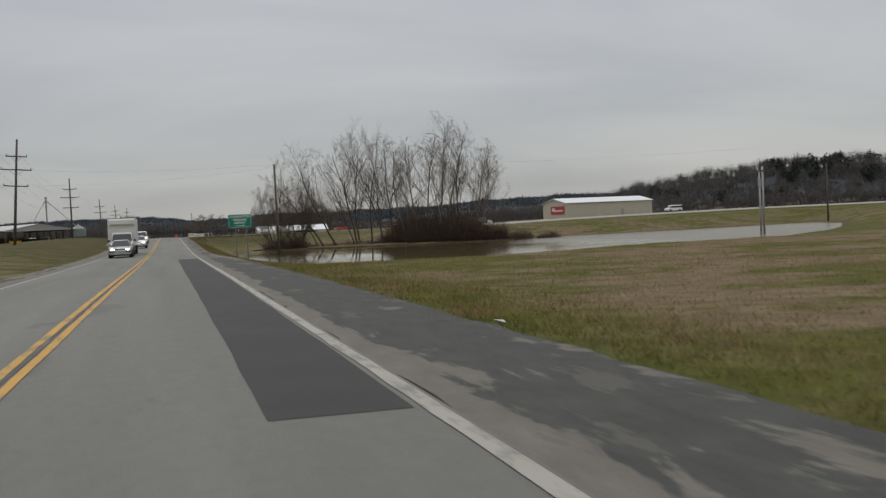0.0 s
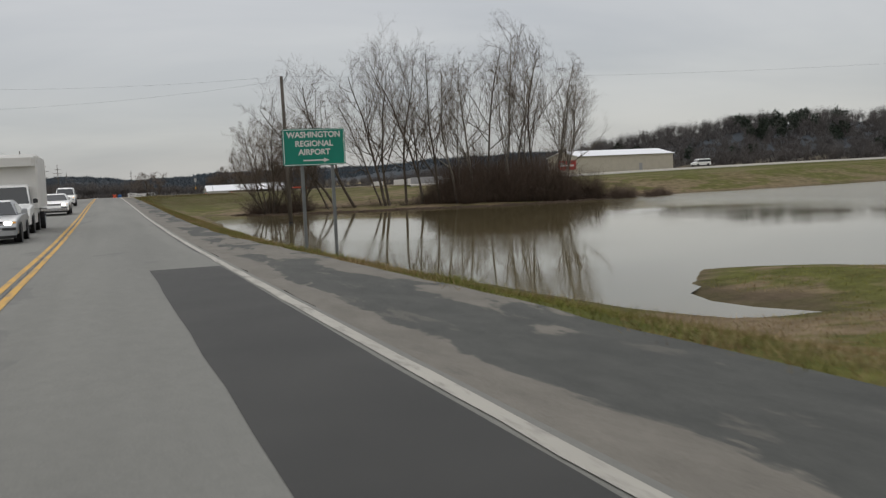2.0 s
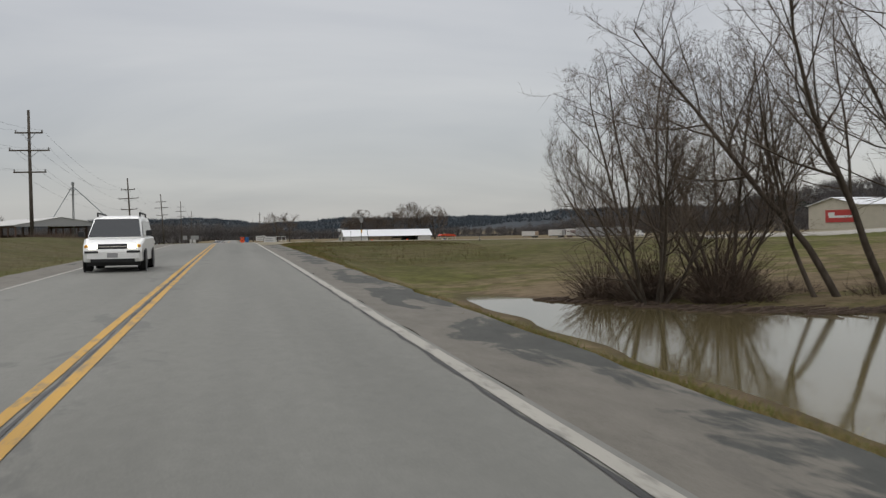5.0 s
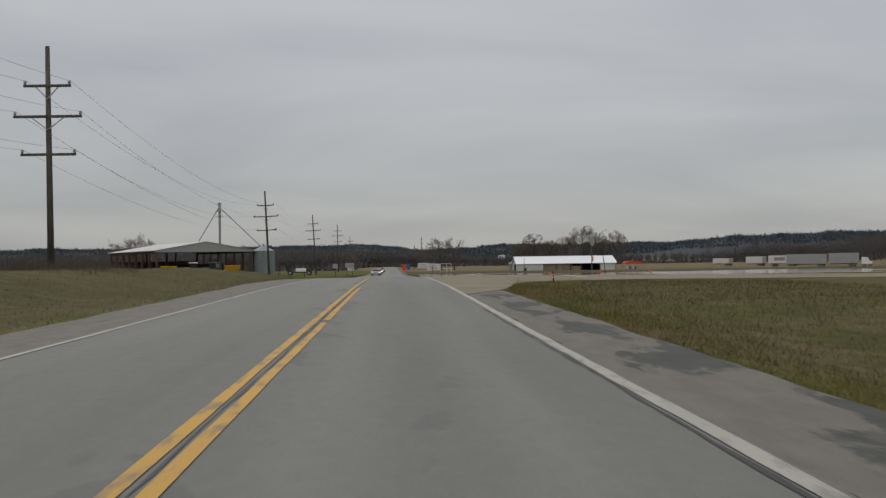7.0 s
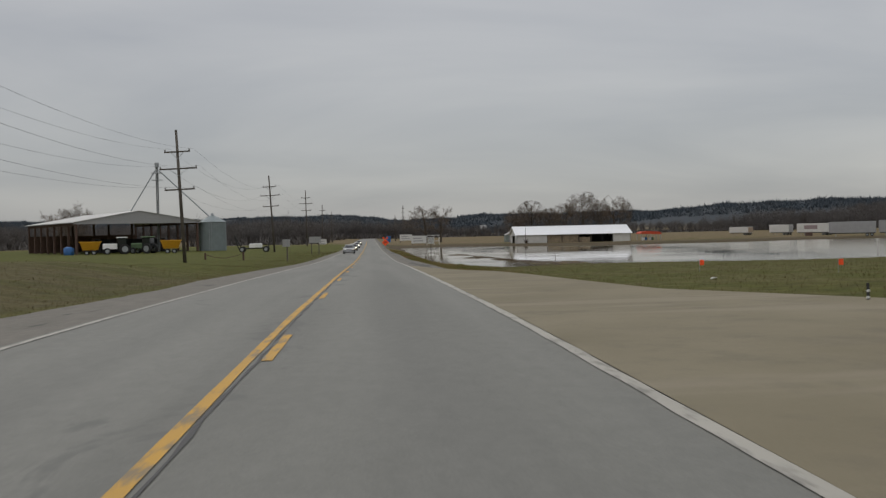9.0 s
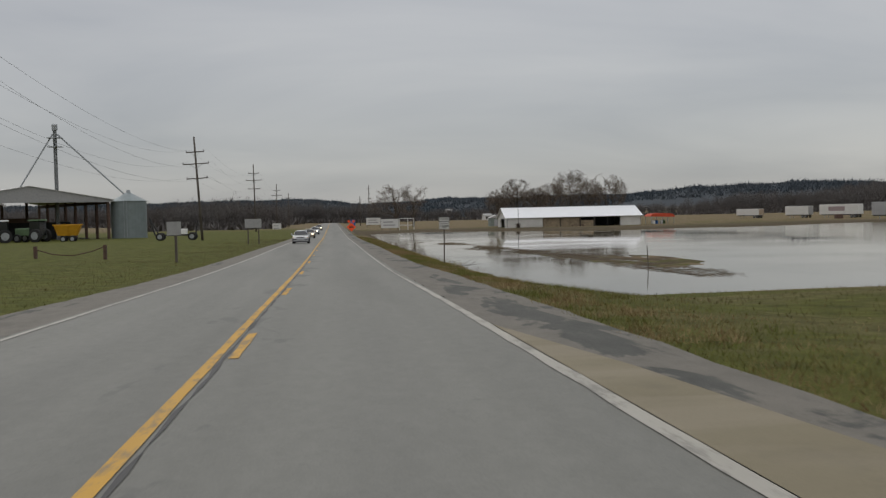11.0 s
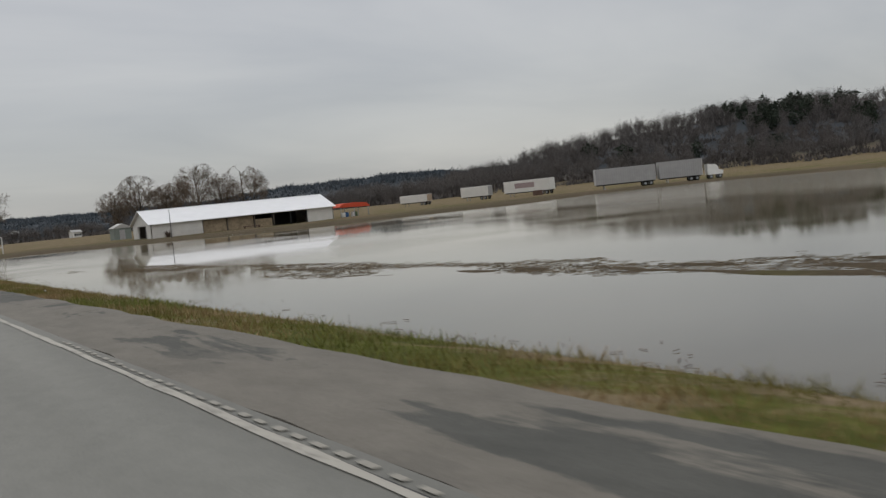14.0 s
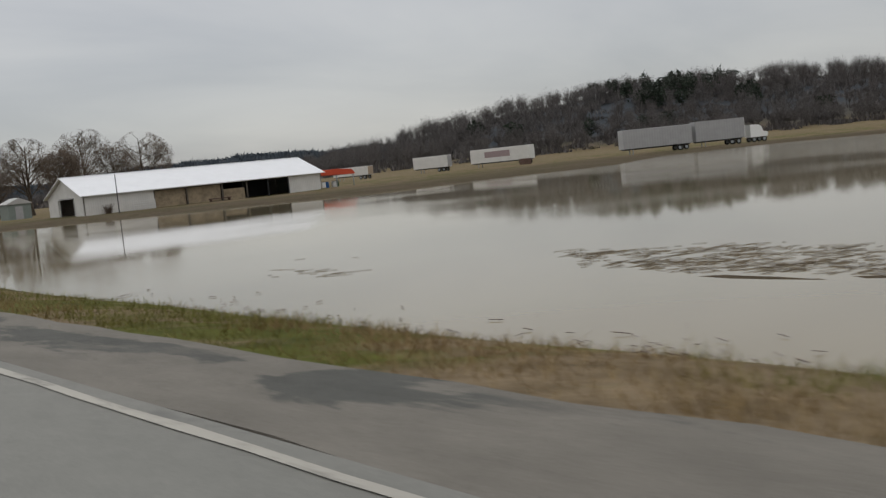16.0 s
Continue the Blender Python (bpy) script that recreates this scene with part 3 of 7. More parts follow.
def land(x, y):
    """Ground height, and how muddy, dry and wooded it is."""
    x, y = np.asarray(x, float), np.asarray(y, float)
    zr = road_z(y)
    # right of the road
    level = np.interp(y, [-400, 20, 60, 120, 190, 228, 260, 287, 296, 306, 420, 900], [-0.2, -0.25, -0.2, 0.0, 0.35, 0.3, -0.1, -0.6, -1.2, -2.0, -2.15, -2.1])
    level = level + 0.08 * ripple(x, y, 22) + 0.6 * smooth(40, 140, x) * smooth(260, 150, y)
    ds = along(SIDE, x, y)
    level = np.where(x > 4, level + (side_z(x) - 0.06 - level) * smooth(26, 6, ds), level)
    south = y < np.interp(x, [p[0] for p in SIDE], [p[1] for p in SIDE])
    level = level - 0.5 * smooth(3.6, 6.9, ds) * smooth(45, 14, ds) * smooth(34, 52, x) * south
    pd, ld, idl = signed(POND, x, y), signed(LAKE, x, y), signed(ISLE, x, y)
    pd = pd + 0.5 * ripple(x, y, 7) * smooth(0.5, 3, np.abs(pd) + (x > 10) * 2)
    ld = ld + 0.5 * ripple(x, y, 6)
    bank_p = POND_Z + np.where(pd > 0, (0.075 + 0.10 * smooth(45, 60, x) * smooth(120, 140, y)) * pd, 0.12 * np.maximum(pd, -5))
    bank_l = LAKE_Z + np.where(ld > 0, 0.035 * ld + (0.05 + 0.14 * smooth(330, 300, y)) * np.minimum(ld, 12 * smooth(330, 300, y) + 3), 0.10 * np.maximum(ld, -6))
    isle = LAKE_Z + 0.03 - 0.055 * smooth(348, 362, y) + 0.045 * ripple(x * 1.7, y * 0.55, 2.2) + 0.05 * ripple(x * 2.6, y * 0.35, 4.4) + 0.05 * smooth(345, 330, y) - 0.16 * smooth(-2.4, 1.4, idl)
    right = np.minimum(level, np.minimum(bank_p, bank_l))
    right = np.where(idl < 2.5, np.maximum(right, isle), right)
    verge = np.interp(y, [-400, 40, 66, 190, 215, 260, 300, 420, 900], [5, 5, 4.3, 4.6, 5, 5, 6.0, 4.2, 4])
    steep = np.interp(y, [70, 95, 165, 200], [1.15, 0.85, 0.85, 1.25])
    right = (zr - 0.07) + (right - zr + 0.07) * np.clip((x - edge_r(y)) / (verge + 5.25 - edge_r(y)), 0, 1) ** steep
    # left of the road: a low bank, then fields
    bank = 0.15 + 0.78 * smooth(30, 100, y) * smooth(310, 255, y)
    left = zr - 0.07 + bank * smooth(-1.0, -8.5, x - edge_l(y)) + 0.12 * ripple(x, y, 17) * smooth(-6, -12, x)
    flatl = np.interp(y, [-400, 60, 250, 330, 420, 1200], [0.4, 0.8, 0.85, -0.7, -1.3, -1.4])
    left = left + (flatl - left) * smooth(-14, -34, x)
    z = np.where(x > 0, right, left)
    z = np.where(np.abs(x) < 5.2, zr - 0.16, z)
    hz = hill_z(x, y)
    z = z + hz
    mud = np.clip(smooth(1.2, 0.0, ld) + smooth(60, 0, ld) * smooth(425, 470, y) * 0.85 + smooth(1.0, -0.2, pd) * 0.8, 0, 1)
    mud = np.clip(mud * np.where(idl < 2, 0.4, 1) + smooth(1.5, 0, idl) * (0.3 + 0.45 * smooth(340, 365, y) + 0.8 * ripple(x, y, 5)), 0, 1)
    mud = np.where(x > 5.3, mud, 0.45 * smooth(-5, -7, x) * smooth(60, 120, y) * smooth(275, 255, y))
    # trampled, wet ground at the corner and on the strip beyond the side road
    mud = np.clip(mud + (x > 5.3) * (0.32 * smooth(165, 178, y) * smooth(222, 212, y) * (x < 40) + 0.14 * smooth(224, 234, y) * smooth(302, 288, y)), 0, 1)
    dry = np.clip((0.6 - 0.35 * smooth(30, 50, x)) * smooth(200, 130, y) * smooth(100, 125, y) * (x > 4), 0, 1)
    dry = np.clip(dry + smooth(500, 620, y) * 0.6 + smooth(95, 62, y) * (x > 4) * 0.12, 0, 1)
    lush = 0.75 * smooth(11, 6.5, x) * (x > 4) * smooth(80, 60, y) + 0.75 * smooth(40, 52, x) * smooth(150, 115, y) + 0.7 * (x < -4) * smooth(60, 100, y) * smooth(285, 255, y) + 0.65 * (x > 4) * (x < 45) * smooth(160, 175, y) * smooth(222, 212, y) + 0.5 * smooth(50, 70, x) * smooth(140, 165, y) * smooth(290, 270, y) + smooth(222, 232, y) * smooth(302, 288, y) * (x > 4) * 0.8 + (x < -4) * smooth(255, 285, y) * smooth(620, 500, y)
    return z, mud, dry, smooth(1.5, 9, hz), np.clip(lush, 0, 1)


def axis(*runs):
    out = []
    for a, b, step in runs:
        out.append(np.arange(a, b, step))
    return np.concatenate(out + [[runs[-1][1]]])


gx = np.concatenate([-np.geomspace(3800, 170, 26)[:-1], axis((-170, -44, 6), (-44, -14, 2), (-14, -5.25, 0.8), (-5.25, 5.25, 3.5), (5.25, 14, 0.45), (14, 29, 0.42), (29, 34, 0.9), (34, 70, 1.8), (70, 170, 4)), np.geomspace(175, 3800, 34)])
gy = np.concatenate([axis((-700, -40, 30), (-40, 40, 2.5), (40, 150, 1.5), (150, 290, 2), (290, 314, 1.2), (314, 412, 0.7), (412, 540, 2.5), (540, 700, 8)), np.geomspace(710, 4600, 60)])
X, Y = np.meshgrid(gx, gy)
Z, MUD, DRY, WOODED, LUSH = land(X, Y)
nx, ny = len(gx), len(gy)
me = bpy.data.meshes.new("ground")
idx = np.arange(nx * ny).reshape(ny, nx)
quads = np.stack([idx[:-1, :-1], idx[:-1, 1:], idx[1:, 1:], idx[1:, :-1]], -1).reshape(-1, 4)
me.from_pydata(np.stack([X, Y, Z], -1).reshape(-1, 3).tolist(), [], quads.tolist())
for key, values in (("mud", MUD), ("dry", DRY), ("woods", WOODED), ("lush", LUSH)):
    me.attributes.new(key, "FLOAT", "POINT").data.foreach_set("value", values.ravel().astype(np.float32))
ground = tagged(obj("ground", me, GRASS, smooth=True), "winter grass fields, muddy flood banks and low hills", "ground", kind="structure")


def at_ground(x, y):
    return float(land(np.array([x]), np.array([y]))[0][0])


def pool(name, poly, z, grow, material, label):
    """A sheet of still water that reaches a little under its banks."""
    cx, cy = sum(p[0] for p in poly) / len(poly), sum(p[1] for p in poly) / len(poly)
    pts = []
    for x, y in poly:
        d = math.hypot(x - cx, y - cy)
        pts.append((max(x + (x - cx) / d * grow, 5.6), y + (y - cy) / d * grow))
    bm = bmesh.new()
    bm.faces.new([bm.verts.new((x, y, z)) for x, y in pts])
    bmesh.ops.triangulate(bm, faces=bm.faces)
    bmesh.ops.recalc_face_normals(bm, faces=bm.faces)
    if sum(f.normal.z for f in bm.faces) < 0:
        bmesh.ops.reverse_faces(bm, faces=bm.faces)
    sheet = bpy.data.meshes.new(name)
    bm.to_mesh(sheet)
    bm.free()
    return tagged(obj(name, sheet, material), label, "water", kind="structure")


pool("water_pond", POND, POND_Z, 2.5, POND_WATER, "still brown flood pond beside the road")
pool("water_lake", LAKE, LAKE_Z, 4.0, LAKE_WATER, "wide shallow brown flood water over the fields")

# ---------------------------------------------------------------- the road


def strip(name, x0, x1, y0, y1, lift, material, step=2.0, label="", wobble=0.0, thick=0.0, seed=1, parent=None):
    """A ribbon along the road, following its rise and fall."""
    r = random.Random(seed)
    ys = np.arange(y0, y1 + step * 0.5, step)
    b = MB()
    for y in ys:
        z = float(road_z(y)) + lift
        w0, w1 = r.uniform(-wobble, wobble), r.uniform(-wobble, wobble)
        xa, xb = (x0(y) if callable(x0) else x0), (x1(y) if callable(x1) else x1)
        xa, xb = float(xa), float(xb)
        b.v += [(xa + w0, y, z), (xb + w1, y, z)]
        if thick:
            b.v += [(xa + w0, y, z - thick), (xb + w1, y, z - thick)]
    k = 4 if thick else 2
    for i in range(len(ys) - 1):
        a, c = k * i, k * (i + 1)
        b.f.append((a, a + 1, c + 1, c))
        if thick:
            b.f += [(a + 2, a, c, c + 2), (a + 1, a + 3, c + 3, c + 1)]
    if thick:
        b.f += [(0, 2, 3, 1), (len(b.v) - 4, len(b.v) - 3, len(b.v) - 1, len(b.v) - 2)]
    return obj(name, b, material, parent, label)


road = tagged(strip("road", -3.72, 3.72, -120, 1400, 0.0, LANE, 4.0, thick=0.14), "worn grey two-lane asphalt highway", "road", kind="structure")
tagged(strip("pavement_shoulder_right", 3.724, edge_r, -120, 1400, -0.012, SHOULDER, 1.0, wobble=0.06, thick=0.14, seed=2), "tan-grey worn asphalt shoulder with dark tar patches", "road shoulder", kind="structure")
tagged(strip("pavement_shoulder_left", edge_l, -3.724, -120, 1400, -0.012, SHOULDER, 1.0, wobble=0.06, thick=0.14, seed=3), "worn grey asphalt shoulder with patches", "road shoulder", kind="structure")
tagged(strip("road_patch", lambda y: np.interp(y, [7, 14, 40, 68], [2.345, 2.33, 2.24, 2.2]), 3.47, 7.5, 67.5, 0.004, PATCH, 1.5, wobble=0.012, seed=4), "fresh dark tar patch along the lane edge", "road patch", kind="structure")
# painted lines
def line_in(y):
    """Inner edge of the right edge line, which drifts a little along the road."""
    return np.interp(y, [-60, 70, 120, 180, 195, 285, 300, 420], [3.53, 3.51, 3.51, 3.53, 3.555, 3.555, 3.475, 3.52])


tagged(strip("road_line", line_in, lambda y: line_in(y) + np.interp(y, [0, 60, 75, 100, 120, 180, 195, 280, 300], [0.15, 0.14, 0.115, 0.115, 0.145, 0.145, 0.155, 0.155, 0.075]), -60, 1300, 0.008, WHITE_LINE, 0.8, wobble=0.013, seed=5), "worn white edge line", "road marking", kind="structure")
tagged(strip("road_line", -3.62, -3.52, -60, 1300, 0.008, WHITE_LINE, 2.0, wobble=0.01, seed=6), "worn white edge line", "road marking", kind="structure")
tagged(strip("road_line", -0.17, -0.05, -60, 1300, 0.008, YELLOW, 2.0, wobble=0.008, seed=7), "solid yellow centre line", "road marking", kind="structure")
tagged(strip("road_line", 0.05, 0.17, -60, 182.2, 0.008, YELLOW, 2.0, wobble=0.008, seed=8), "solid yellow centre line", "road marking", kind="structure")
tagged(strip("road_line", 0.05, 0.17, 182.7, 203.7, 0.008, YELLOW, 2.0, wobble=0.008, seed=8), "solid yellow centre line", "road marking", kind="structure")
for i in range(60):
    y = 213.8 + 12.6 * i
    tagged(strip("road_dash", 0.05, 0.17, y, y + 3.05, 0.008, YELLOW, 0.61, wobble=0.01, seed=20 + i), "broken yellow centre dash", "road marking", "yellow centre dashes", "structure")
# dark crack along the centre joint and beside the edge line
tagged(strip("road_crack", -0.012, 0.018, -60, 800, 0.006, SEALER, 0.7, wobble=0.022, seed=9), "dark open centre joint", "road crack", kind="structure")
tagged(strip("road_crack", 3.462, 3.497, 72, 186, 0.006, SEALER, 0.5, wobble=0.022, seed=11), "dark ragged crack beside the edge line", "road crack", kind="structure")
tagged(strip("road_crack", 3.18, 3.192, 196.5, 198.6, 0.006, SEALER, 0.4, wobble=0.025, seed=12), "dark sealed crack in the lane", "road crack", kind="structure")
tagged(strip("road_crack", 3.33, 3.342, 195.2, 196.3, 0.006, SEALER, 0.4, wobble=0.025, seed=13), "dark sealed crack in the lane", "road crack", kind="structure")
tagged(strip("road_crack", 3.556, 3.572, 296, 352, 0.006, SEALER, 0.6, wobble=0.006, seed=10), "dark crack along the edge line", "road crack", kind="structure")

# side road: a fan at the mouth, then a lane on its bank
b = MB()
mouth = [(3.73, 194.6), (4.4, 196.1), (5.0, 197.3), (5.55, 199.2), (5.95, 201.5), (6.55, 205.2), (7.6, 208.6), (10.2, 211), (13, 212.2), (30, 212.4), (52, 219.2)]
far_edge = [(3.73, 280), (4.4, 275), (5.0, 268), (5.8, 262), (6.6, 258), (7.2, 252), (7.7, 245), (8.3, 239), (12, 231.6), (30, 224), (52, 228.2)]
near_l, far_l = list(mouth), list(far_edge)
for (x0, y0), (x1, y1), (x2, y2) in zip(SIDE[3:], SIDE[4:], SIDE[5:]):
    d = Vector((x2 - x0, y2 - y0)).normalized()
    near_l.append((x1 + d.y * 3.6, y1 - d.x * 3.6))
    far_l.append((x1 - d.y * 3.6, y1 + d.x * 3.6))
for (xa, ya), (xb, yb) in zip(near_l, far_l):
    for k in range(29):
        x, y = xa + (xb - xa) * k / 28, ya + (yb - ya) * k / 28
        t = min(1, max(0, (x - 5.0) / 11))
        z = float(road_z(y)) * (1 - t) + float(side_z(np.array(x))) * t
        b.v.append((x, y, z + 0.004))
n0 = len(b.v)
for i in range(len(near_l)):
    for k in (0, 28):
        x, y, z = b.v[i * 29 + k]
        b.v.append((x, y, z - 0.5))
for i in range(len(near_l) - 1):
    for k, e in ((0, 0), (28, 1)):
        b.f.append((i * 29 + k, (i + 1) * 29 + k, n0 + 2 * (i + 1) + e, n0 + 2 * i + e))
for i in range(len(near_l) - 1):
    for k in range(28):
        a = i * 29 + k
        b.f.append((a, a + 29, a + 30, a + 1))
mended(tagged(obj("road_side", b, CONCRETE), "tan concrete side road joining the highway", "road", kind="structure"))
# pale gravel slope along the side road's near edge
b = MB()
for x, y in near_l[10:]:
    k = min(1.0, (x - 45) / 20)
    z = float(side_z(np.array(x)))
    b.v += [(x, y, z + 0.006), (x + 0.25, y - 1.3 * k, z - 0.14 * k), (x + 0.6, y - 2.9 * k, z - 0.40 * k), (x + 0.7, y - 3.2 * k, z - 0.75)]
for i in range(len(near_l[10:]) - 1):
    for k in range(3):
        b.f.append((4 * i + k, 4 * i + k + 1, 4 * i + k + 5, 4 * i + k + 4))
mended(tagged(obj("gravel_shoulder", b, plain("pale_gravel", (0.34, 0.32, 0.28), 0.95, var=0.2, scale=1.2, bump=0.4)), "pale gravel slope along the side road", "road shoulder", kind="structure"))
# stop bar across the side road, and tar joints between its slabs
b = MB()
zz = float(side_z(np.array(12.6)))
b.add([(12.45, 228.8, zz + 0.012), (12.95, 228.9, zz + 0.012), (12.95, 221.2, zz + 0.012), (12.45, 221.1, zz + 0.012)], [(0, 3, 2, 1)])
tagged(obj("road_stop_bar", b, WHITE_LINE), "worn white stop bar across the side road", "road marking", kind="structure")

# ---------------------------------------------------------------- trees


def grow(mb_big, mb_small, start, heading, length, radius, level, spec, r):
    """One branch and all that springs from it."""
    n = spec["bend"][level]
    pts, rad = [Vector(start)], [radius]
    d = Vector(heading).normalized()
    for i in range(n):
        j = spec["wander"][level]
        d = (d + Vector((r.uniform(-j, j), r.uniform(-j, j), r.uniform(-j, j) + spec["lift"][level]))).normalized()
        pts.append(pts[-1] + d * (length / n))
        rad.append(radius * (1 - 0.82 * (i + 1) / n))
    sides = (7, 5, 4, 3, 3)[level]
    (mb_big if level < 2 else mb_small).tube(pts, rad, sides, cap=False)
    if level + 1 >= len(spec["kids"]):
        return
    kids = spec["kids"][level + 1]
    for k in range(kids):
        t = spec["from"][level] + (1 - spec["from"][level]) * (k + r.random()) / kids
        f = min(t * n, n - 1e-3)
        i = int(f)
        p = pts[i].lerp(pts[i + 1], f - i)
        d = (pts[i + 1] - pts[i]).normalized()
        a = d.orthogonal().normalized()
        a.rotate(Matrix.Rotation(r.uniform(0, 6.28), 3, d))
        ang = radians(r.uniform(*spec["spread"][level + 1]))
        h = d * math.cos(ang) + a * math.sin(ang)
        here = rad[i] + (rad[i + 1] - rad[i]) * (f - i)
        grow(mb_big, mb_small, p, h, length * r.uniform(*spec["ratio"][level + 1]) * (1.15 - 0.55 * t), max(here * 0.55, spec["least"]), level + 1, spec, r)


SLENDER = {"kids": [0, 16, 11, 8], "bend": [10, 5, 3, 1], "wander": [0.12, 0.17, 0.22, 0.25], "lift": [0.02, 0.09, 0.06, 0.03], "from": [0.26, 0.12, 0.1, 0],
           "spread": [(0, 0), (26, 60), (28, 62), (20, 65)], "ratio": [(0, 0), (0.30, 0.60), (0.30, 0.52), (0.35, 0.65)], "least": 0.0058}
WILLOW = {"kids": [0, 15, 12, 9], "bend": [8, 5, 3, 1], "wander": [0.10, 0.14, 0.2, 0.25], "lift": [0.035, 0.06, 0.04, 0.02], "from": [0.20, 0.12, 0.05, 0],
          "spread": [(0, 0), (24, 58), (25, 58), (20, 60)], "ratio": [(0, 0), (0.26, 0.46), (0.34, 0.56), (0.35, 0.65)], "least": 0.0056}
OAK = {"kids": [0, 13, 13, 12], "bend": [6, 6, 4, 1], "wander": [0.10, 0.28, 0.35, 0.35], "lift": [0.05, 0.03, 0.02, 0.0], "from": [0.22, 0.22, 0.15, 0],
       "spread": [(0, 0), (35, 72), (28, 62), (22, 60)], "ratio": [(0, 0), (0.5, 0.8), (0.40, 0.62), (0.35, 0.6)], "least": 0.026}


def rounded_crown(mb, centre, radii, firm=0.78):
    """Draws the branches that reach past an egg-shaped crown back towards it."""
    v = np.array(mb.v)
    d = (v - np.array(centre)) / np.array(radii)
    q = np.linalg.norm(d, axis=1)
    k = np.where((q > firm) & (v[:, 2] > 1.5), (firm + (1 - firm) * np.tanh((q - firm) / (1 - firm) * 0.8)) / np.maximum(q, 1e-6), 1.0)
    k = 1 + (k - 1) * np.clip((v[:, 2] - 1.5) / 1.5, 0, 1)
    mb.v = [tuple(p) for p in np.array(centre) + d * k[:, None] * np.array(radii)]


def tree(x, y, z, stems, spec, seed, label, group, trunk_mat=BARK, twig_mat=TWIG, crown=None):
    """stems: height, lean in x and y, radius, offset in x and y; crown: centre and radii of its envelope."""
    r = random.Random(seed)
    t = thing("tree", label, "tree", pose(x, y, z), group)
    big, small = MB(), MB()
    for h, lx, ly, rad, ox, oy in stems:
        grow(big, small, (ox, oy, -0.25), (lx, ly, 1), h, rad, 0, spec, r)
    if crown:
        rounded_crown(big, *crown)
        rounded_crown(small, *crown)
    part("trunk", big, trunk_mat, t, smooth=True)
    part("crown", small, twig_mat, t, "fine bare twigs")
    return t


GRP = "bare trees by the pond"
def fan(count, reach, height, seed):
    """Stems of one rounded crown: the more a stem leans, the shorter it is."""
    r = random.Random(seed)
    out = []
    for k in range(count):
        a, lean = 6.283 * (k + r.uniform(-0.3, 0.3)) / count * 2.4, reach * math.sqrt((k + 0.3) / count)
        out.append((height * (1 - 0.36 * lean) * r.uniform(0.88, 1.04), lean * math.cos(a), lean * math.sin(a), 0.11 - 0.05 * lean, 0.35 * math.cos(a), 0.35 * math.sin(a)))
    return out


tree(17.6, 152.9, POND_Z, fan(9, 0.95, 11.8, 5), WILLOW, 1, "bare bushy willow with many fine twigs by the pond", GRP, crown=((-0.2, 0, 5.8), (4.3, 4.3, 5.9)))
tree(20.6, 153.2, POND_Z, fan(8, 0.7, 12.6, 9), WILLOW, 2, "bare grey willow with fine upright twigs", GRP, crown=((0.2, 0, 6.6), (3.6, 3.8, 6.0)))
tree(24.4, 150.6, POND_Z, [(13.6, -0.46, 0.06, 0.16, 0, 0), (10.0, -0.55, -0.06, 0.11, -0.8, 0.3)], SLENDER, 3, "slender bare tree leaning over the water", GRP)
tree(26.2, 150.2, POND_Z, [(14.2, -0.42, 0.03, 0.17, 0, 0)], SLENDER, 4, "bare dark tree leaning over the water", GRP)
tree(29.3, 149.6, POND_Z, [(14.6, -0.30, 0.0, 0.17, 0, 0), (15.0, -0.20, 0.0, 0.16, 0.4, 0.1), (12.5, -0.38, 0.08, 0.12, -0.4, 0.2)], SLENDER, 5, "bare leaning tree with several dark stems", GRP)
tree(31.4, 149.6, POND_Z, [(15.0, -0.04, 0.0, 0.15, 0, 0)], SLENDER, 6, "bare upright tree with a dark trunk by the water", GRP)
tree(32.8, 148.2, POND_Z, [(16.0, -0.03, 0.0, 0.14, 0, 0), (14.5, -0.16, 0.0, 0.11, 0.3, 0.4)], SLENDER, 7, "bare upright tree with a dark trunk by the water", GRP)
tall = [(34.4, 147.2, 16.2, -0.12), (36.0, 146.2, 15.4, -0.10), (37.6, 145.8, 16.2, -0.02), (39.2, 145.2, 17.4, 0.0), (40.8, 144.6, 20.0, 0.0), (42.4, 145.6, 19.0, 0.03), (43.6, 144.4, 18.6, 0.08), (45.2, 144.2, 15.6, 0.22), (46.2, 143.9, 13.0, 0.42)]
for i, (x, y, h, lean) in enumerate(tall):
    tree(x, y, POND_Z, [(h, lean, 0.02, 0.14, 0, 0), (h * 0.84, lean + (0.16 if i % 2 else -0.14), -0.06, 0.09, 0.4, 0.2)], SLENDER, 30 + i, "tall slender bare poplar with pale bark", GRP, PALE_BARK if i % 3 else BARK, crown=((lean * h * 0.62, 0.2, h * 0.60), (3.1 + abs(lean) * 4, 3.2, h * 0.43)))


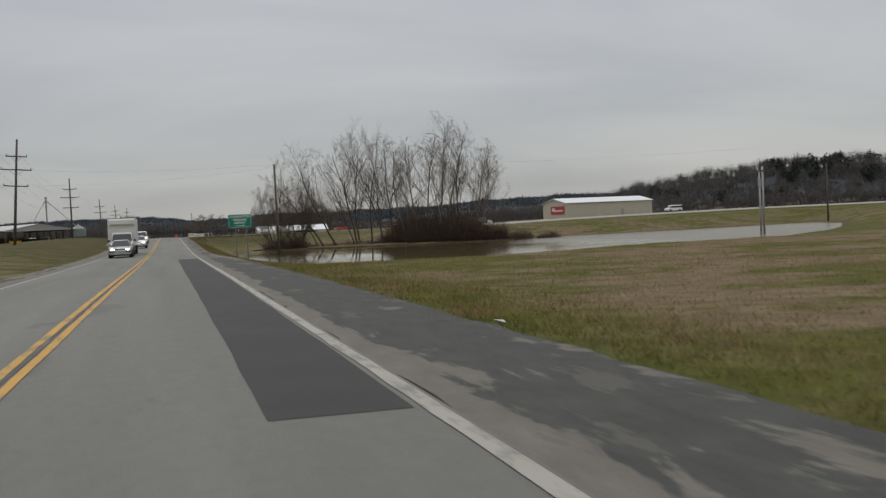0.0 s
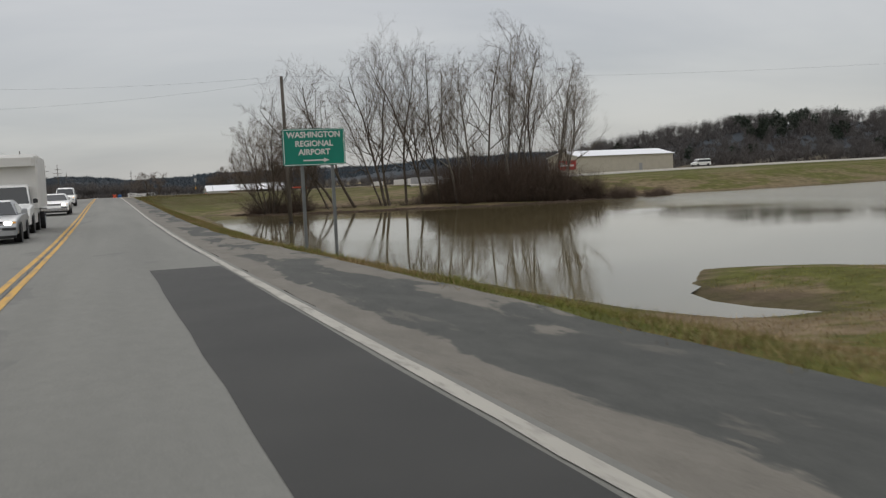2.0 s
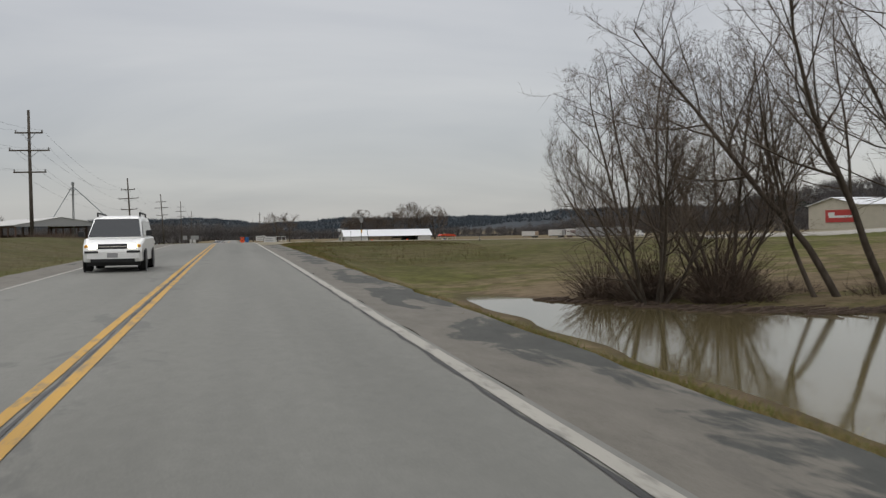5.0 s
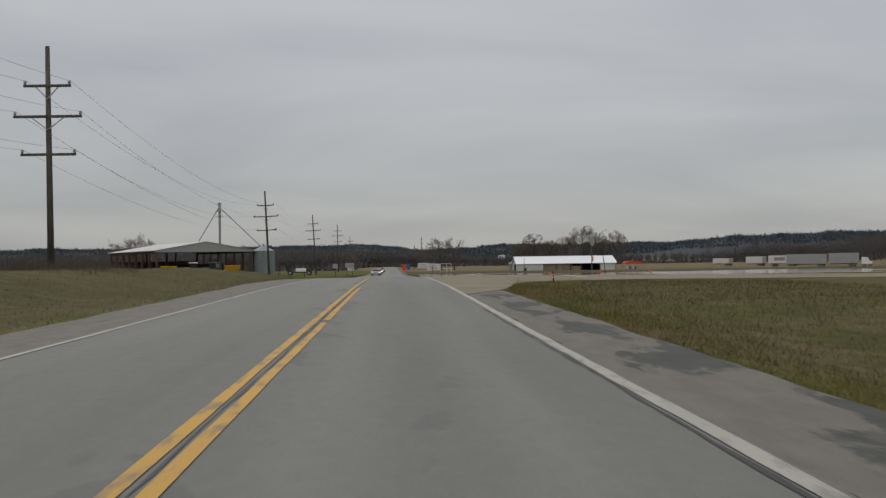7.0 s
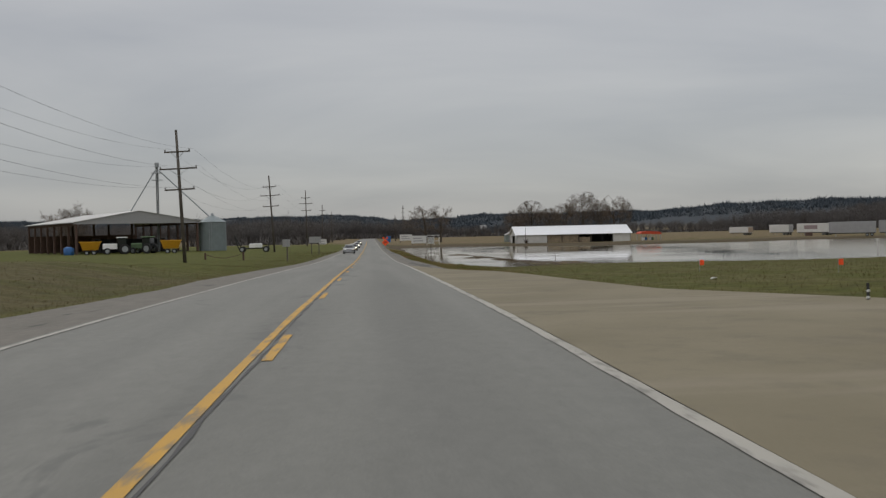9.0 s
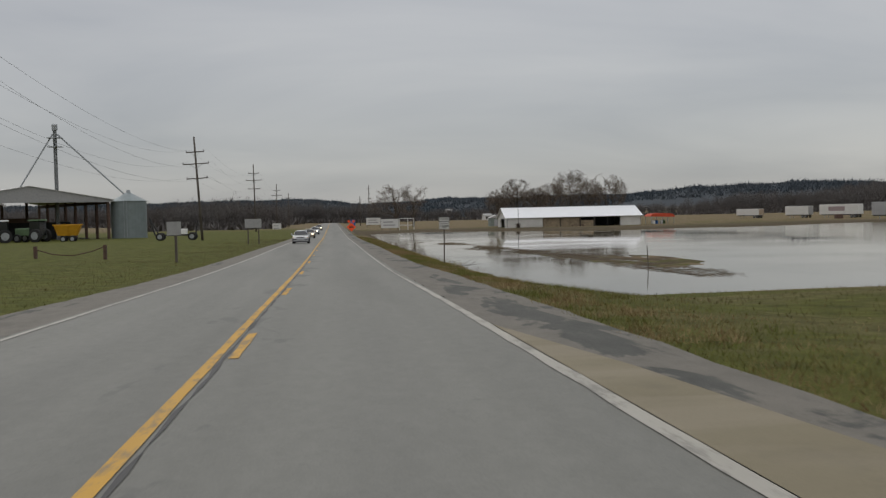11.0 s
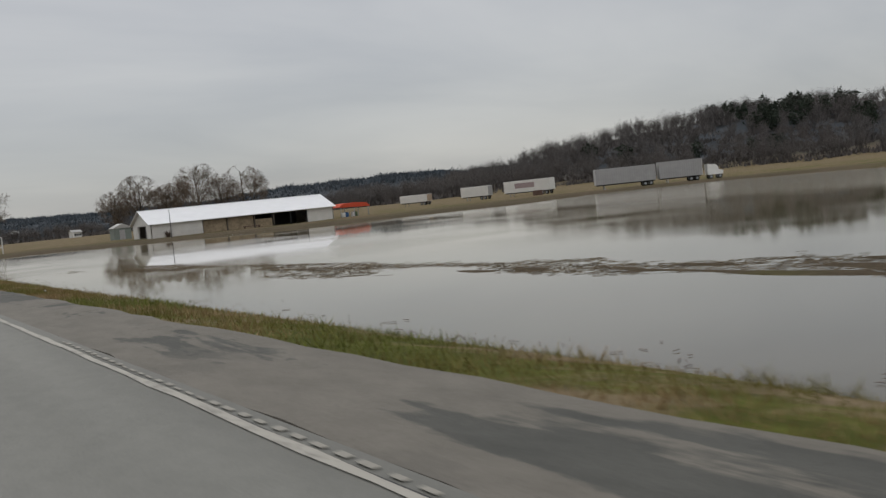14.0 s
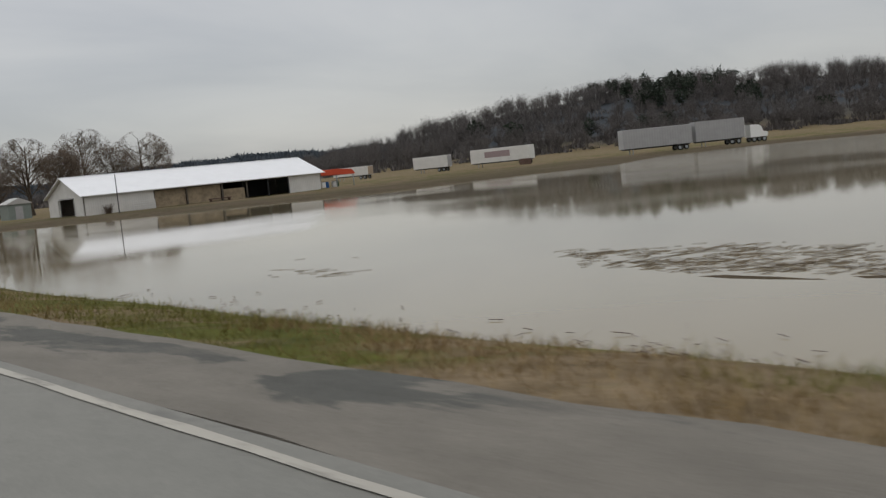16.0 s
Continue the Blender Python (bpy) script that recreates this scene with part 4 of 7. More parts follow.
def thicket(places, label, seed):
    """Bare shrubs grown into one another: each a fan of arching stems. places: x, y, height, width."""
    r = random.Random(seed)
    cx, cy = sum(p[0] for p in places) / len(places), sum(p[1] for p in places) / len(places)
    t = thing("bush", label, "bush", pose(cx, cy, POND_Z), "bare bushes by the pond")
    for x, y, h, w in places:
        b = MB()
        for _ in range(int(80 * h)):
            a, q = r.uniform(0, 6.28), math.sqrt(r.random())
            foot = Vector((x - cx + math.cos(a) * q * w * 0.22, y - cy + math.sin(a) * q * w * 0.22, -0.2))
            tall_s = h * (1.0 - 0.5 * q * q) * (0.30 + 0.95 * r.random() ** 1.5)
            out = Vector((math.cos(a), math.sin(a), 0)) * q * w * 0.5 + Vector((r.uniform(-0.3, 0.3), r.uniform(-0.3, 0.3), 0))
            mid = foot + out * 0.35 + Vector((0, 0, tall_s * 0.6))
            tip = foot + out + Vector((0, 0, tall_s))
            b.tube([foot, mid, tip], [0.019, 0.012, 0.004], 3, cap=False)
            for _ in range(4):
                k = r.random()
                s = foot.lerp(mid, k * 2) if k < 0.5 else mid.lerp(tip, k * 2 - 1)
                b.tube([s, s + Vector((r.uniform(-1, 1), r.uniform(-1, 1), r.uniform(-0.1, 1.1))) * r.uniform(0.3, 0.85)], [0.008, 0.003], 3, cap=False)
        part("shrub", b, BUSH, t)
    return t


def along_bank(x0, x1, count, height, seed):
    """Shrub places along the pond's far bank, uneven in size."""
    r = random.Random(seed)
    out = []
    for k in range(count):
        x = x0 + (x1 - x0) * (k + r.uniform(0.1, 0.9)) / count
        y = float(np.interp(x, [13, 18, 24, 30, 37, 45, 52, 60], [158, 153, 150.5, 149, 145.5, 143.2, 141.4, 142.5])) + r.uniform(-0.6, 2.4)
        h = float(np.interp(x, *height)) * r.uniform(0.5, 1.15)
        out.append((x, y, h, min(3.6, 1.4 + 0.5 * h)))
    return out


thicket(along_bank(16.6, 21.8, 8, ([14, 16, 19, 22], [0.7, 2.2, 3.4, 2.2]), 1), "low brown bare bushes at the water's edge", 1)
thicket(along_bank(22, 33, 8, ([22, 33], [0.9, 1.6]), 2), "sparse low brown bushes under leaning trees", 2)
thicket(along_bank(33, 40.5, 16, ([33, 36, 40], [3.0, 5.2, 6.6]), 3), "dense brown bare thicket at the water's edge", 3)
thicket(along_bank(40.5, 48, 16, ([40, 43, 48], [6.6, 6.2, 4.2]), 4), "dense brown bare thicket under the tall trees", 4)
thicket(along_bank(48, 59.5, 13, ([48, 51, 59], [3.8, 2.4, 1.1]), 5), "low brown bare thicket thinning out along the bank", 5)

FARG = "large bare trees behind the barn"
for i, (x, y, h) in enumerate([(57, 598, 11.0), (63.6, 599, 14.0), (71, 603, 11.5), (85, 640, 14.0), (97, 660, 19.0), (104, 655, 15), (109, 649, 17.0)]):
    tree(x, y, at_ground(x, y), [(h, rng.uniform(-0.1, 0.1), 0, 0.42, 0, 0), (h * 0.85, rng.uniform(-0.3, 0.3), 0, 0.3, 0.5, 0)], OAK, 60 + i, "large bare shade tree behind the white barn", FARG, crown=((0, 0, h * 0.66), (h * 0.48, h * 0.48, h * 0.46)))
OAKG = "bare oaks beside the highway"
tree(23.0, 600, at_ground(23, 600), [(12.5, -0.10, 0, 0.5, 0, 0)], OAK, 71, "gnarled bare oak with a dark trunk", OAKG)
tree(28.5, 601, at_ground(28, 600), [(10.5, 0.12, 0, 0.42, 0, 0)], OAK, 72, "gnarled bare oak with a dark trunk", OAKG)
tree(-98, 560, at_ground(-98, 560), [(12, 0.0, 0, 0.4, 0, 0), (10.5, 0.25, 0, 0.3, 0.5, 0)], OAK, 73, "bare round-crowned tree behind the open shed", "bare field trees")
tree(-104, 566, at_ground(-104, 566), [(11, -0.15, 0, 0.4, 0, 0)], OAK, 74, "bare round-crowned tree behind the open shed", "bare field trees")

# ---------------------------------------------------------------- far woods, uncountable


def wood_shapes(count, seed):
    """A few round-crowned bare tree shapes, 1 high, as arrays."""
    out = []
    for s in range(count):
        r = random.Random(seed + s)
        v, f = [], []

        def sliver(a, b, w0):
            d = (b - a).normalized()
            n = d.cross(Vector((r.uniform(-1, 1), r.uniform(-1, 1), 0.2))).normalized() * w0
            v.extend([tuple(a - n), tuple(a + n), tuple(b)])
            f.append((len(v) - 3, len(v) - 2, len(v) - 1))

        fork = r.uniform(0.16, 0.28)
        for w in (0, 1.57):
            n = Vector((math.cos(w), math.sin(w), 0)) * 0.012
            o = len(v)
            v += [tuple(-n + Vector((0, 0, -0.05))), tuple(n + Vector((0, 0, -0.05))), tuple(n * 0.6 + Vector((0, 0, fork + 0.2))), tuple(-n * 0.6 + Vector((0, 0, fork + 0.2)))]
            f += [(o, o + 1, o + 2), (o, o + 2, o + 3)]
        wide, tall_c = r.uniform(0.30, 0.44), r.uniform(0.36, 0.44)
        for k in range(62):
            a, u, q = r.uniform(0, 6.283), r.uniform(-0.75, 1), r.uniform(0.6, 1.0)
            c = math.sqrt(max(0.05, 1 - u * u))
            tip = Vector((math.cos(a) * c * wide * q, math.sin(a) * c * wide * q, 0.56 + u * tall_c * q))
            base = Vector((0, 0, r.uniform(0.7, 1.0) * fork + 0.25 * r.random()))
            if base.z > tip.z:
                base.z = tip.z - 0.05
            sliver(base, tip, 0.0055)
            for _ in range(2):
                m0 = base.lerp(tip, r.uniform(0.45, 0.95))
                sliver(m0, m0 + Vector((r.uniform(-1, 1), r.uniform(-1, 1), r.uniform(-0.2, 1.1))) * r.uniform(0.07, 0.15), 0.0052)
        out.append((np.array(v), np.array(f)))
    return out


def brush_shapes(count, seed, n=90, reach=0.55):
    """Rough low masses of twiggy undergrowth: many short slivers in a rounded heap, 1 high."""
    out = []
    for s in range(count):
        rr = np.random.RandomState(seed + s)
        a, q = rr.uniform(0, 6.283, n), np.sqrt(rr.rand(n)) * reach
        foot = np.stack([q * np.cos(a), q * np.sin(a), np.full(n, -0.1)], -1)
        h = (1.0 - 1.6 * q * q) * rr.uniform(0.6, 1.1, n)
        tip = foot + np.stack([rr.uniform(-0.18, 0.18, n), rr.uniform(-0.18, 0.18, n), h + 0.1], -1)
        b = rr.uniform(0, 6.283, n)
        side = np.stack([np.cos(b), np.sin(b), np.zeros(n)], -1) * rr.uniform(0.015, 0.05, n)[:, None]
        mid = (foot + tip) / 2 + side * 1.5
        v = np.stack([foot - side, foot + side, mid, tip], 1).reshape(-1, 3)
        i = np.arange(n)[:, None] * 4
        f = np.concatenate([i + [0, 1, 2], i + [0, 2, 3]])
        out.append((v, f))
    return out


def scatter(name, shapes, places, material, label, category):
    """Copies of the shapes joined into one mesh; places: x, y, z, height, width."""
    rr = np.random.RandomState(len(places))
    vs, fs, o = [], [], 0
    for i, (x, y, z, h, w) in enumerate(places):
        v, f = shapes[i % len(shapes)]
        a = rr.uniform(0, 6.283)
        ca, sa = np.cos(a), np.sin(a)
        q = np.stack([x + w * (v[:, 0] * ca - v[:, 1] * sa), y + w * (v[:, 0] * sa + v[:, 1] * ca), z + h * v[:, 2]], -1)
        vs.append(q)
        fs.append(f + o)
        o += len(v)
    vs, fs = np.concatenate(vs), np.concatenate(fs)
    me = bpy.data.meshes.new(name)
    me.from_pydata(vs.tolist(), [], fs.tolist())
    return tagged(obj(name, me, material), label, category, kind="stuff")


wr = np.random.RandomState(11)
P_trees, P_brush, P_pine, P_far = [], [], [], []


def put(x, y, hh=(13, 19), brush=0.9):
    z = at_many(x, y)
    for a, b2, c2 in zip(x, y, z):
        h = wr.uniform(*hh)
        P_trees.append((a, b2, c2, h, h * wr.uniform(0.75, 1.15)))
        if wr.rand() < brush:
            hb = h * wr.uniform(0.22, 0.42)
            P_brush.append((a + wr.uniform(-3, 3), b2 + wr.uniform(-3, 3), c2 - 0.5, hb, wr.uniform(10, 16)))


def at_many(x, y):
    return land(np.asarray(x), np.asarray(y))[0]


# the wooded hill: in rows behind its foot
n = 3000
along_f = wr.uniform(-0.12, 1.65, n)
back = wr.uniform(0, 1, n) ** 1.1 * 250
put(340 + 660 * along_f + 0.588 * back, 930 - 480 * along_f + 0.809 * back, (14, 21))
# a belt of woods beyond the barn fields and across the road's end
n = 900
put(wr.uniform(-420, 30, n), wr.uniform(880, 1010, n) , (11, 17))
n = 500
put(wr.uniform(30, 360, n), wr.uniform(930, 1040, n), (7, 12))
n = 420
put(wr.uniform(-330, -110, n), wr.uniform(560, 720, n), (7, 12))
n = 260
put(wr.uniform(-60, -22, n), wr.uniform(560, 880, n), (7, 13))
scatter("bare_woods", wood_shapes(6, 100), P_trees, WOODS, "grey-brown bare winter woods on hills and field edges", "woods")
scatter("undergrowth", brush_shapes(5, 200, 44), P_brush, WOODS, "dark brown winter undergrowth beneath the woods", "undergrowth")
# dark evergreens in the hill wood
for k in range(44):
    a = wr.normal(0.33, 0.030) if k < 32 else wr.uniform(0.1, 0.75)
    q = wr.uniform(110, 215) if k < 32 else wr.uniform(40, 140)
    x, y = 340 + 660 * a + 0.588 * q, 930 - 480 * a + 0.809 * q
    P_pine.append((x, y, at_ground(x, y), wr.uniform(12, 18), wr.uniform(15, 21)))


def pine_shapes(count, seed):
    """Rounded evergreen crowns: small sprays set through an uneven egg, 1 high."""
    out = []
    for q in range(count):
        rr = np.random.RandomState(seed + q)
        n = 230
        d = rr.normal(0, 1, (n, 3))
        d /= np.linalg.norm(d, axis=1)[:, None]
        lump = 0.78 + 0.22 * np.sin(d[:, 0] * 5 + q) * np.cos(d[:, 2] * 6)
        c = d * (rr.uniform(0.55, 1.0, n) * lump)[:, None] * np.array([0.42, 0.42, 0.46]) + np.array([0, 0, 0.52])
        a, b2 = rr.normal(0, 0.075, (n, 3)), rr.normal(0, 0.075, (n, 3))
        v = np.stack([c, c + a, c + b2], 1).reshape(-1, 3)
        out.append((v, np.arange(3 * n).reshape(-1, 3)))
    return out


scatter("evergreen_trees", pine_shapes(4, 300), P_pine, EVERGREEN, "dark evergreen trees among the bare woods", "trees")
# rough canopy over the far hills
n = 12000
az, rad = wr.uniform(-0.75, 0.95, n), wr.uniform(1250, 2350, n)
fx, fy = rad * np.sin(az), 350 + rad * np.cos(az)
fz = at_many(fx, fy)
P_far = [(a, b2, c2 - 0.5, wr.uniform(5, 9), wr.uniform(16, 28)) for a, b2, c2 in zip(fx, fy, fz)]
scatter("far_woods", brush_shapes(6, 400, 15, 0.62), P_far, HAZED_WOODS, "winter woods covering the distant hills, blue haze put into their colour", "woods")

# ---------------------------------------------------------------- utility poles and wires
POLE_X = -17.4


def arm_pole(y, height, lean, name="utility_pole"):
    z = at_ground(POLE_X, y)
    t = thing(name, "tall weathered wooden utility pole with three crossarms", "utility pole", pose(POLE_X, y, z, 0, lean, 0), "crossarm poles along the highway")
    part("pole", MB().tube([(0, 0, -0.3), (0, 0, height * 0.5), (0, 0, height)], [0.19, 0.16, 0.12], 10), POLE_WOOD, t, smooth=True)
    for drop, w in ((2.2, 2.56), (3.9, 3.7), (6.0, 3.0)):
        a = part("crossarm", MB().box(-w / 2, -0.18, height - drop - 0.08, w / 2, -0.06, height - drop + 0.06), POLE_WOOD, t)
        if drop < 5:
            for s in (-1, 1):
                part("brace", MB().bar((s * w * 0.24, -0.14, height - drop - 0.06), (0, -0.14, height - drop - 0.75), 0.05), STEEL, t)
        for s in (-1, 1):
            part("insulator", MB().tube([(s * (w / 2 - 0.08), -0.12, height - drop + 0.06), (s * (w / 2 - 0.08), -0.12, height - drop + 0.16), (s * (w / 2 - 0.08), -0.12, height - drop + 0.28)], [0.05, 0.09, 0.06], 8), SIGN_GREY, t)
    return t


POLES = [(36, 12.6), (138.5, 13.6), (219.4, 12.3), (317.8, 13.4), (412.8, 15.0), (515.7, 16.6), (612, 15.0), (709, 14.5)]
for (y, h), lean in zip(POLES, (0.5, 4.0, -0.4, -2.4, -3.0, -0.8, 0.4, -0.3)):
    arm_pole(y, h, lean)


def cable(a, b, sag, name, label, radius=0.008, steps=22):
    a, b = Vector(a), Vector(b)
    pts = [a.lerp(b, i / steps) - Vector((0, 0, 4 * sag * (i / steps) * (1 - i / steps))) for i in range(steps + 1)]
    return tagged(obj(name, MB().tube(pts, [radius] * len(pts), 4), WIRE), label, "wire", "overhead wires", "structure")


for (y0, h0), (y1, h1) in zip(POLES, POLES[1:]):
    z0, z1 = at_ground(POLE_X, y0) + h0, at_ground(POLE_X, y1) + h1
    for dx, drop, sag in ((-1.2, 1.95, 2.1), (1.2, 1.95, 2.0), (-1.77, 3.65, 2.2), (1.77, 3.65, 2.3), (-1.42, 5.75, 1.7), (1.42, 5.75, 1.8)):
        cable((POLE_X + dx, y0 - 0.12, z0 - drop), (POLE_X + dx, y1 - 0.12, z1 - drop), sag, "wire", "thin sagging overhead wire")

t = thing("utility_pole", "plain wooden utility pole standing in the pond", "utility pole", pose(14.7, 124.1, -2.0, 0, -0.6, 0))
part("pole", MB().tube([(0, 0, -0.5), (0, 0, 5), (0, 0, 11.4)], [0.17, 0.15, 0.12], 10), POLE_WOOD, t, smooth=True)
part("bracket", MB().bar((0.05, -0.05, 10.9), (0.45, -0.05, 11.5), 0.07).bar((0.0, -0.05, 10.6), (0.4, -0.05, 11.2), 0.05), STEEL, t)
part("insulator", MB().cyl(0.45, -0.05, 11.5, 11.75, 0.07, 0.05, 8), SIGN_GREY, t)
part("water_mark_band", MB().cyl(0, 0, 0.32, 0.46, 0.178, 0.178, 10), BLACK_PLASTIC, t)
cable((14.7, 124.1, 9.4), (POLE_X + 1.7, 138.5, at_ground(POLE_X, 138) + 9.6), 0.5, "wire", "thin overhead wire crossing the road", 0.005)
cable((14.7, 124.1, 9.1), (POLE_X + 1.7, 138.5, at_ground(POLE_X, 138) + 7.6), 0.6, "wire", "thin overhead wire crossing the road", 0.005)
cable((14.7, 124.1, 9.4), (70.5, 106, 8.6), 0.7, "wire", "thin overhead wire over the pond", 0.005)

zz = at_ground(70.5, 106)
t = thing("utility_pole", "grey twin-pole transformer structure with a crossarm", "utility pole", pose(70.5, 106, zz))
for dx in (-0.22, 0.22):
    part("pole", MB().tube([(dx, 0, -0.3), (dx, 0, 8.4 + dx)], [0.14, 0.11], 8), SIGN_GREY, t, smooth=True)
part("crossarm", MB().box(-0.95, -0.2, 8.0, 0.95, -0.08, 8.16), POLE_WOOD, t)
part("transformer", MB().cyl(-0.36, -0.2, 6.3, 7.1, 0.2, n=10), SIGN_GREY, t)
zz = at_ground(112, 150)
t = thing("utility_pole", "weathered wooden utility pole in the field", "utility pole", pose(112, 150, zz))
part("pole", MB().tube([(0, 0, -0.3), (0, 0, 10.0)], [0.17, 0.12], 8), POLE_WOOD, t, smooth=True)
for x, y, h in ((17.0, 690, 17.0), (13.2, 690, 12.5)):
    zz = at_ground(x, y)
    t = thing("utility_pole", "distant wooden utility pole beside the highway", "utility pole", pose(x, y, zz), "distant poles right of the highway")
    part("pole", MB().tube([(0, 0, -0.3), (0, 0, h)], [0.2, 0.14], 8), POLE_WOOD, t, smooth=True)
    for d in (1.5, 3.5, 5.5):
        part("crossarm", MB().box(-0.8, -0.2, h - d - 0.08, 0.8, -0.06, h - d + 0.08), POLE_WOOD, t)

# ---------------------------------------------------------------- signs


def panel(w, h, t=0.03, r=0.06):
    """A flat sign sheet with rounded corners, facing -y, centred at x = 0, from z = 0."""
    pts = []
    for cx, cz, a0 in ((w / 2 - r, r, -90), (w / 2 - r, h - r, 0), (-w / 2 + r, h - r, 90), (-w / 2 + r, r, 180)):
        for k in range(4):
            a = radians(a0 + 30 * k)
            pts.append((cx + r * math.cos(a), cz + r * math.sin(a)))
    return MB().prism(pts, 0, t)


FACE = pose(0, 0, 0, 90, 0, 0)
t = thing("road_sign", "green airport direction sign with white letters on two steel posts", "road sign", pose(6.74, 74.3, -1.2))
mended(part("face", panel(1.64, 0.95), GREEN_SIGN, t)).location = (0, 0, 2.89)
for dx in (-0.33, 0.47):
    part("post", MB().box(dx - 0.04, 0.034, -0.6, dx + 0.04, 0.10, 3.75), GALV_POST, t)
b = MB()
for z0, z1, x0, x1 in ((2.905, 2.920, -0.79, 0.79), (3.810, 3.825, -0.79, 0.79)):
    b.box(x0, -0.004, z0, x1, -0.001, z1)
for x0, x1 in ((-0.80, -0.785), (0.785, 0.80)):
    b.box(x0, -0.004, 2.940, x1, -0.001, 3.790)
part("border", b, SIGN_WHITE, t, "thin white border")
for word, z in (("WASHINGTON", 3.680), ("REGIONAL", 3.450), ("AIRPORT", 3.230)):
    writing("lettering", word, 0.205, SIGN_WHITE, t, pose(0, -0.006, z, 90, 0, 0), 0.006)
b = MB().box(-0.30, -0.006, 3.005, 0.28, -0.002, 3.040)
b.add([(0.24, -0.006, 2.965), (0.38, -0.006, 3.022), (0.24, -0.006, 3.080), (0.24, -0.002, 2.965), (0.38, -0.002, 3.022), (0.24, -0.002, 3.080)], [(0, 1, 2), (5, 4, 3), (0, 3, 4, 1), (1, 4, 5, 2), (2, 5, 3, 0)])
part("arrow", b, SIGN_WHITE, t, "white arrow")

zz = at_ground(7.75, 323.1)
t = thing("road_sign", "white school bus stop sign with black letters on a post", "road sign", pose(7.8, 323.1, zz, 0, 0.8, 0))
sz = 0.70 - zz
mended(part("face", panel(0.60, 0.70, r=0.03), SIGN_WHITE, t)).location = (0, 0, sz)
b = MB()
for x0, z0, x1, z1 in ((-0.285, 0.012, 0.285, 0.022), (-0.285, 0.678, 0.285, 0.688), (-0.29, 0.022, -0.28, 0.678), (0.28, 0.022, 0.29, 0.678)):
    b.box(x0, -0.004, sz + z0, x1, -0.001, sz + z1)
part("border", b, SIGN_BLACK, t, "thin black border")
for word, z, s in (("STOP FOR", 0.58, 0.115), ("SCHOOL BUS", 0.445, 0.095), ("CHILDREN", 0.185, 0.115)):
    writing("lettering", word, s, SIGN_BLACK, t, pose(0, -0.006, sz + z, 90, 0, 0), 0.003)
for x0, x1 in ((-0.22, -0.08), (-0.05, 0.04), (0.07, 0.23)):
    part("print_bar", MB().box(x0, -0.004, sz + 0.295, x1, -0.001, sz + 0.335), SIGN_BLACK, t)
part("print_bar", MB().box(-0.12, -0.004, sz + 0.07, 0.12, -0.001, sz + 0.10), SIGN_BLACK, t)
part("post", MB().box(-0.035, 0.032, -0.3, 0.035, 0.10, sz + 0.66), POLE_WOOD, t)

# stop sign at the side road's mouth, seen on edge, with a small yellow plate
zz = at_ground(17.9, 245)
t = thing("road_sign", "stop sign on a leaning post seen edge-on", "road sign", pose(17.9, 245, zz, 0, 0, 52))
part("face", MB().tube([(0, -0.015, 2.95), (0, 0.015, 2.95)], [0.46, 0.46], 8), SIGN_GREY, t)
part("post", MB().box(-0.03, 0.02, -0.3, 0.03, 0.08, 3.3), GALV_POST, t)
part("yellow_plate", MB().box(-0.16, -0.02, 1.25, 0.16, 0.01, 1.65), YELLOW_PAINT, t, "yellow plate")
t = thing("marker_post", "leaning dark marker post in the grass", "post", pose(18.6, 243, at_ground(18.6, 243), 0, -8, 0))
part("rod", MB().cyl(0, 0, -0.3, 1.9, 0.03, n=6), BLACK_PLASTIC, t)


def delineator(x, y):
    t = thing("delineator", "dark flexible marker post with white bands", "marker post", pose(x, y, at_ground(x, y), 0, rng.uniform(-3, 3), 20) @ Matrix.Scale(0.62, 4), "marker posts at the side road")
    part("stem", MB().box(-0.05, -0.015, -0.2, 0.05, 0.015, 0.85), BLACK_PLASTIC, t)
    for z in (0.38, 0.58):
        part("band", MB().box(-0.052, -0.018, z, 0.052, 0.018, z + 0.07), SIGN_WHITE, t)


for x, y in ((8.9, 209.4), (10.6, 233.2), (24, 206.5)):
    delineator(x, y)
for x, y in ((17.0, 262), (20.5, 255), (26, 258)):
    t = thing("survey_flag", "small orange survey flag in the grass", "flag", pose(x, y, at_ground(x, y)), "orange survey flags")
    part("wire_stem", MB().cyl(0, 0, -0.1, 0.55, 0.01, n=5), STEEL, t)
    part("cloth", MB().box(0, -0.004, 0.3, 0.22, 0.004, 0.55), ORANGE, t)

# orange work sign on the shoulder with two flags
t = thing("work_sign", "bright orange diamond road work sign with two flags on a stand", "road sign", pose(4.85, 452, float(road_z(452)) - 0.01))
part("face", MB().add([(0, 0, 0.45), (0.86, 0, 1.3), (0, 0, 2.15), (-0.86, 0, 1.3), (0, 0.02, 0.45), (0.86, 0.02, 1.3), (0, 0.02, 2.15), (-0.86, 0.02, 1.3)], [(0, 1, 2, 3), (7, 6, 5, 4), (0, 4, 5, 1), (1, 5, 6, 2), (2, 6, 7, 3), (3, 7, 4, 0)]), ORANGE, t)
part("mark", MB().box(-0.35, -0.006, 1.38, 0.35, -0.002, 1.5).box(-0.42, -0.006, 1.15, 0.42, -0.002, 1.27), SIGN_BLACK, t)
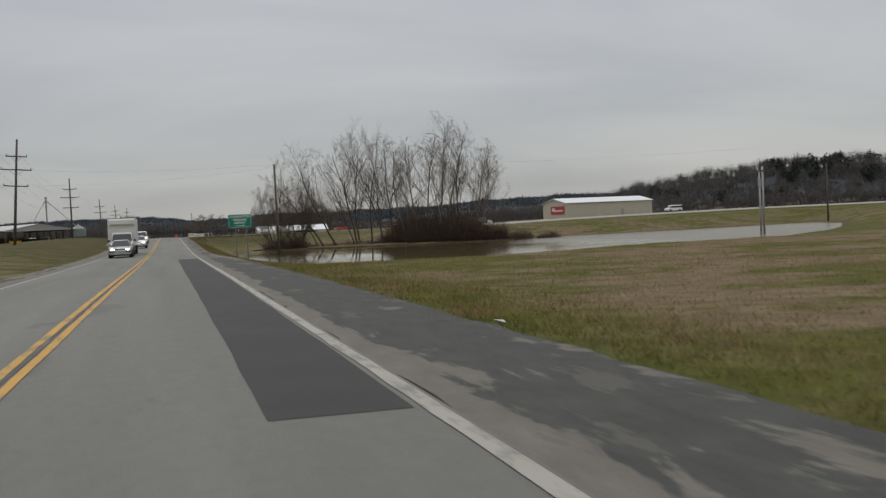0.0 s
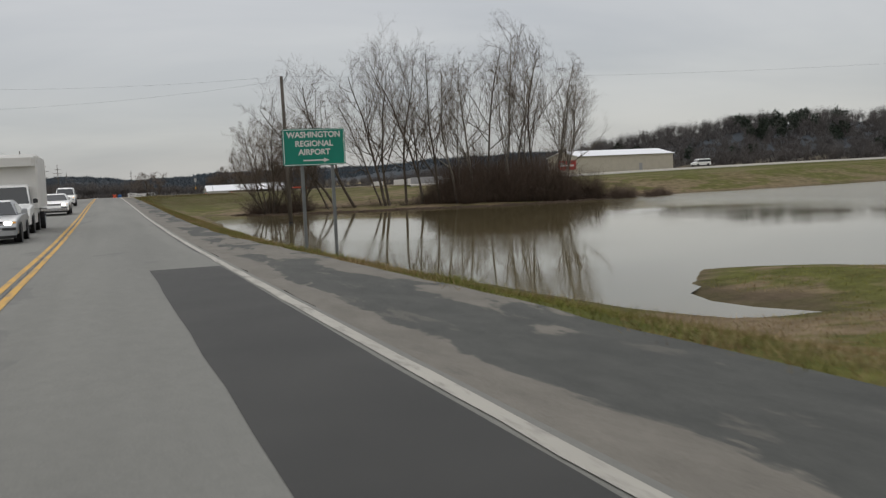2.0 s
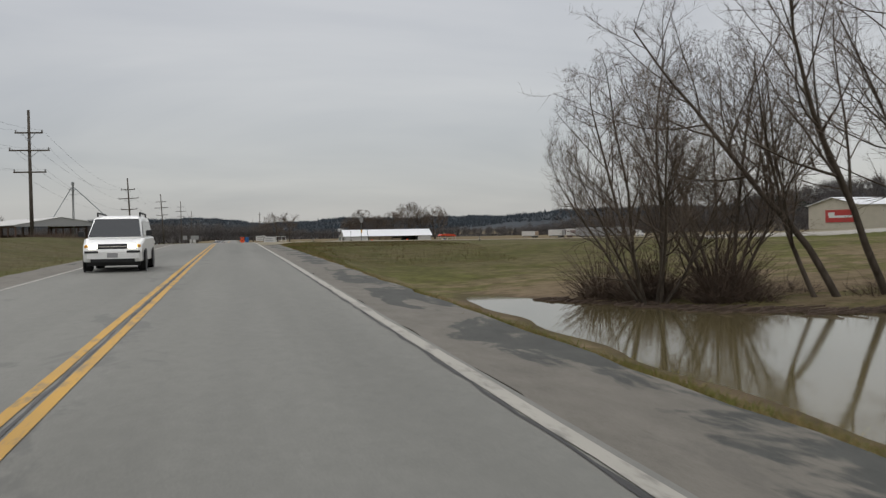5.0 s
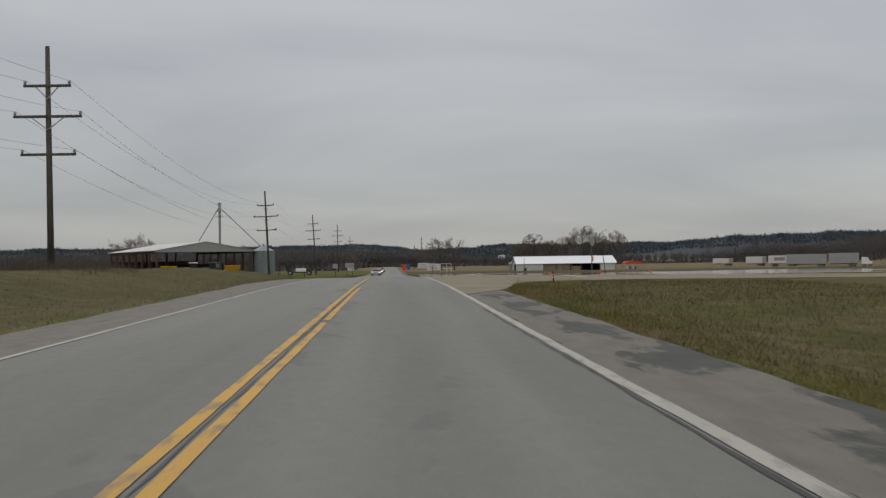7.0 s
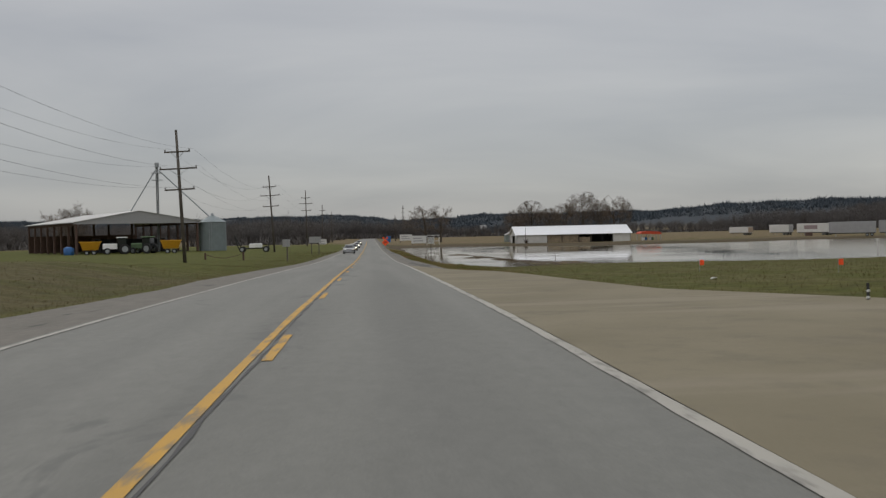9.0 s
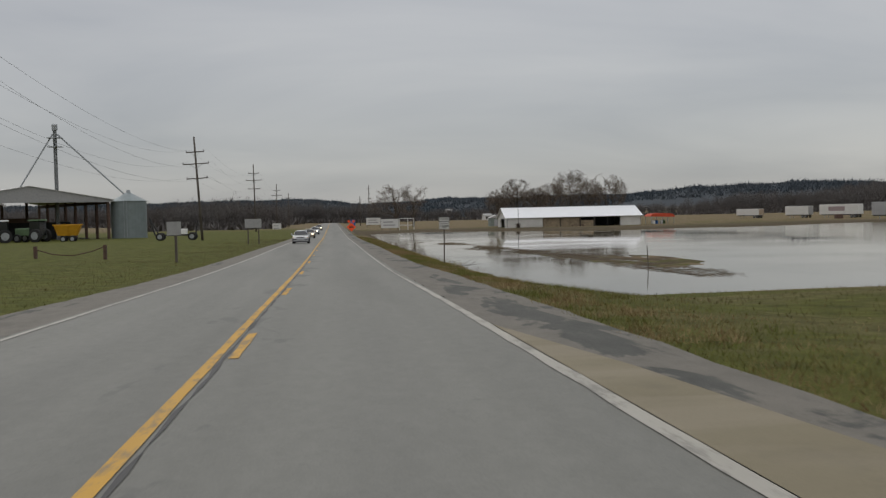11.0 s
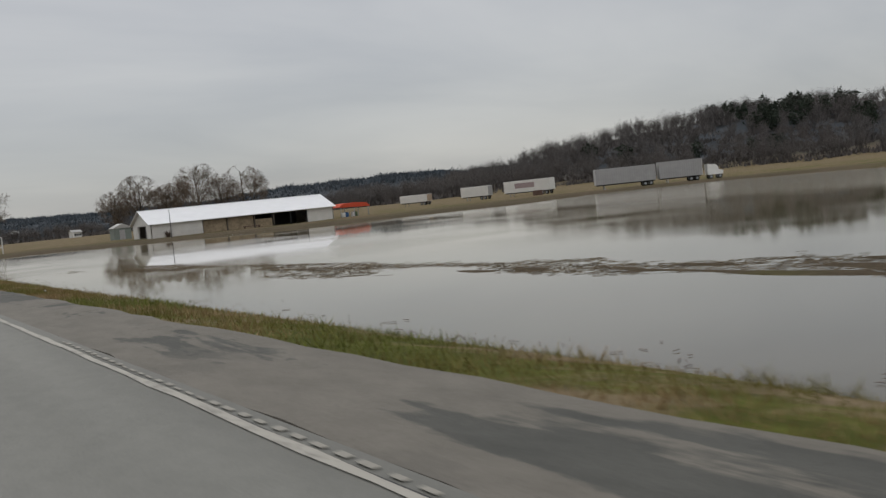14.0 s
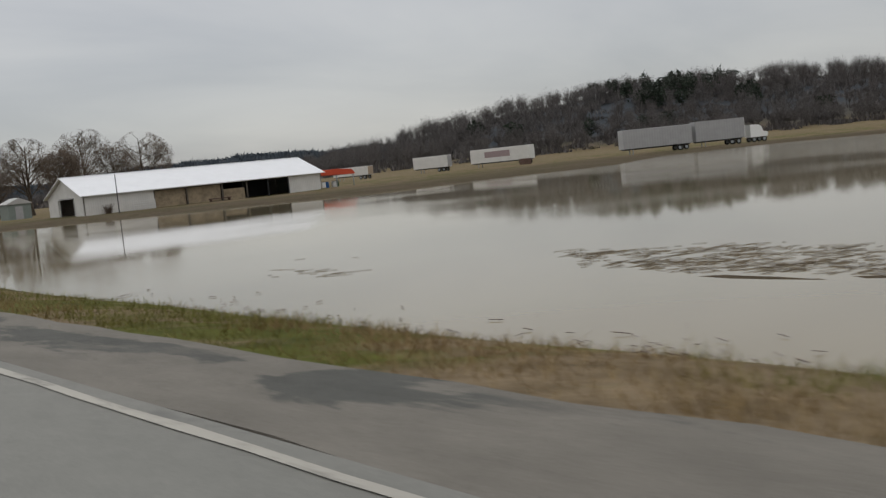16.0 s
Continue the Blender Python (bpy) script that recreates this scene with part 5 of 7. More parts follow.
for s in (-1, 1):
    part("flag", MB().add([(s * 0.12, 0.03, 2.2), (s * 0.3, 0.03, 2.62), (s * 0.72, 0.05, 2.5), (s * 0.5, 0.05, 2.05), (s * 0.12, 0.05, 2.2), (s * 0.3, 0.05, 2.62), (s * 0.72, 0.07, 2.5), (s * 0.5, 0.07, 2.05)], [(0, 1, 2, 3), (7, 6, 5, 4), (0, 4, 5, 1), (1, 5, 6, 2), (2, 6, 7, 3), (3, 7, 4, 0)]), ORANGE, t)
    part("leg", MB().bar((0, 0.05, 0.5), (s * 0.7, 0.05, 0.0), 0.05), STEEL, t)
part("mast", MB().bar((0, 0.05, 0.0), (0, 0.05, 2.4), 0.05), STEEL, t)
t = thing("portable_toilet", "blue plastic portable toilet beside the road", "portable toilet", pose(9.0, 640, at_ground(9, 640)))
part("cabin", MB().soft_box(-0.9, -0.9, 0, 0.9, 0.9, 2.6, 0.1), BLUE, t)
part("door", MB().box(-0.6, -0.93, 0.15, 0.6, -0.905, 2.3), BLUE, t)

# roadside boards
def board(x0, x1, y, z0, z1, mat, posts, label, bars=True):
    gz = min(at_ground((x0 + x1) / 2, y), z0 - 0.2)
    cx, w = (x0 + x1) / 2, x1 - x0
    t = thing("roadside_board", label, "sign board", pose(cx, y, gz), "roadside boards")
    part("face", MB().box(-w / 2, 0, z0 - gz, w / 2, 0.06, z1 - gz), mat, t)
    for px in posts:
        part("post", MB().box(px - cx - 0.07, 0.065, -0.3, px - cx + 0.07, 0.19, z1 - gz), POLE_WOOD, t)
    if bars:
        b = MB()
        h = z1 - z0
        for k in range(2):
            b.box(-w * 0.36, -0.008, z0 - gz + h * (0.25 + 0.35 * k), w * (0.3 - 0.1 * k), -0.003, z0 - gz + h * (0.38 + 0.35 * k))
        part("print", b, SIGN_GREY, t)
    return t


board(14.4, 19.2, 536, -1.6, 0.85, SIGN_WHITE, (14.7, 16.8, 18.9), "white roadside board on wooden posts over the water")
board(12.6, 17.4, 600, -1.1, 1.2, SIGN_WHITE, (12.9, 17.1), "white roadside board with faded print")
t = thing("sign_frame", "empty white sign frame standing in flood water", "sign frame", pose(21.4, 536, LAKE_Z - 0.3))
for x in (-1.95, 0.3, 1.95):
    part("post", MB().box(x - 0.09, 0, 0, x + 0.09, 0.18, 3.6), SIGN_WHITE, t)
for z in (1.75, 3.55):
    part("rail", MB().box(-1.95, 0.02, z, 1.95, 0.16, z + 0.16), SIGN_WHITE, t)
board(-8.95, -7.0, 385, 0.55, 1.6, SIGN_GREY, (-8.6, -7.35), "grey back of a road sign on two posts", bars=False)
board(-16.9, -14.3, 576, -2.0, 0.2, SIGN_WHITE, (-16.4, -14.8), "white roadside notice board on two posts")
board(-8.1, -7.3, 323.5, 0.72, 1.5, SIGN_GREY, (-7.62,), "small grey back of a road sign on one post", bars=False)

# ---------------------------------------------------------------- buildings


def gable_block(w, d, h, rise):
    """Outline of a gable end across y: list of (y, z)."""
    return [(0, 0), (d, 0), (d, h), (d / 2, h + rise), (0, h)]


# long white barn: ridge along x, front facing the road's traffic
BX, BY, BZ = 46.0, 519.5, -2.3
t = thing("barn", "long white metal barn with open bays and a bright white roof", "barn", pose(BX, BY, BZ))
L, D, H, R = 35.5, 13.4, 2.75, 2.45
# gable ends with a door in the near one
b = MB()
b.add([(0, 0, 0), (0, 3.4, 0), (0, 3.4, 2.45), (0, 9.0, 2.45), (0, 9.0, 0), (0, D, 0), (0, D, H), (0, D / 2, H + R), (0, 0, H)], [(0, 1, 2, 8), (3, 4, 5, 6), (2, 3, 6, 7, 8)])
b.add([(0.15, y, z) for y, z in ((0, 0), (3.4, 0), (3.4, 2.45), (9.0, 2.45), (9.0, 0), (D, 0), (D, H), (D / 2, H + R), (0, H))], [(8, 2, 1, 0), (6, 5, 4, 3), (8, 7, 6, 3, 2)])
b.add([(0, 3.4, 0), (0.15, 3.4, 0), (0.15, 3.4, 2.45), (0, 3.4, 2.45), (0, 9.0, 2.45), (0.15, 9.0, 2.45), (0.15, 9.0, 0), (0, 9.0, 0)], [(0, 1, 2, 3), (3, 2, 5, 4), (4, 5, 6, 7)])
part("gable_wall", b, WALL_WHITE, t)
b = MB().add([(x, y, z) for x in (L, L - 0.15) for y, z in gable_block(L, D, H, R)], [(0, 1, 2, 3, 4), (9, 8, 7, 6, 5)])
mended(part("gable_wall", b, WALL_WHITE, t))
part("back_wall", MB().box(0.16, D - 0.15, 0, L - 0.16, D, H), WALL_WHITE, t)
part("front_wall", MB().box(0.16, 0, 0, 9.4, 0.15, H), WALL_WHITE, t)
part("front_wall", MB().box(30.0, 0, 0, L - 0.16, 0.15, H), WALL_WHITE, t)
for x0, x1 in ((9.55, 14.0), (14.3, 19.2), (19.6, 22.9)):
    part("straw_bale_wall", MB().box(x0, 0.3, 0, x1, 0.8, 2.45 if x0 < 19 else 1.7), HAY, t, "brown straw-coloured boards")
# posts of the right-hand open bays get the shade colour instead of wood
for x in (9.45, 14.1, 19.4, 23.2, 26.6, 29.9):
    part("bay_post", MB().box(x - 0.1, 0.02, 0, x + 0.1, 0.22, H), POLE_WOOD if x < 24 else SHADE_BLACK, t)
part("header_beam", MB().box(9.4, 0.0, H - 0.22, 30.0, 0.14, H - 0.002), WALL_WHITE, t)
# partition and added sheet in near-black paint the shade of the open bays
part("inner_partition", MB().box(23.0, 1.0, 0, 23.2, D - 0.3, H), SHADE_BLACK, t)
part("bay_shade_sheet", MB().box(9.5, 6.0, 0, 30, 6.2, H), SHADE_BLACK, t, "near-black sheet standing in for shade inside the barn")
for s in (0, 1):
    y0, y1 = ((-0.5, D / 2 + 0.02) if s == 0 else (D + 0.5, D / 2 - 0.02))
    z0, z1 = H - 0.5 * R / (D / 2) + 0.04, H + R + 0.06
    b = MB().add([(-0.5, y0, z0), (L + 0.5, y0, z0), (L + 0.5, y1, z1), (-0.5, y1, z1), (-0.5, y0, z0 + 0.1), (L + 0.5, y0, z0 + 0.1), (L + 0.5, y1, z1 + 0.1), (-0.5, y1, z1 + 0.1)],
                 [(0, 1, 2, 3), (7, 6, 5, 4), (0, 4, 5, 1), (1, 5, 6, 2), (2, 6, 7, 3), (3, 7, 4, 0)])
    mended(part("roof", b, ROOF_WHITE, t))
part("ridge_cap", MB().box(-0.5, D / 2 - 0.2, H + R + 0.12, L + 0.5, D / 2 + 0.2, H + R + 0.2), ROOF_WHITE, t)
part("sliding_door", MB().box(-0.12, 9.2, 0.05, -0.04, 12.6, 2.5), WALL_WHITE, t)
part("door_trim", MB().box(-0.06, 3.25, 0, -0.01, 3.4, 2.6).box(-0.06, 3.4, 2.46, -0.01, 9.0, 2.6), SIGN_GREY, t)
# farm gate and pole before the barn
t = thing("farm_gate", "white tubular farm gate leaning at the barn wall", "gate", pose(52.2, 518.9, -2.3))
for z in (0.2, 0.5, 0.8, 1.1, 1.35):
    part("rail", MB().bar((0, 0, z), (3.0, 0, z), 0.06), SIGN_WHITE, t)
for x in (0, 1.5, 3.0):
    part("upright", MB().bar((x, 0, 0), (x, 0, 1.4), 0.07), SIGN_WHITE, t)
t = thing("post", "thin dark pole before the barn", "pole", pose(47.6, 512, at_ground(47.6, 512)))
part("rod", MB().cyl(0, 0, -0.3, 4.8, 0.07, 0.05, 8), BLACK_PLASTIC, t)
t = thing("bench", "dark wooden bench in the open barn bay", "bench", pose(64.4, 518.6, -2.3))
part("seat", MB().box(-1.6, -0.3, 0.5, 1.6, 0.3, 0.62), RUST_WOOD, t)
for x in (-1.4, 1.4):
    part("leg", MB().box(x - 0.08, -0.25, 0, x + 0.08, 0.25, 0.5), RUST_WOOD, t)
t = thing("shrub", "small bare shrub against the barn wall", "shrub", pose(48.8, 518.7, -2.3))
b = MB()
for k in range(120):
    a = rng.uniform(0, 6.28)
    b.tube([(rng.uniform(-0.2, 0.2), rng.uniform(-0.2, 0.2), 0), (math.cos(a) * rng.uniform(0.2, 0.9), math.sin(a) * 0.5, rng.uniform(0.6, 1.5))], [0.03, 0.012], 3, cap=False)
part("stems", b, BUSH, t)

# red canopy shelter by the barn with drums under it
t = thing("canopy_shelter", "faded red-orange canopy shelter on posts", "shelter", pose(87.2, 529, -2.3))
prof = [(0, 2.35), (0, 2.2), (0.5, 2.2), (6.4, 2.0), (6.9, 2.0), (6.9, 2.15), (6.2, 2.85), (3.4, 3.05), (0.8, 2.95)]
mended(part("cover", MB().prism(prof, 0, 5.5), ORANGE_CANOPY, t))
for x in (0.3, 3.4, 6.6):
    for y in (0.2, 5.2):
        part("post", MB().box(x - 0.06, y - 0.06, -0.1, x + 0.06, y + 0.06, 2.25), STEEL, t)
for x, y, c in ((88.4, 530, SIGN_WHITE), (89.4, 530.6, BLUE), (90.6, 530.2, SIGN_WHITE), (91.6, 531, GREENISH)):
    t = thing("drum", "plastic storage drum under the canopy", "drum", pose(x, y, -2.3), "drums under the canopy")
    part("barrel", MB().tube([(0, 0, 0), (0, 0, 0.1), (0, 0, 1.0), (0, 0, 1.1)], [0.38, 0.42, 0.42, 0.34], 12), c, t, smooth=True)
    part("lid", MB().cyl(0, 0, 1.1, 1.16, 0.3), BLACK_PLASTIC, t)

# cream warehouse beside the side road, red board on its end wall
WX, WY = 121.0, 286.5
wz = at_ground(WX + 20, WY + 4)
t = thing("warehouse", "long cream metal warehouse with a pale roof and red end board", "warehouse", pose(WX, WY + 4, wz, 0, 0, 9))
L, D, H, R = 32.5, 14.0, 4.4, 1.5
part("front_wall", MB().box(0.16, 0, -0.4, L - 0.16, 0.15, H), WALL_CREAM, t)
part("back_wall", MB().box(0.16, D - 0.15, -0.4, L - 0.16, D, H), WALL_CREAM, t)
for x in (0, L - 0.15):
    b = MB().add([(x + e, y, z - (0.4 if z == 0 else 0)) for e in (0, 0.15) for y, z in gable_block(L, D, H, R)], [(4, 3, 2, 1, 0), (5, 6, 7, 8, 9), (0, 1, 6, 5), (1, 2, 7, 6), (2, 3, 8, 7), (3, 4, 9, 8), (4, 0, 5, 9)])
    mended(part("gable_wall", b, WALL_CREAM, t))
for s in (0, 1):
    y0, y1 = ((-0.4, D / 2 + 0.02) if s == 0 else (D + 0.4, D / 2 - 0.02))
    z0, z1 = H - 0.4 * R / (D / 2) + 0.05, H + R + 0.06
    b = MB().add([(-0.4, y0, z0), (L + 0.4, y0, z0), (L + 0.4, y1, z1), (-0.4, y1, z1), (-0.4, y0, z0 + 0.12), (L + 0.4, y0, z0 + 0.12), (L + 0.4, y1, z1 + 0.12), (-0.4, y1, z1 + 0.12)],
                 [(0, 1, 2, 3), (7, 6, 5, 4), (0, 4, 5, 1), (1, 5, 6, 2), (2, 6, 7, 3), (3, 7, 4, 0)])
    mended(part("roof", b, ROOF_WHITE, t))
bd = part("end_board", MB().box(-0.12, 0.8, 1.0, -0.03, 9.0, 3.5), RED, t, "red board with a pale streak")
part("streak", MB().box(-0.14, 1.6, 1.9, -0.125, 8.0, 2.35).box(-0.14, 6.4, 2.35, -0.125, 8.2, 3.0), SIGN_WHITE, bd)
part("front_door", MB().box(20.5, -0.04, -0.2, 21.6, -0.005, 2.0), SIGN_GREY, t)

# open machine shed on brown posts, left of the highway
SX, SY, SR = -61.8, 436.0, 30.0
sz = -1.5
t = thing("machine_shed", "open-sided machine shed with brown posts and grey roof", "shed", pose(SX, SY, sz, 0, 0, SR))
W, D, H, R = 27.0, 46.0, 7.2, 2.3
for x in (0, W / 3, 2 * W / 3, W):
    for k in range(8):
        y = D * k / 7
        if 0 < x < W and k in (0,):
            continue
        if 0 < x < W and k % 3:
            continue
        part("post", MB().box(x - 0.22, y - 0.22, -0.6, x + 0.22, y + 0.22, H), RUST_WOOD, t)
part("back_wall", MB().box(0, D, -0.4, W, D + 0.15, 4.4), RUST_WOOD, t)
part("front_fascia", mended(obj("tmp", MB().add([(-0.6, -0.7, H - 0.45), (W + 0.6, -0.7, H - 0.45), (W + 0.6, -0.7, H), (W / 2, -0.7, H + R), (-0.6, -0.7, H), (-0.6, -0.5, H - 0.45), (W + 0.6, -0.5, H - 0.45), (W + 0.6, -0.5, H), (W / 2, -0.5, H + R), (-0.6, -0.5, H)],
     [(0, 1, 2, 3, 4), (9, 8, 7, 6, 5), (0, 5, 6, 1), (1, 6, 7, 2), (2, 7, 8, 3), (3, 8, 9, 4), (4, 9, 5, 0)]), None)).data, SIGN_GREY, t, "pale grey gable fascia")
bpy.data.objects.remove(bpy.data.objects["tmp"])
for s in (0, 1):
    x0, x1 = ((-0.9, W / 2) if s == 0 else (W + 0.9, W / 2))
    z0, z1 = H - 0.15, H + R
    b = MB().add([(x0, -0.9, z0), (x1, -0.9, z1), (x1, D + 0.6, z1), (x0, D + 0.6, z0), (x0, -0.9, z0 + 0.15), (x1, -0.9, z1 + 0.15), (x1, D + 0.6, z1 + 0.15), (x0, D + 0.6, z0 + 0.15)],
                 [(0, 1, 2, 3), (7, 6, 5, 4), (0, 4, 5, 1), (1, 5, 6, 2), (2, 6, 7, 3), (3, 7, 4, 0)])
    mended(part("roof", b, ROOF_GREY, t))
for x in (0, W):
    part("side_beam", MB().box(x - 0.15, 0, H - 0.75, x + 0.15, D, H - 0.2), RUST_WOOD, t)
part("goods_stack", MB().box(10.0, 18, -0.4, 25.5, 26, 3.4), SHADE_BLACK, t, "dark stacked goods")
tz = thing("apron", "pale gravel apron before the shed", "apron", pose(SX + 14, SY - 6, -1.42, 0, 0, SR), kind="structure")
part("slab", MB().box(-18, -4, -0.2, 24, 5, 0.05), CONCRETE, tz)

# grain bin and the leg that fills it
t = thing("grain_bin", "corrugated steel grain bin with a cone roof", "grain bin", pose(-35.3, 452, -1.4))
part("wall", MB().cyl(0, 0, -0.4, 6.7, 3.12, n=32), SILO_STEEL, t)
part("roof", MB().tube([(0, 0, 6.7), (0, 0, 6.75), (0, 0, 8.35)], [3.3, 3.3, 0.35], 32), SILO_STEEL, t)
part("cap", MB().cyl(0, 0, 8.35, 8.8, 0.4, 0.3, 12), STEEL, t)
part("ladder", MB().bar((-0.25, -3.2, 0), (-0.25, -3.2, 6.9), 0.06).bar((0.25, -3.2, 0), (0.25, -3.2, 6.9), 0.06), STEEL, t)
t = thing("grain_elevator", "tall steel grain elevator with two sloping spouts", "grain elevator", pose(-47.3, 450.1, -1.4))
part("tower", MB().box(-0.28, -0.2, -0.4, -0.06, 0.2, 19.6).box(0.06, -0.2, -0.4, 0.28, 0.2, 19.6), GALV_POST, t)
part("head", MB().soft_box(-0.45, -0.35, 19.6, 0.45, 0.35, 20.7, 0.12), STEEL, t)
part("platform", MB().box(-1.2, -0.9, 18.2, 1.2, 0.9, 18.3), STEEL, t)
part("platform", MB().box(-1.2, -0.9, 16.6, 1.2, 0.9, 16.7), STEEL, t)
part("spout", MB().tube([(0.4, 0, 18.9), (12.0, 1.9, 7.4)], [0.14, 0.14], 8), STEEL, t)
part("spout", MB().tube([(-0.4, 0, 18.9), (-6.0, -2.0, 9.0)], [0.14, 0.14], 8), STEEL, t)

# ---------------------------------------------------------------- parked trailers beyond the flood


def wheel(parent, x, y, r, w, name="wheel"):
    wb = part(name, MB().tube([(x, y - w / 2, r), (x, y - w / 2 + 0.03, r), (x, y + w / 2 - 0.03, r), (x, y + w / 2, r)], [r * 0.9, r, r, r * 0.9], 14), TYRE, parent)
    part("rim", MB().tube([(x, y - w / 2 - 0.012, r), (x, y + w / 2 + 0.012, r)], [r * 0.58, r * 0.58], 10), STEEL, wb)
    return wb


def trailer(a, b2, top, mat, label, side=None, door=None, open_end=False):
    """A box trailer whose near long side runs from a to b2 in plan."""
    a, b2 = Vector(a), Vector(b2)
    ang = math.degrees(math.atan2(b2.y - a.y, b2.x - a.x))
    L = (b2 - a).length
    z = at_ground(*a) * 0.5 + at_ground(*b2) * 0.5
    t = thing("semi_trailer", label, "trailer", pose(a.x, a.y, z, 0, 0, ang), "parked trailers beyond the flood")
    h = top - z
    if open_end:
        part("box", MB().box(0, 0, 1.1, L, 0.06, h).box(0, 2.44, 1.1, L, 2.5, h).box(0, 0.06, 1.1, L, 2.44, 1.2).box(0, 0.06, h - 0.06, L, 2.44, h).box(0, 0.06, 1.2, 0.06, 2.44, h - 0.06), mat, t)
        part("frame", MB().box(L, 0, 1.1, L + 0.08, 0.15, h).box(L, 2.35, 1.1, L + 0.08, 2.5, h).box(L, 0.15, h - 0.15, L + 0.08, 2.35, h), SIGN_WHITE, t)
        # near-black block added as the shade inside the open end
        part("shade_filler", MB().box(0.3, 0.1, 1.25, L - 0.4, 2.4, h - 0.1), SHADE_BLACK, t)
    else:
        part("box", MB().soft_box(0, 0, 1.1, L, 2.5, h, 0.06), mat, t)
    if side:
        part("side_print", MB().box(L * 0.25, -0.012, 1.1 + (h - 1.1) * 0.35, L * 0.68, -0.003, 1.1 + (h - 1.1) * 0.78), side, t, "faded rectangular print")
    if door:
        part("end_door", MB().box(L + 0.003, 0.08, 1.2, L + 0.04, 2.42, h - 0.1), door, t)
    part("chassis", MB().box(0.3, 0.5, 0.85, L - 0.3, 2.0, 1.098), BLACK_PLASTIC, t)
    for x in (L - 1.2, L - 2.5):
        for y in (0.2, 2.3):
            wheel(t, x, y, 0.5, 0.3)
    for y in (0.45, 2.05):
        part("landing_leg", MB().box(1.8, y - 0.06, 0, 1.95, y + 0.06, 0.9), STEEL, t)
    return t


TAN_DOOR = plain("weathered_door", (0.33, 0.26, 0.19), 0.7)
trailer((150.4, 622.5), (154.2, 611.5), 1.25, TRAILER_WHITE, "white box trailer with a tan end door", door=TAN_DOOR)
trailer((155.6, 593.4), (159.6, 584.6), 1.85, TRAILER_WHITE, "white box trailer with printed rear door", door=SIGN_GREY)
trailer((158.2, 574.2), (162.6, 558.6), 2.15, TRAILER_WHITE, "long white box trailer with a faded print", side=FACE_PINK, door=SIGN_WHITE)
trailer((141.2, 512.2), (153.0, 506.0), 2.4, TRAILER_GREY, "long grey box trailer parked on the field")
trailer((153.6, 505.6), (161.8, 500.9), 2.65, TRAILER_GREY, "grey box trailer with an open end", open_end=True)
zz = at_ground(167, 499)
t = thing("truck_tractor", "white truck cab parked before the grey trailers", "truck", pose(162.6, 500.4, zz, 0, 0, -30))
part("cab", MB().prism([(0.2, 0.9), (3.5, 0.9), (3.6, 1.7), (2.7, 1.9), (2.4, 2.8), (1.9, 3.15), (0.2, 3.25)], 0, 2.4), WHITE_PAINT, t)
part("windscreen", MB().bar((2.72, 1.2, 2.0), (2.46, 1.2, 2.75), 1.9, 0.03), GLASS, t)
for x in (0.9, 2.9):
    for y in (0.2, 2.2):
        wheel(t, x, y, 0.5, 0.32)
t = thing("field_bin", "small dark box on the field", "box", pose(151, 548, at_ground(151, 548)))
part("crate", MB().soft_box(-1.0, -0.8, 0, 1.0, 0.8, 1.3, 0.06), RUST_WOOD, t)

# ---------------------------------------------------------------- farm machines before the shed


def hopper(x, y, mat, label):
    t = thing("spreader", label, "farm machine", pose(x, y, -1.40, 0, 0, rng.uniform(-15, 15)), "yellow spreaders by the shed")
    b = MB().add([(-2.0, -1.1, 2.1), (2.0, -1.1, 2.1), (2.0, 1.1, 2.1), (-2.0, 1.1, 2.1), (-1.5, -0.5, 0.8), (1.4, -0.5, 0.8), (1.4, 0.5, 0.8), (-1.5, 0.5, 0.8)], [(0, 4, 5, 1), (1, 5, 6, 2), (2, 6, 7, 3), (3, 7, 4, 0), (7, 6, 5, 4)])
    b.v = [(p[0] * 1.05, p[1], p[2] * 1.3) for p in b.v]
    part("hopper", b, mat, t)
    part("rim", MB().box(-2.2, -1.15, 2.68, 2.2, -1.05, 2.86).box(-2.2, 1.05, 2.68, 2.2, 1.15, 2.86).box(-2.2, -1.05, 2.68, -2.08, 1.05, 2.86).box(2.08, -1.05, 2.68, 2.2, 1.05, 2.86), mat, t)
    for x2 in (-1.9, 0.0, 1.9):
        part("rib", MB().bar((x2 * 0.75, -0.60, 1.1), (x2, -1.2, 2.68), 0.1), mat, t)
    for x2 in (-0.7, 0.7):
        for y2 in (-1.0, 1.0):
            wheel(t, x2, y2, 0.5, 0.35)
    part("drawbar", MB().bar((1.5, 0, 0.6), (3.2, 0, 0.5), 0.15), BLACK_PLASTIC, t)


hopper(-57.5, 431, YELLOW_PAINT, "yellow hopper spreader on wheels")
hopper(-41.0, 432, YELLOW_PAINT, "yellow hopper spreader on wheels")


def tractor(x, y, mat, label, turn):
    t = thing("tractor", label, "tractor", pose(x, y, -1.38, 0, 0, turn) @ Matrix.Scale(1.3, 4), "tractors by the shed")
    part("bonnet", MB().soft_box(0.4, -0.5, 0.9, 2.6, 0.5, 1.8, 0.1), mat, t)
    part("cab", MB().soft_box(-1.1, -0.75, 0.9, 0.4, 0.75, 2.7, 0.12), GLASS, t)
    part("roof", MB().soft_box(-1.2, -0.85, 2.7, 0.5, 0.85, 2.85, 0.06), mat, t)
    for y2 in (-0.95, 0.95):
        wheel(t, -0.7, y2, 0.85, 0.45)
        wheel(t, 2.0, y2 * 0.85, 0.55, 0.3)


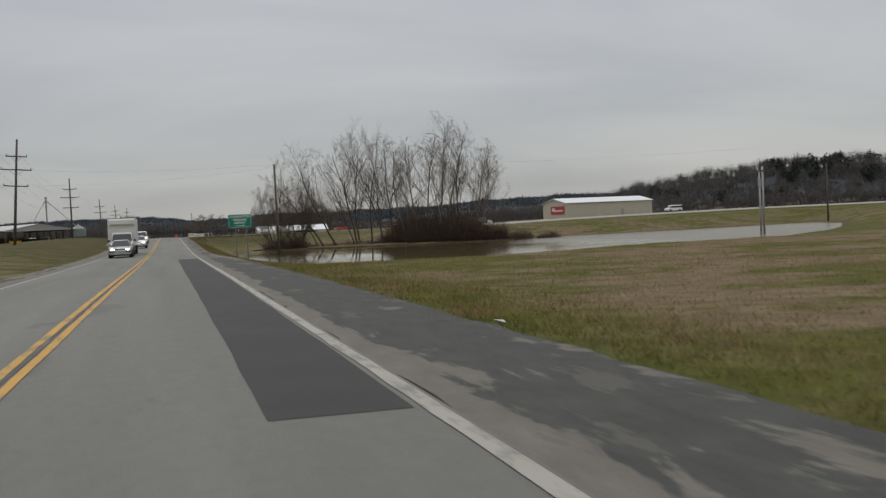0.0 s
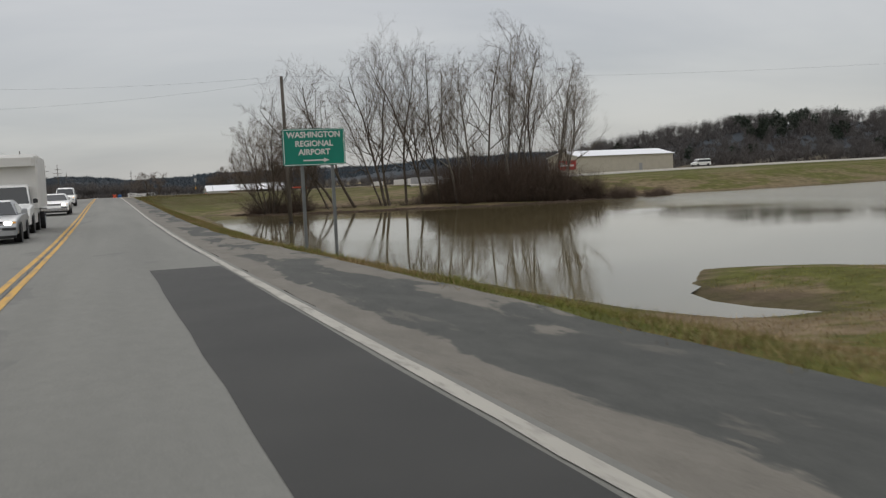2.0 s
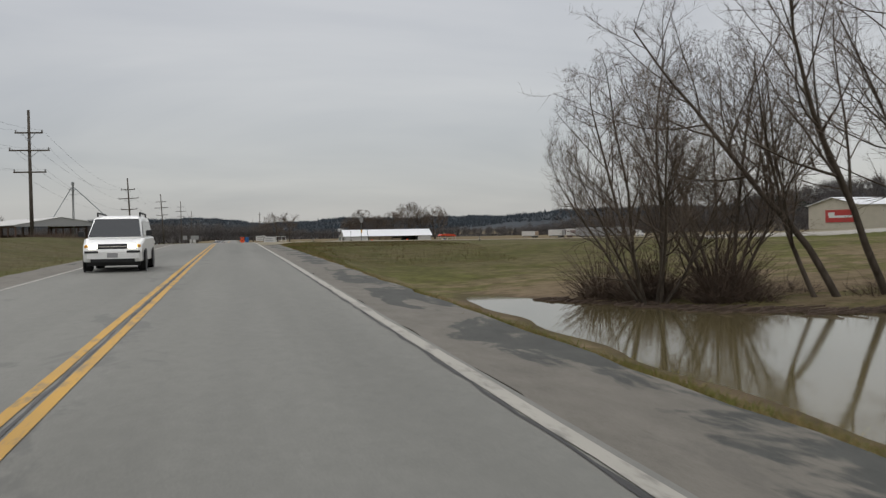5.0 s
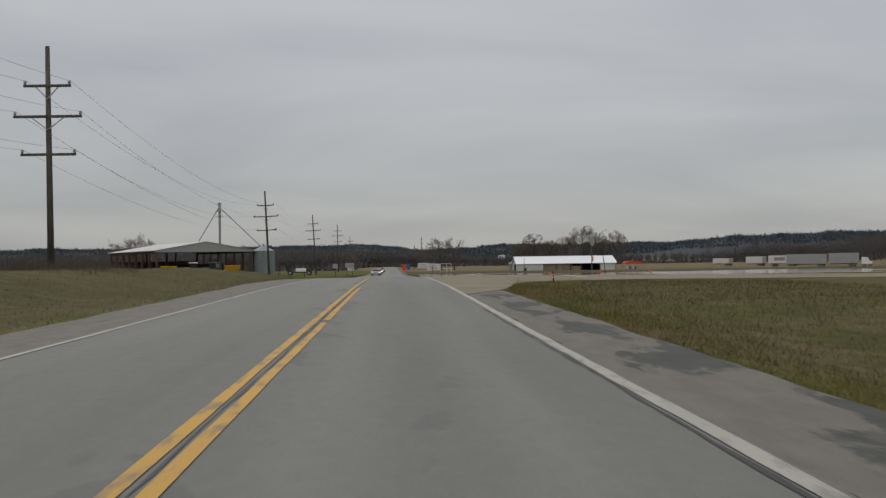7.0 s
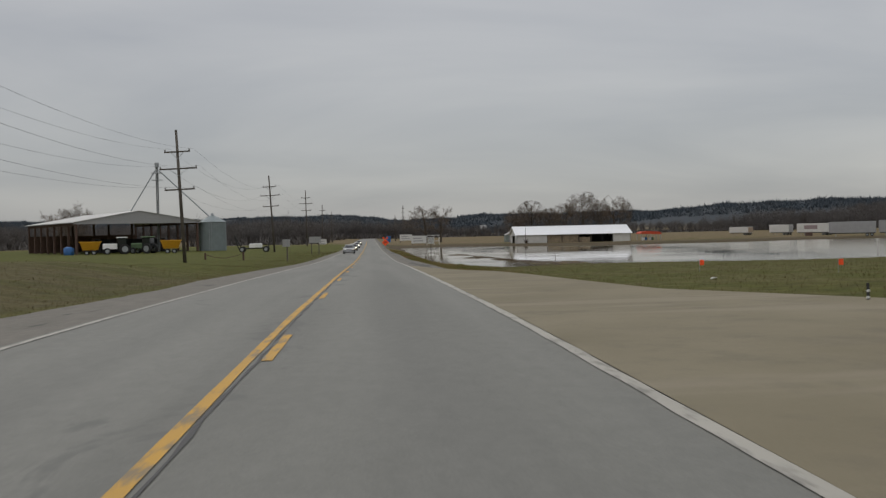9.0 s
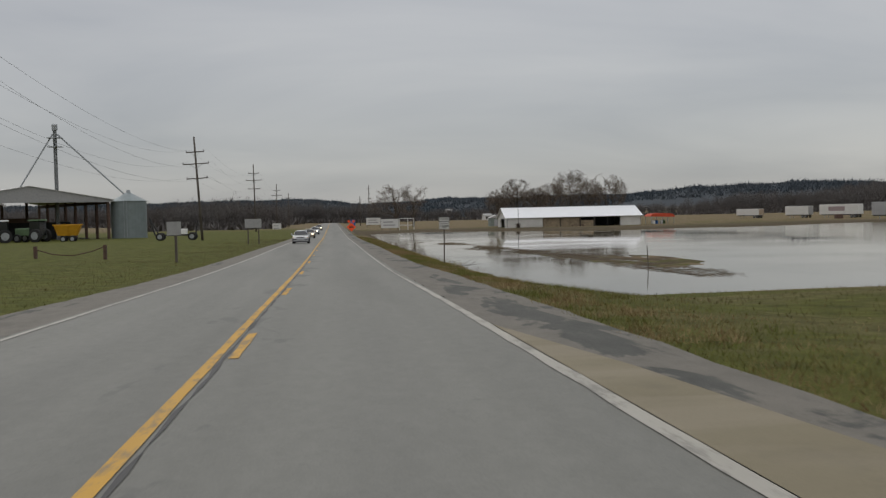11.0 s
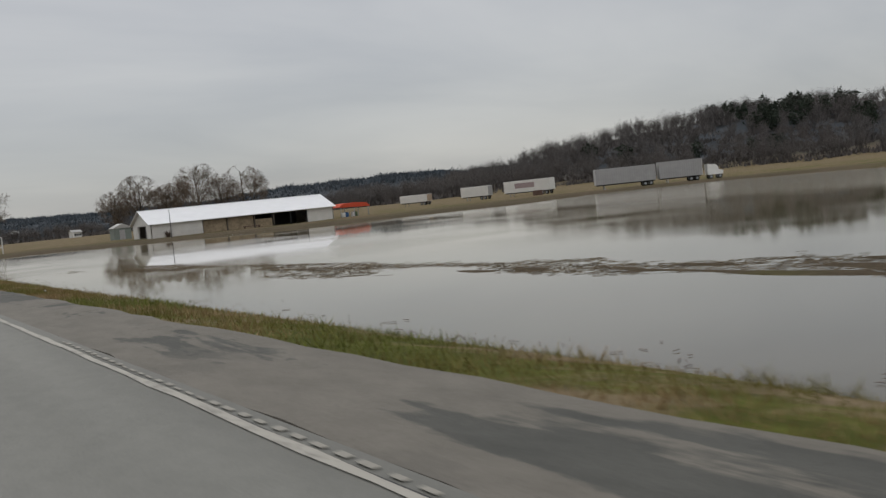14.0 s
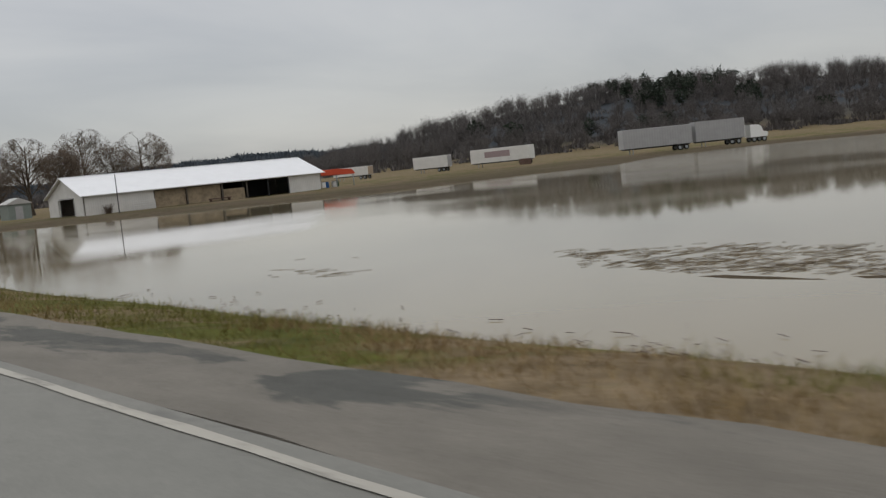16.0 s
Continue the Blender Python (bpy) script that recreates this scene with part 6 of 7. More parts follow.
tractor(-51.5, 431, WHITE_PAINT, "white farm tractor parked by the shed", 200)
tractor(-46.4, 433, GREENISH, "green farm tractor parked by the shed", 160)
t = thing("tank", "blue plastic tank beside the shed", "tank", pose(-62.0, 431, -1.4))
part("barrel", MB().tube([(0, 0, 0), (0, 0, 0.15), (0, 0, 1.5), (0, 0, 1.85)], [0.95, 1.05, 1.05, 0.5], 16), BLUE, t, smooth=True)
t = thing("farm_implement", "folded dark farm implement with a white seat box", "farm machine", pose(-22.3, 420, at_ground(-22.3, 420)) @ Matrix.Scale(1.35, 4))
part("frame", MB().bar((-2.2, 0, 0.6), (2.2, 0, 0.6), 0.18).bar((-2.2, 0, 0.6), (-2.8, 0, 2.6), 0.16).bar((-2.8, 0, 2.6), (-1.6, 0, 0.3), 0.14).bar((2.2, 0, 0.5), (2.5, 0, 2.2), 0.14), BLACK_PLASTIC, t)
part("box", MB().soft_box(-0.6, -0.5, 0.7, 1.3, 0.5, 1.3, 0.06), WHITE_PAINT, t)
for x in (-1.6, 1.9):
    for y in (-0.7, 0.7):
        wheel(t, x, y, 0.45, 0.25)
# low chain barrier by the first pole
t = thing("chain_barrier", "rusty chain barrier between short posts on the bank", "barrier", pose(-14.0, 331, at_ground(-14, 331)))
for x in (-3.5, 0.8):
    part("post", MB().box(x - 0.1, -0.1, -0.3, x + 0.1, 0.1, 0.9), RUST_WOOD, t)
part("chain", MB().tube([(-3.5, 0, 0.7), (-2.4, 0, 0.35), (-1.2, 0, 0.25), (0, 0, 0.5), (0.8, 0, 0.8)], [0.035] * 5, 5), RUST_WOOD, t)

# ---------------------------------------------------------------- vehicles


def rounded(ob, width):
    """Soft pressed-metal edges."""
    mod = ob.modifiers.new("soft_edges", "BEVEL")
    mod.width, mod.segments, mod.limit_method, mod.angle_limit = width, 3, "ANGLE", radians(12)
    ob.data.polygons.foreach_set("use_smooth", [True] * len(ob.data.polygons))
    nm = ob.modifiers.new("even_shading", "WEIGHTED_NORMAL")
    nm.keep_sharp = True
    return ob


def car(x, y, z, turn, paint, label, spec, name="car", lit=True, group="oncoming vehicles", category="car"):
    """Nose towards local +x. spec: lower outline, cabin outline (x, z), width, wheel places and size."""
    t = thing(name, label, category, pose(x, y, z, 0, 0, turn), group)
    w = spec["w"]
    n = len(spec["body"])
    v, f = [], []
    for yy, k in ((-w / 2, 0.94), (-w / 2 + 0.07, 1), (w / 2 - 0.07, 1), (w / 2, 0.94)):
        cz = 0.55
        for px, pz in spec["body"]:
            v.append((px * (0.985 if k < 1 else 1), yy * (0.93 if px > 2.0 else 0.96 if px < -2.0 else 1), cz + (pz - cz) * k))
    for i in range(3):
        for k in range(n):
            f.append((i * n + k, i * n + (k + 1) % n, (i + 1) * n + (k + 1) % n, (i + 1) * n + k))
    f += [tuple(reversed(range(n))), tuple(range(3 * n, 4 * n))]
    rounded(mended(part("body", MB().add(v, f), paint, t)), 0.13)
    c = spec["cabin"]
    lo, hi = w / 2 - 0.08, w / 2 - 0.08 - spec.get("tumble", 0.26)
    zb, zt = min(p[1] for p in c), max(p[1] for p in c)

    def half(pz):
        return lo + (hi - lo) * (pz - zb) / (zt - zb)

    v = [(px, -half(pz), pz) for px, pz in c] + [(px, half(pz), pz) for px, pz in c]
    m2 = len(c)
    f = [tuple(range(m2)), tuple(reversed(range(m2, 2 * m2)))] + [(i, i + m2, (i + 1) % m2 + m2, (i + 1) % m2) for i in range(m2)]
    rounded(mended(part("cabin", MB().add(v, f), paint, t)), 0.11)
    # glass: windscreen, rear window and the sides, a little proud of the cabin
    (ax, az), (bx, bz), (cx, cz2), (dx, dz) = spec["glass"]
    for (x0, z0), (x1, z1) in (((ax, az), (bx, bz)), ((dx, dz), (cx, cz2))):
        nrm = Vector((z1 - z0, 0, -(x1 - x0))).normalized() * 0.012
        if (x0 > x1) == (x0 < 0):
            nrm = -nrm
        if x0 == ax:
            nrm = Vector((abs(nrm.x), 0, abs(nrm.z)))
        else:
            nrm = Vector((-abs(nrm.x), 0, abs(nrm.z)))
        a0, a1 = half(z0) - 0.05, half(z1) - 0.07
        q = [Vector((x0, -a0, z0)) + nrm, Vector((x0, a0, z0)) + nrm, Vector((x1, a1, z1)) + nrm, Vector((x1, -a1, z1)) + nrm]
        part("windscreen" if x0 == ax else "rear_window", MB().add(q + [p - nrm * 0.8 for p in q], [(0, 1, 2, 3), (7, 6, 5, 4), (0, 4, 5, 1), (1, 5, 6, 2), (2, 6, 7, 3), (3, 7, 4, 0)]), GLASS, t)
    for s in (-1, 1):
        zlo, zhi = az + 0.03, bz - 0.06
        e = 0.012
        xs = [ax - 0.18, bx - 0.06, cx + 0.06, dx + 0.15]
        q = [(xs[0], s * (half(zlo) + e), zlo), (xs[1], s * (half(zhi) + e), zhi), (xs[2], s * (half(zhi) + e), zhi), (xs[3], s * (half(zlo) + e), zlo)]
        q2 = [(p[0], p[1] - s * 0.01, p[2]) for p in q]
        part("side_window", MB().add(q + q2, [(0, 1, 2, 3), (7, 6, 5, 4), (0, 4, 5, 1), (1, 5, 6, 2), (2, 6, 7, 3), (3, 7, 4, 0)]), GLASS, t)
        part("wing_mirror", MB().soft_box(ax - 0.25, s * (w / 2 + 0.09) - 0.09, az + 0.02, ax - 0.08, s * (w / 2 + 0.09) + 0.09, az + 0.2, 0.03), paint if not spec.get("dark_mirror") else BLACK_PLASTIC, t)
    nose, lz = spec["nose"], spec["lamp_z"]
    for s in (-1, 1):
        hl = part("headlamp", MB().soft_box(nose - 0.06, s * w * 0.31 - 0.13, lz - 0.07, nose + 0.02, s * w * 0.31 + 0.13, lz + 0.07, 0.04), HEADLAMP if lit else SIGN_WHITE, t)
        part("turn_lens", MB().soft_box(nose - 0.18, s * w * 0.415 - 0.06, lz - 0.065, nose - 0.01, s * w * 0.415 + 0.06, lz + 0.065, 0.03), AMBER, t)
        part("tail_lamp", MB().box(spec["tail"] - 0.02, s * w * 0.4 - 0.14, lz, spec["tail"] + 0.04, s * w * 0.4 + 0.14, lz + 0.2), TAIL, t)
    part("grille", MB().box(nose - 0.03, -w * 0.23, lz - 0.1, nose + 0.015, w * 0.23, lz + 0.08), BLACK_PLASTIC, t)
    part("grille_bar", MB().box(nose + 0.016, -w * 0.23, lz - 0.02, nose + 0.026, w * 0.23, lz + 0.015), CHROME, t)
    part("bumper", MB().soft_box(nose - 0.12, -w / 2 + 0.09, lz - 0.38, nose + 0.07, w / 2 - 0.09, lz - 0.13, 0.09), spec.get("bumper", paint), t)
    for s in (-1, 1):
        part("bumper_strip", MB().box(nose - 0.02, s * w * 0.33 - 0.2, lz - 0.2, nose + 0.075, s * w * 0.33 + 0.2, lz - 0.13), BLACK_PLASTIC, t)
    part("air_intake", MB().box(nose - 0.02, -w * 0.35, lz - 0.48, nose + 0.03, w * 0.35, lz - 0.38), BLACK_PLASTIC, t)
    part("number_plate", MB().box(nose + 0.071, -0.16, lz - 0.34, nose + 0.078, 0.16, lz - 0.2), SIGN_GREY, t)
    part("underbody", MB().box(spec["tail"] + 0.3, -w / 2 + 0.15, 0.18, nose - 0.3, w / 2 - 0.15, 0.36), BLACK_PLASTIC, t)
    for wx in spec["wheels"]:
        for s in (-1, 1):
            wheel(t, wx, s * (w / 2 - 0.14), spec["r"], 0.22)
            part("wheel_arch", MB().tube([(wx, s * (w / 2 - 0.02), spec["r"]), (wx, s * (w / 2 + 0.004), spec["r"])], [spec["r"] * 1.16] * 2, 16), BLACK_PLASTIC, t)
    return t


SEDAN = {"w": 1.82, "body": [(2.35, 0.3), (2.42, 0.55), (2.3, 0.74), (1.2, 0.92), (-1.7, 0.98), (-2.35, 0.92), (-2.42, 0.55), (-2.3, 0.28)],
         "cabin": [(1.3, 0.88), (0.45, 1.40), (-0.95, 1.43), (-1.95, 0.94)], "glass": [(1.22, 0.93), (0.50, 1.36), (-1.0, 1.39), (-1.85, 0.98)],
         "nose": 2.36, "tail": -2.4, "lamp_z": 0.66, "wheels": (1.42, -1.42), "r": 0.32}
OLD = {"w": 1.96, "body": [(2.7, 0.30), (2.75, 0.50), (2.66, 0.73), (2.2, 0.84), (1.1, 0.93), (-1.9, 0.97), (-2.65, 0.92), (-2.72, 0.55), (-2.6, 0.3)],
       "cabin": [(1.25, 0.90), (0.3, 1.36), (-0.1, 1.43), (-1.2, 1.44), (-2.15, 0.95)], "glass": [(1.14, 0.96), (0.33, 1.36), (-1.26, 1.38), (-2.0, 1.01)],
       "nose": 2.68, "tail": -2.68, "lamp_z": 0.68, "wheels": (1.62, -1.45), "r": 0.33, "bumper": CHROME}
VAN = {"w": 1.88, "body": [(2.3, 0.3), (2.38, 0.6), (2.25, 0.84), (1.55, 1.04), (-2.3, 1.08), (-2.4, 0.9), (-2.42, 0.5), (-2.3, 0.3)],
       "cabin": [(1.7, 1.0), (0.75, 1.70), (-0.2, 1.78), (-2.15, 1.75), (-2.38, 1.05)], "glass": [(1.6, 1.08), (0.82, 1.65), (-2.12, 1.68), (-2.34, 1.12)],
       "nose": 2.31, "tail": -2.42, "lamp_z": 0.78, "wheels": (1.5, -1.45), "r": 0.33, "tumble": 0.14, "dark_mirror": True}
CARGO = {"w": 2.0, "body": [(2.75, 0.35), (2.82, 0.7), (2.7, 1.0), (1.9, 1.18), (-2.7, 1.2), (-2.8, 1.0), (-2.8, 0.5), (-2.7, 0.35)],
         "cabin": [(2.0, 1.12), (1.3, 1.95), (0.6, 2.08), (-2.72, 2.08), (-2.8, 1.15)], "glass": [(1.92, 1.2), (1.38, 1.88), (-2.75, 1.95), (-2.79, 1.35)],
         "nose": 2.75, "tail": -2.8, "lamp_z": 0.86, "wheels": (1.75, -1.75), "r": 0.37, "tumble": 0.12, "dark_mirror": True}


def slope(y):
    return float(road_z(y))


car(-2.1, 86, slope(86), -90, SILVER_PAINT, "silver sedan with lit headlamps on the road", SEDAN)
car(-1.75, 121.9, slope(121.9), -90, WHITE_PAINT, "old white sedan with a chrome bumper and lit headlamps", OLD)
v = car(-2.1, 151, slope(151), -90, WHITE_PAINT, "white minivan with roof rails and lit headlamps", VAN, "minivan")
for s in (-1, 1):
    part("roof_rail", MB().bar((0.3, s * 0.66, 1.86), (-1.9, s * 0.66, 1.84), 0.05).bar((0.3, s * 0.66, 1.74), (0.3, s * 0.66, 1.86), 0.05).bar((-1.9, s * 0.66, 1.72), (-1.9, s * 0.66, 1.84), 0.05), BLACK_PLASTIC, v)
car(-2.1, 376, slope(376), -90, SILVER_PAINT, "silver sedan driving along the highway", SEDAN, lit=False)
car(-2.2, 418, slope(418), -90, TAN_PAINT, "tan sedan with lit headlamps on the highway", SEDAN)
car(-2.1, 460, slope(460), -90, SILVER_PAINT, "grey sedan with lit headlamps on the highway", SEDAN)
car(-2.1, 520, slope(520), -90, TAN_PAINT, "distant dark sedan on the highway", SEDAN)
car(154.0, 283.2, float(side_z(np.array(154.0))) + 0.02, 188, WHITE_PAINT, "white cargo van on the side road", CARGO, "cargo_van", False, "side road traffic", "van")
# box truck
t = car(-2.3, 94.4, slope(94.4), -90, WHITE_PAINT, "white box truck with lit headlamps", CARGO, "box_truck", category="truck")
part("cargo_box", MB().soft_box(-4.9, -1.2, 1.0, 0.9, 1.2, 3.25, 0.08), TRAILER_WHITE, t, "white cargo box")
part("box_visor", MB().soft_box(0.9, -1.1, 2.75, 1.25, 1.1, 3.2, 0.1), TRAILER_WHITE, t)
part("box_chassis", MB().box(-4.7, -0.9, 0.6, -2.4, 0.9, 0.998), BLACK_PLASTIC, t)
for s in (-1, 1):
    wheel(t, -3.4, s * 0.95, 0.4, 0.4)

# small grey-green shed behind the barn
t = thing("shed", "small faded grey-green metal shed behind the barn", "shed", pose(48.2, 560, at_ground(50, 562)))
part("wall", MB().box(0, 0, -0.2, 3.6, 4.5, 2.5), plain("faded_green_sheet", (0.17, 0.2, 0.18), 0.6), t)
mended(part("roof", MB().prism([(-0.2, 2.45), (3.8, 2.45), (3.8, 2.55), (1.8, 3.45), (-0.2, 2.55)], -0.2, 4.7), ROOF_GREY, t))
part("door", MB().box(1.1, -0.06, 0, 2.3, -0.005, 2.1), SIGN_GREY, t)


def far_house(x, y, w, d, h, rise, label):
    """A distant farmhouse with a gable roof."""
    t = thing("house", label, "house", pose(x, y, at_ground(x, y), 0, 0, 12), "distant farmhouses")
    part("wall", MB().box(0, 0, -0.3, w, d, h), SIGN_WHITE, t)
    for s in (-1, 1):
        y0, y1 = (-0.4, d / 2) if s < 0 else (d + 0.4, d / 2)
        b = MB().add([(-0.4, y0, h - 0.1), (w + 0.4, y0, h - 0.1), (w + 0.4, y1, h + rise), (-0.4, y1, h + rise), (-0.4, y0, h + 0.08), (w + 0.4, y0, h + 0.08), (w + 0.4, y1, h + rise + 0.18), (-0.4, y1, h + rise + 0.18)],
                     [(0, 1, 2, 3), (7, 6, 5, 4), (0, 4, 5, 1), (1, 5, 6, 2), (2, 6, 7, 3), (3, 7, 4, 0)])
        mended(part("roof", b, ROOF_GREY, t))
    b = MB().add([(x2, y2, z2) for x2 in (0.0, w) for y2, z2 in ((0, h), (d, h), (d / 2, h + rise))], [(0, 1, 2), (5, 4, 3), (0, 3, 4, 1), (1, 4, 5, 2), (2, 5, 3, 0)])
    mended(part("gable", b, SIGN_WHITE, t))
    for k in range(3):
        part("window", MB().box(w * (0.2 + 0.27 * k), -0.05, h - 2.0, w * (0.2 + 0.27 * k) + 1.0, -0.01, h - 0.7), GLASS, t)


far_house(188, 1900, 10, 8, 5.4, 2.6, "distant white two-storey farmhouse on the hillside")
far_house(99, 904, 5, 5, 2.6, 1.2, "distant low white farmhouse before the hills")

# ---------------------------------------------------------------- grass, litter, driftwood
gr = np.random.RandomState(3)


def blades(name, x, y, h, label, lean=0.6, wide=0.006, mat=BLADES):
    """Upright grass blades, one slim triangle each, on the ground at those places."""
    z = land(x, y)[0]
    n = len(x)
    a = gr.uniform(0, 6.283, n)
    hh = h * gr.uniform(0.5, 1.25, n)
    w = wide * (0.5 + gr.rand(n))
    ca, sa = np.cos(a) * w, np.sin(a) * w
    lx, ly = gr.normal(0, lean, n) * hh, gr.normal(0, lean, n) * hh
    v = np.empty((n, 3, 3))
    v[:, 0] = np.stack([x - ca, y - sa, z - 0.02], -1)
    v[:, 1] = np.stack([x + ca, y + sa, z - 0.02], -1)
    v[:, 2] = np.stack([x + lx, y + ly, z + hh], -1)
    me = bpy.data.meshes.new(name)
    me.vertices.add(3 * n)
    me.vertices.foreach_set("co", v.ravel())
    me.loops.add(3 * n)
    me.loops.foreach_set("vertex_index", np.arange(3 * n))
    me.polygons.add(n)
    me.polygons.foreach_set("loop_start", np.arange(0, 3 * n, 3))
    me.update(calc_edges=True)
    return tagged(obj(name, me, mat), label, "grass", kind="stuff")


def dry_only(x, y):
    """Places that lie above the water and off the side road."""
    z = land(x, y)[0]
    level = np.where(y < 220, POND_Z, LAKE_Z)
    mouth_x = (x > 3.7) & (y > np.interp(x, [3.7, 5.0, 6.55, 7.6, 10.2, 13], [194, 197, 205, 208.4, 210.8, 212])) & (y < np.interp(x, [3.7, 5, 6.6, 7.2, 8.3, 12, 14], [280, 268, 258, 252, 239, 231.7, 230]))
    keep = (z > level + 0.015) & ~((x > 3) & mouth_x) & ((x < 14) | (along(SIDE, x, y) > 5.0))
    return x[keep], y[keep]


# right verge all along, denser near the pavement edge
n = 170000
y = gr.uniform(2, 430, n)
x = edge_r(y) - 0.04 + np.abs(gr.normal(0, 1.0, n)) * np.interp(y, [0, 60, 75, 200, 300, 420], [2.6, 2.2, 1.6, 1.8, 2.0, 1.6])
x, y = dry_only(x, y)
blades("verge_grass", x, y, 0.085, "short green and straw verge grass", 0.6, 0.006, VERGE_BLADES)
# field by the first stretch
n = 110000
y = gr.uniform(4, 70, n)
x = 6.5 + gr.rand(n) ** 1.4 * 26
x, y = dry_only(x, y)
blades("field_grass", x, y, 0.075, "patchy green and straw field grass", 0.7, 0.008)
# left verge and bank
n = 60000
y = gr.uniform(60, 420, n)
x = edge_l(y) - 0.02 - np.abs(gr.normal(0, 1.0, n)) * 5.0
x, y = dry_only(x, y)
blades("bank_grass", x, y, 0.075, "green and straw grass on the road bank", 0.8, 0.008, BANK_BLADES)
# grass beyond the side road, and clumps
n = 30000
y = gr.uniform(222, 300, n)
x = 5.5 + gr.rand(n) * 40
x, y = dry_only(x, y)
blades("bank_grass", x, y, 0.09, "green grass strip before the flood water", 0.6, 0.009, BANK_BLADES)
n = 26000
y = gr.uniform(176, 215, n)
x = 5.3 + gr.rand(n) * 14
x, y = dry_only(x, y)
blades("bank_grass", x, y, 0.14, "short brown and green grass at the corner", 0.6, 0.007, BANK_BLADES)
cy = gr.uniform(4, 425, 900)
cx = edge_r(cy) + 0.1 + gr.rand(900) ** 1.5 * 2.8
x = np.repeat(cx, 60) + gr.normal(0, 0.2, 900 * 60)
y = np.repeat(cy, 60) + gr.normal(0, 0.3, 900 * 60)
x, y = dry_only(x, y)
blades("grass_tufts", x, y, 0.16, "taller green and straw tufts on the verge", 0.55, 0.007, VERGE_BLADES)
# dry weeds around the bus stop sign and at the corner
for wx, wy, count in ((7.2, 323.4, 260), (8.4, 322.6, 200), (6.6, 204.8, 160), (9.2, 206.5, 200), (7.9, 200.8, 160)):
    x, y = wx + gr.normal(0, 0.35, count), wy + gr.normal(0, 0.5, count)
    x, y = dry_only(x, y)
    blades("dry_weeds", x, y, 0.34, "tall straw-coloured dry weeds", 0.3, 0.006)

# rusty brown brush on the bank
b = MB()
for k in range(900):
    x, y = gr.normal(-14.5, 1.4), gr.normal(214, 3.5)
    z = at_ground(x, y) - 0.03
    b.tube([(x, y, z), (x + gr.normal(0, 0.12), y + gr.normal(0, 0.12), z + gr.uniform(0.15, 0.5))], [0.012, 0.004], 3, cap=False)
tagged(obj("dry_brush", b, BUSH), "rusty brown dry brush on the road bank", "brush", kind="stuff")
# paint left standing between the rumble grooves, outside the edge line
b = MB()
for y in np.concatenate([np.arange(24, 45, 0.30), np.arange(296, 352, 0.30)]):
    z = float(road_z(y)) + 0.009
    b.box(float(line_in(y)) + (0.155 if y < 100 else 0.105), y, z, float(line_in(y)) + (0.205 if y < 100 else 0.145) + gr.uniform(-0.015, 0.015), y + gr.uniform(0.13, 0.20), z + 0.002)
tagged(obj("rumble_marks", b, line_paint("worn_white_paint", (0.30, 0.285, 0.245), (0.19, 0.18, 0.155))), "broken white paint between rumble grooves beside the edge line", "road marking", kind="stuff")

# driftwood and reed scraps along the flood's edge
b = MB()
for k in range(1300):
    y = gr.uniform(304, 416)
    x = np.interp(y, [300, 327, 343, 362, 390, 416], [12.4, 11.6, 10.9, 10.2, 9.6, 9.3]) + gr.normal(0.35, 0.6)
    a, L = gr.normal(1.3, 0.6), gr.uniform(0.05, 0.26)
    z = max(at_ground(x, y), LAKE_Z) + 0.02
    b.bar((x, y, z), (x + L * math.cos(a), y + L * math.sin(a), z + gr.uniform(-0.01, 0.02)), gr.uniform(0.004, 0.011))
tagged(obj("flotsam", b, RUST_WOOD), "brown reed scraps and driftwood along the water's edge", "debris", kind="stuff")
b = MB()
for k in range(11500):
    y = 322 + 92 * gr.rand() + gr.normal(0, 1.0)
    band = gr.choice([-2.4, -1.2, 0.2, 1.6])
    x = np.interp(y, [318, 336, 350, 366, 380, 395, 408, 416], [22.5, 25, 24, 21.4, 19.4, 17.9, 16.2, 15.4]) + band * (0.8 + 0.3 * math.sin(y * 0.31 + band)) + gr.normal(0, 0.5)
    if float(ripple(np.array(x * 0.9), np.array(y * 0.35), 5.0)) + 0.35 * band / 2 < -0.15:
        continue
    a, L = gr.normal(-0.75, 0.3), gr.uniform(0.06, 0.4) * (2.5 if gr.rand() < 0.12 else 1)
    b.bar((x, y, LAKE_Z + 0.006), (x + L * math.cos(a), y + L * math.sin(a), LAKE_Z + 0.012), gr.uniform(0.004, 0.013), 0.006)
tagged(obj("reed_wrack", b, WRACK), "matted floating reed stems on the mud bar", "debris", kind="stuff")
b = MB()
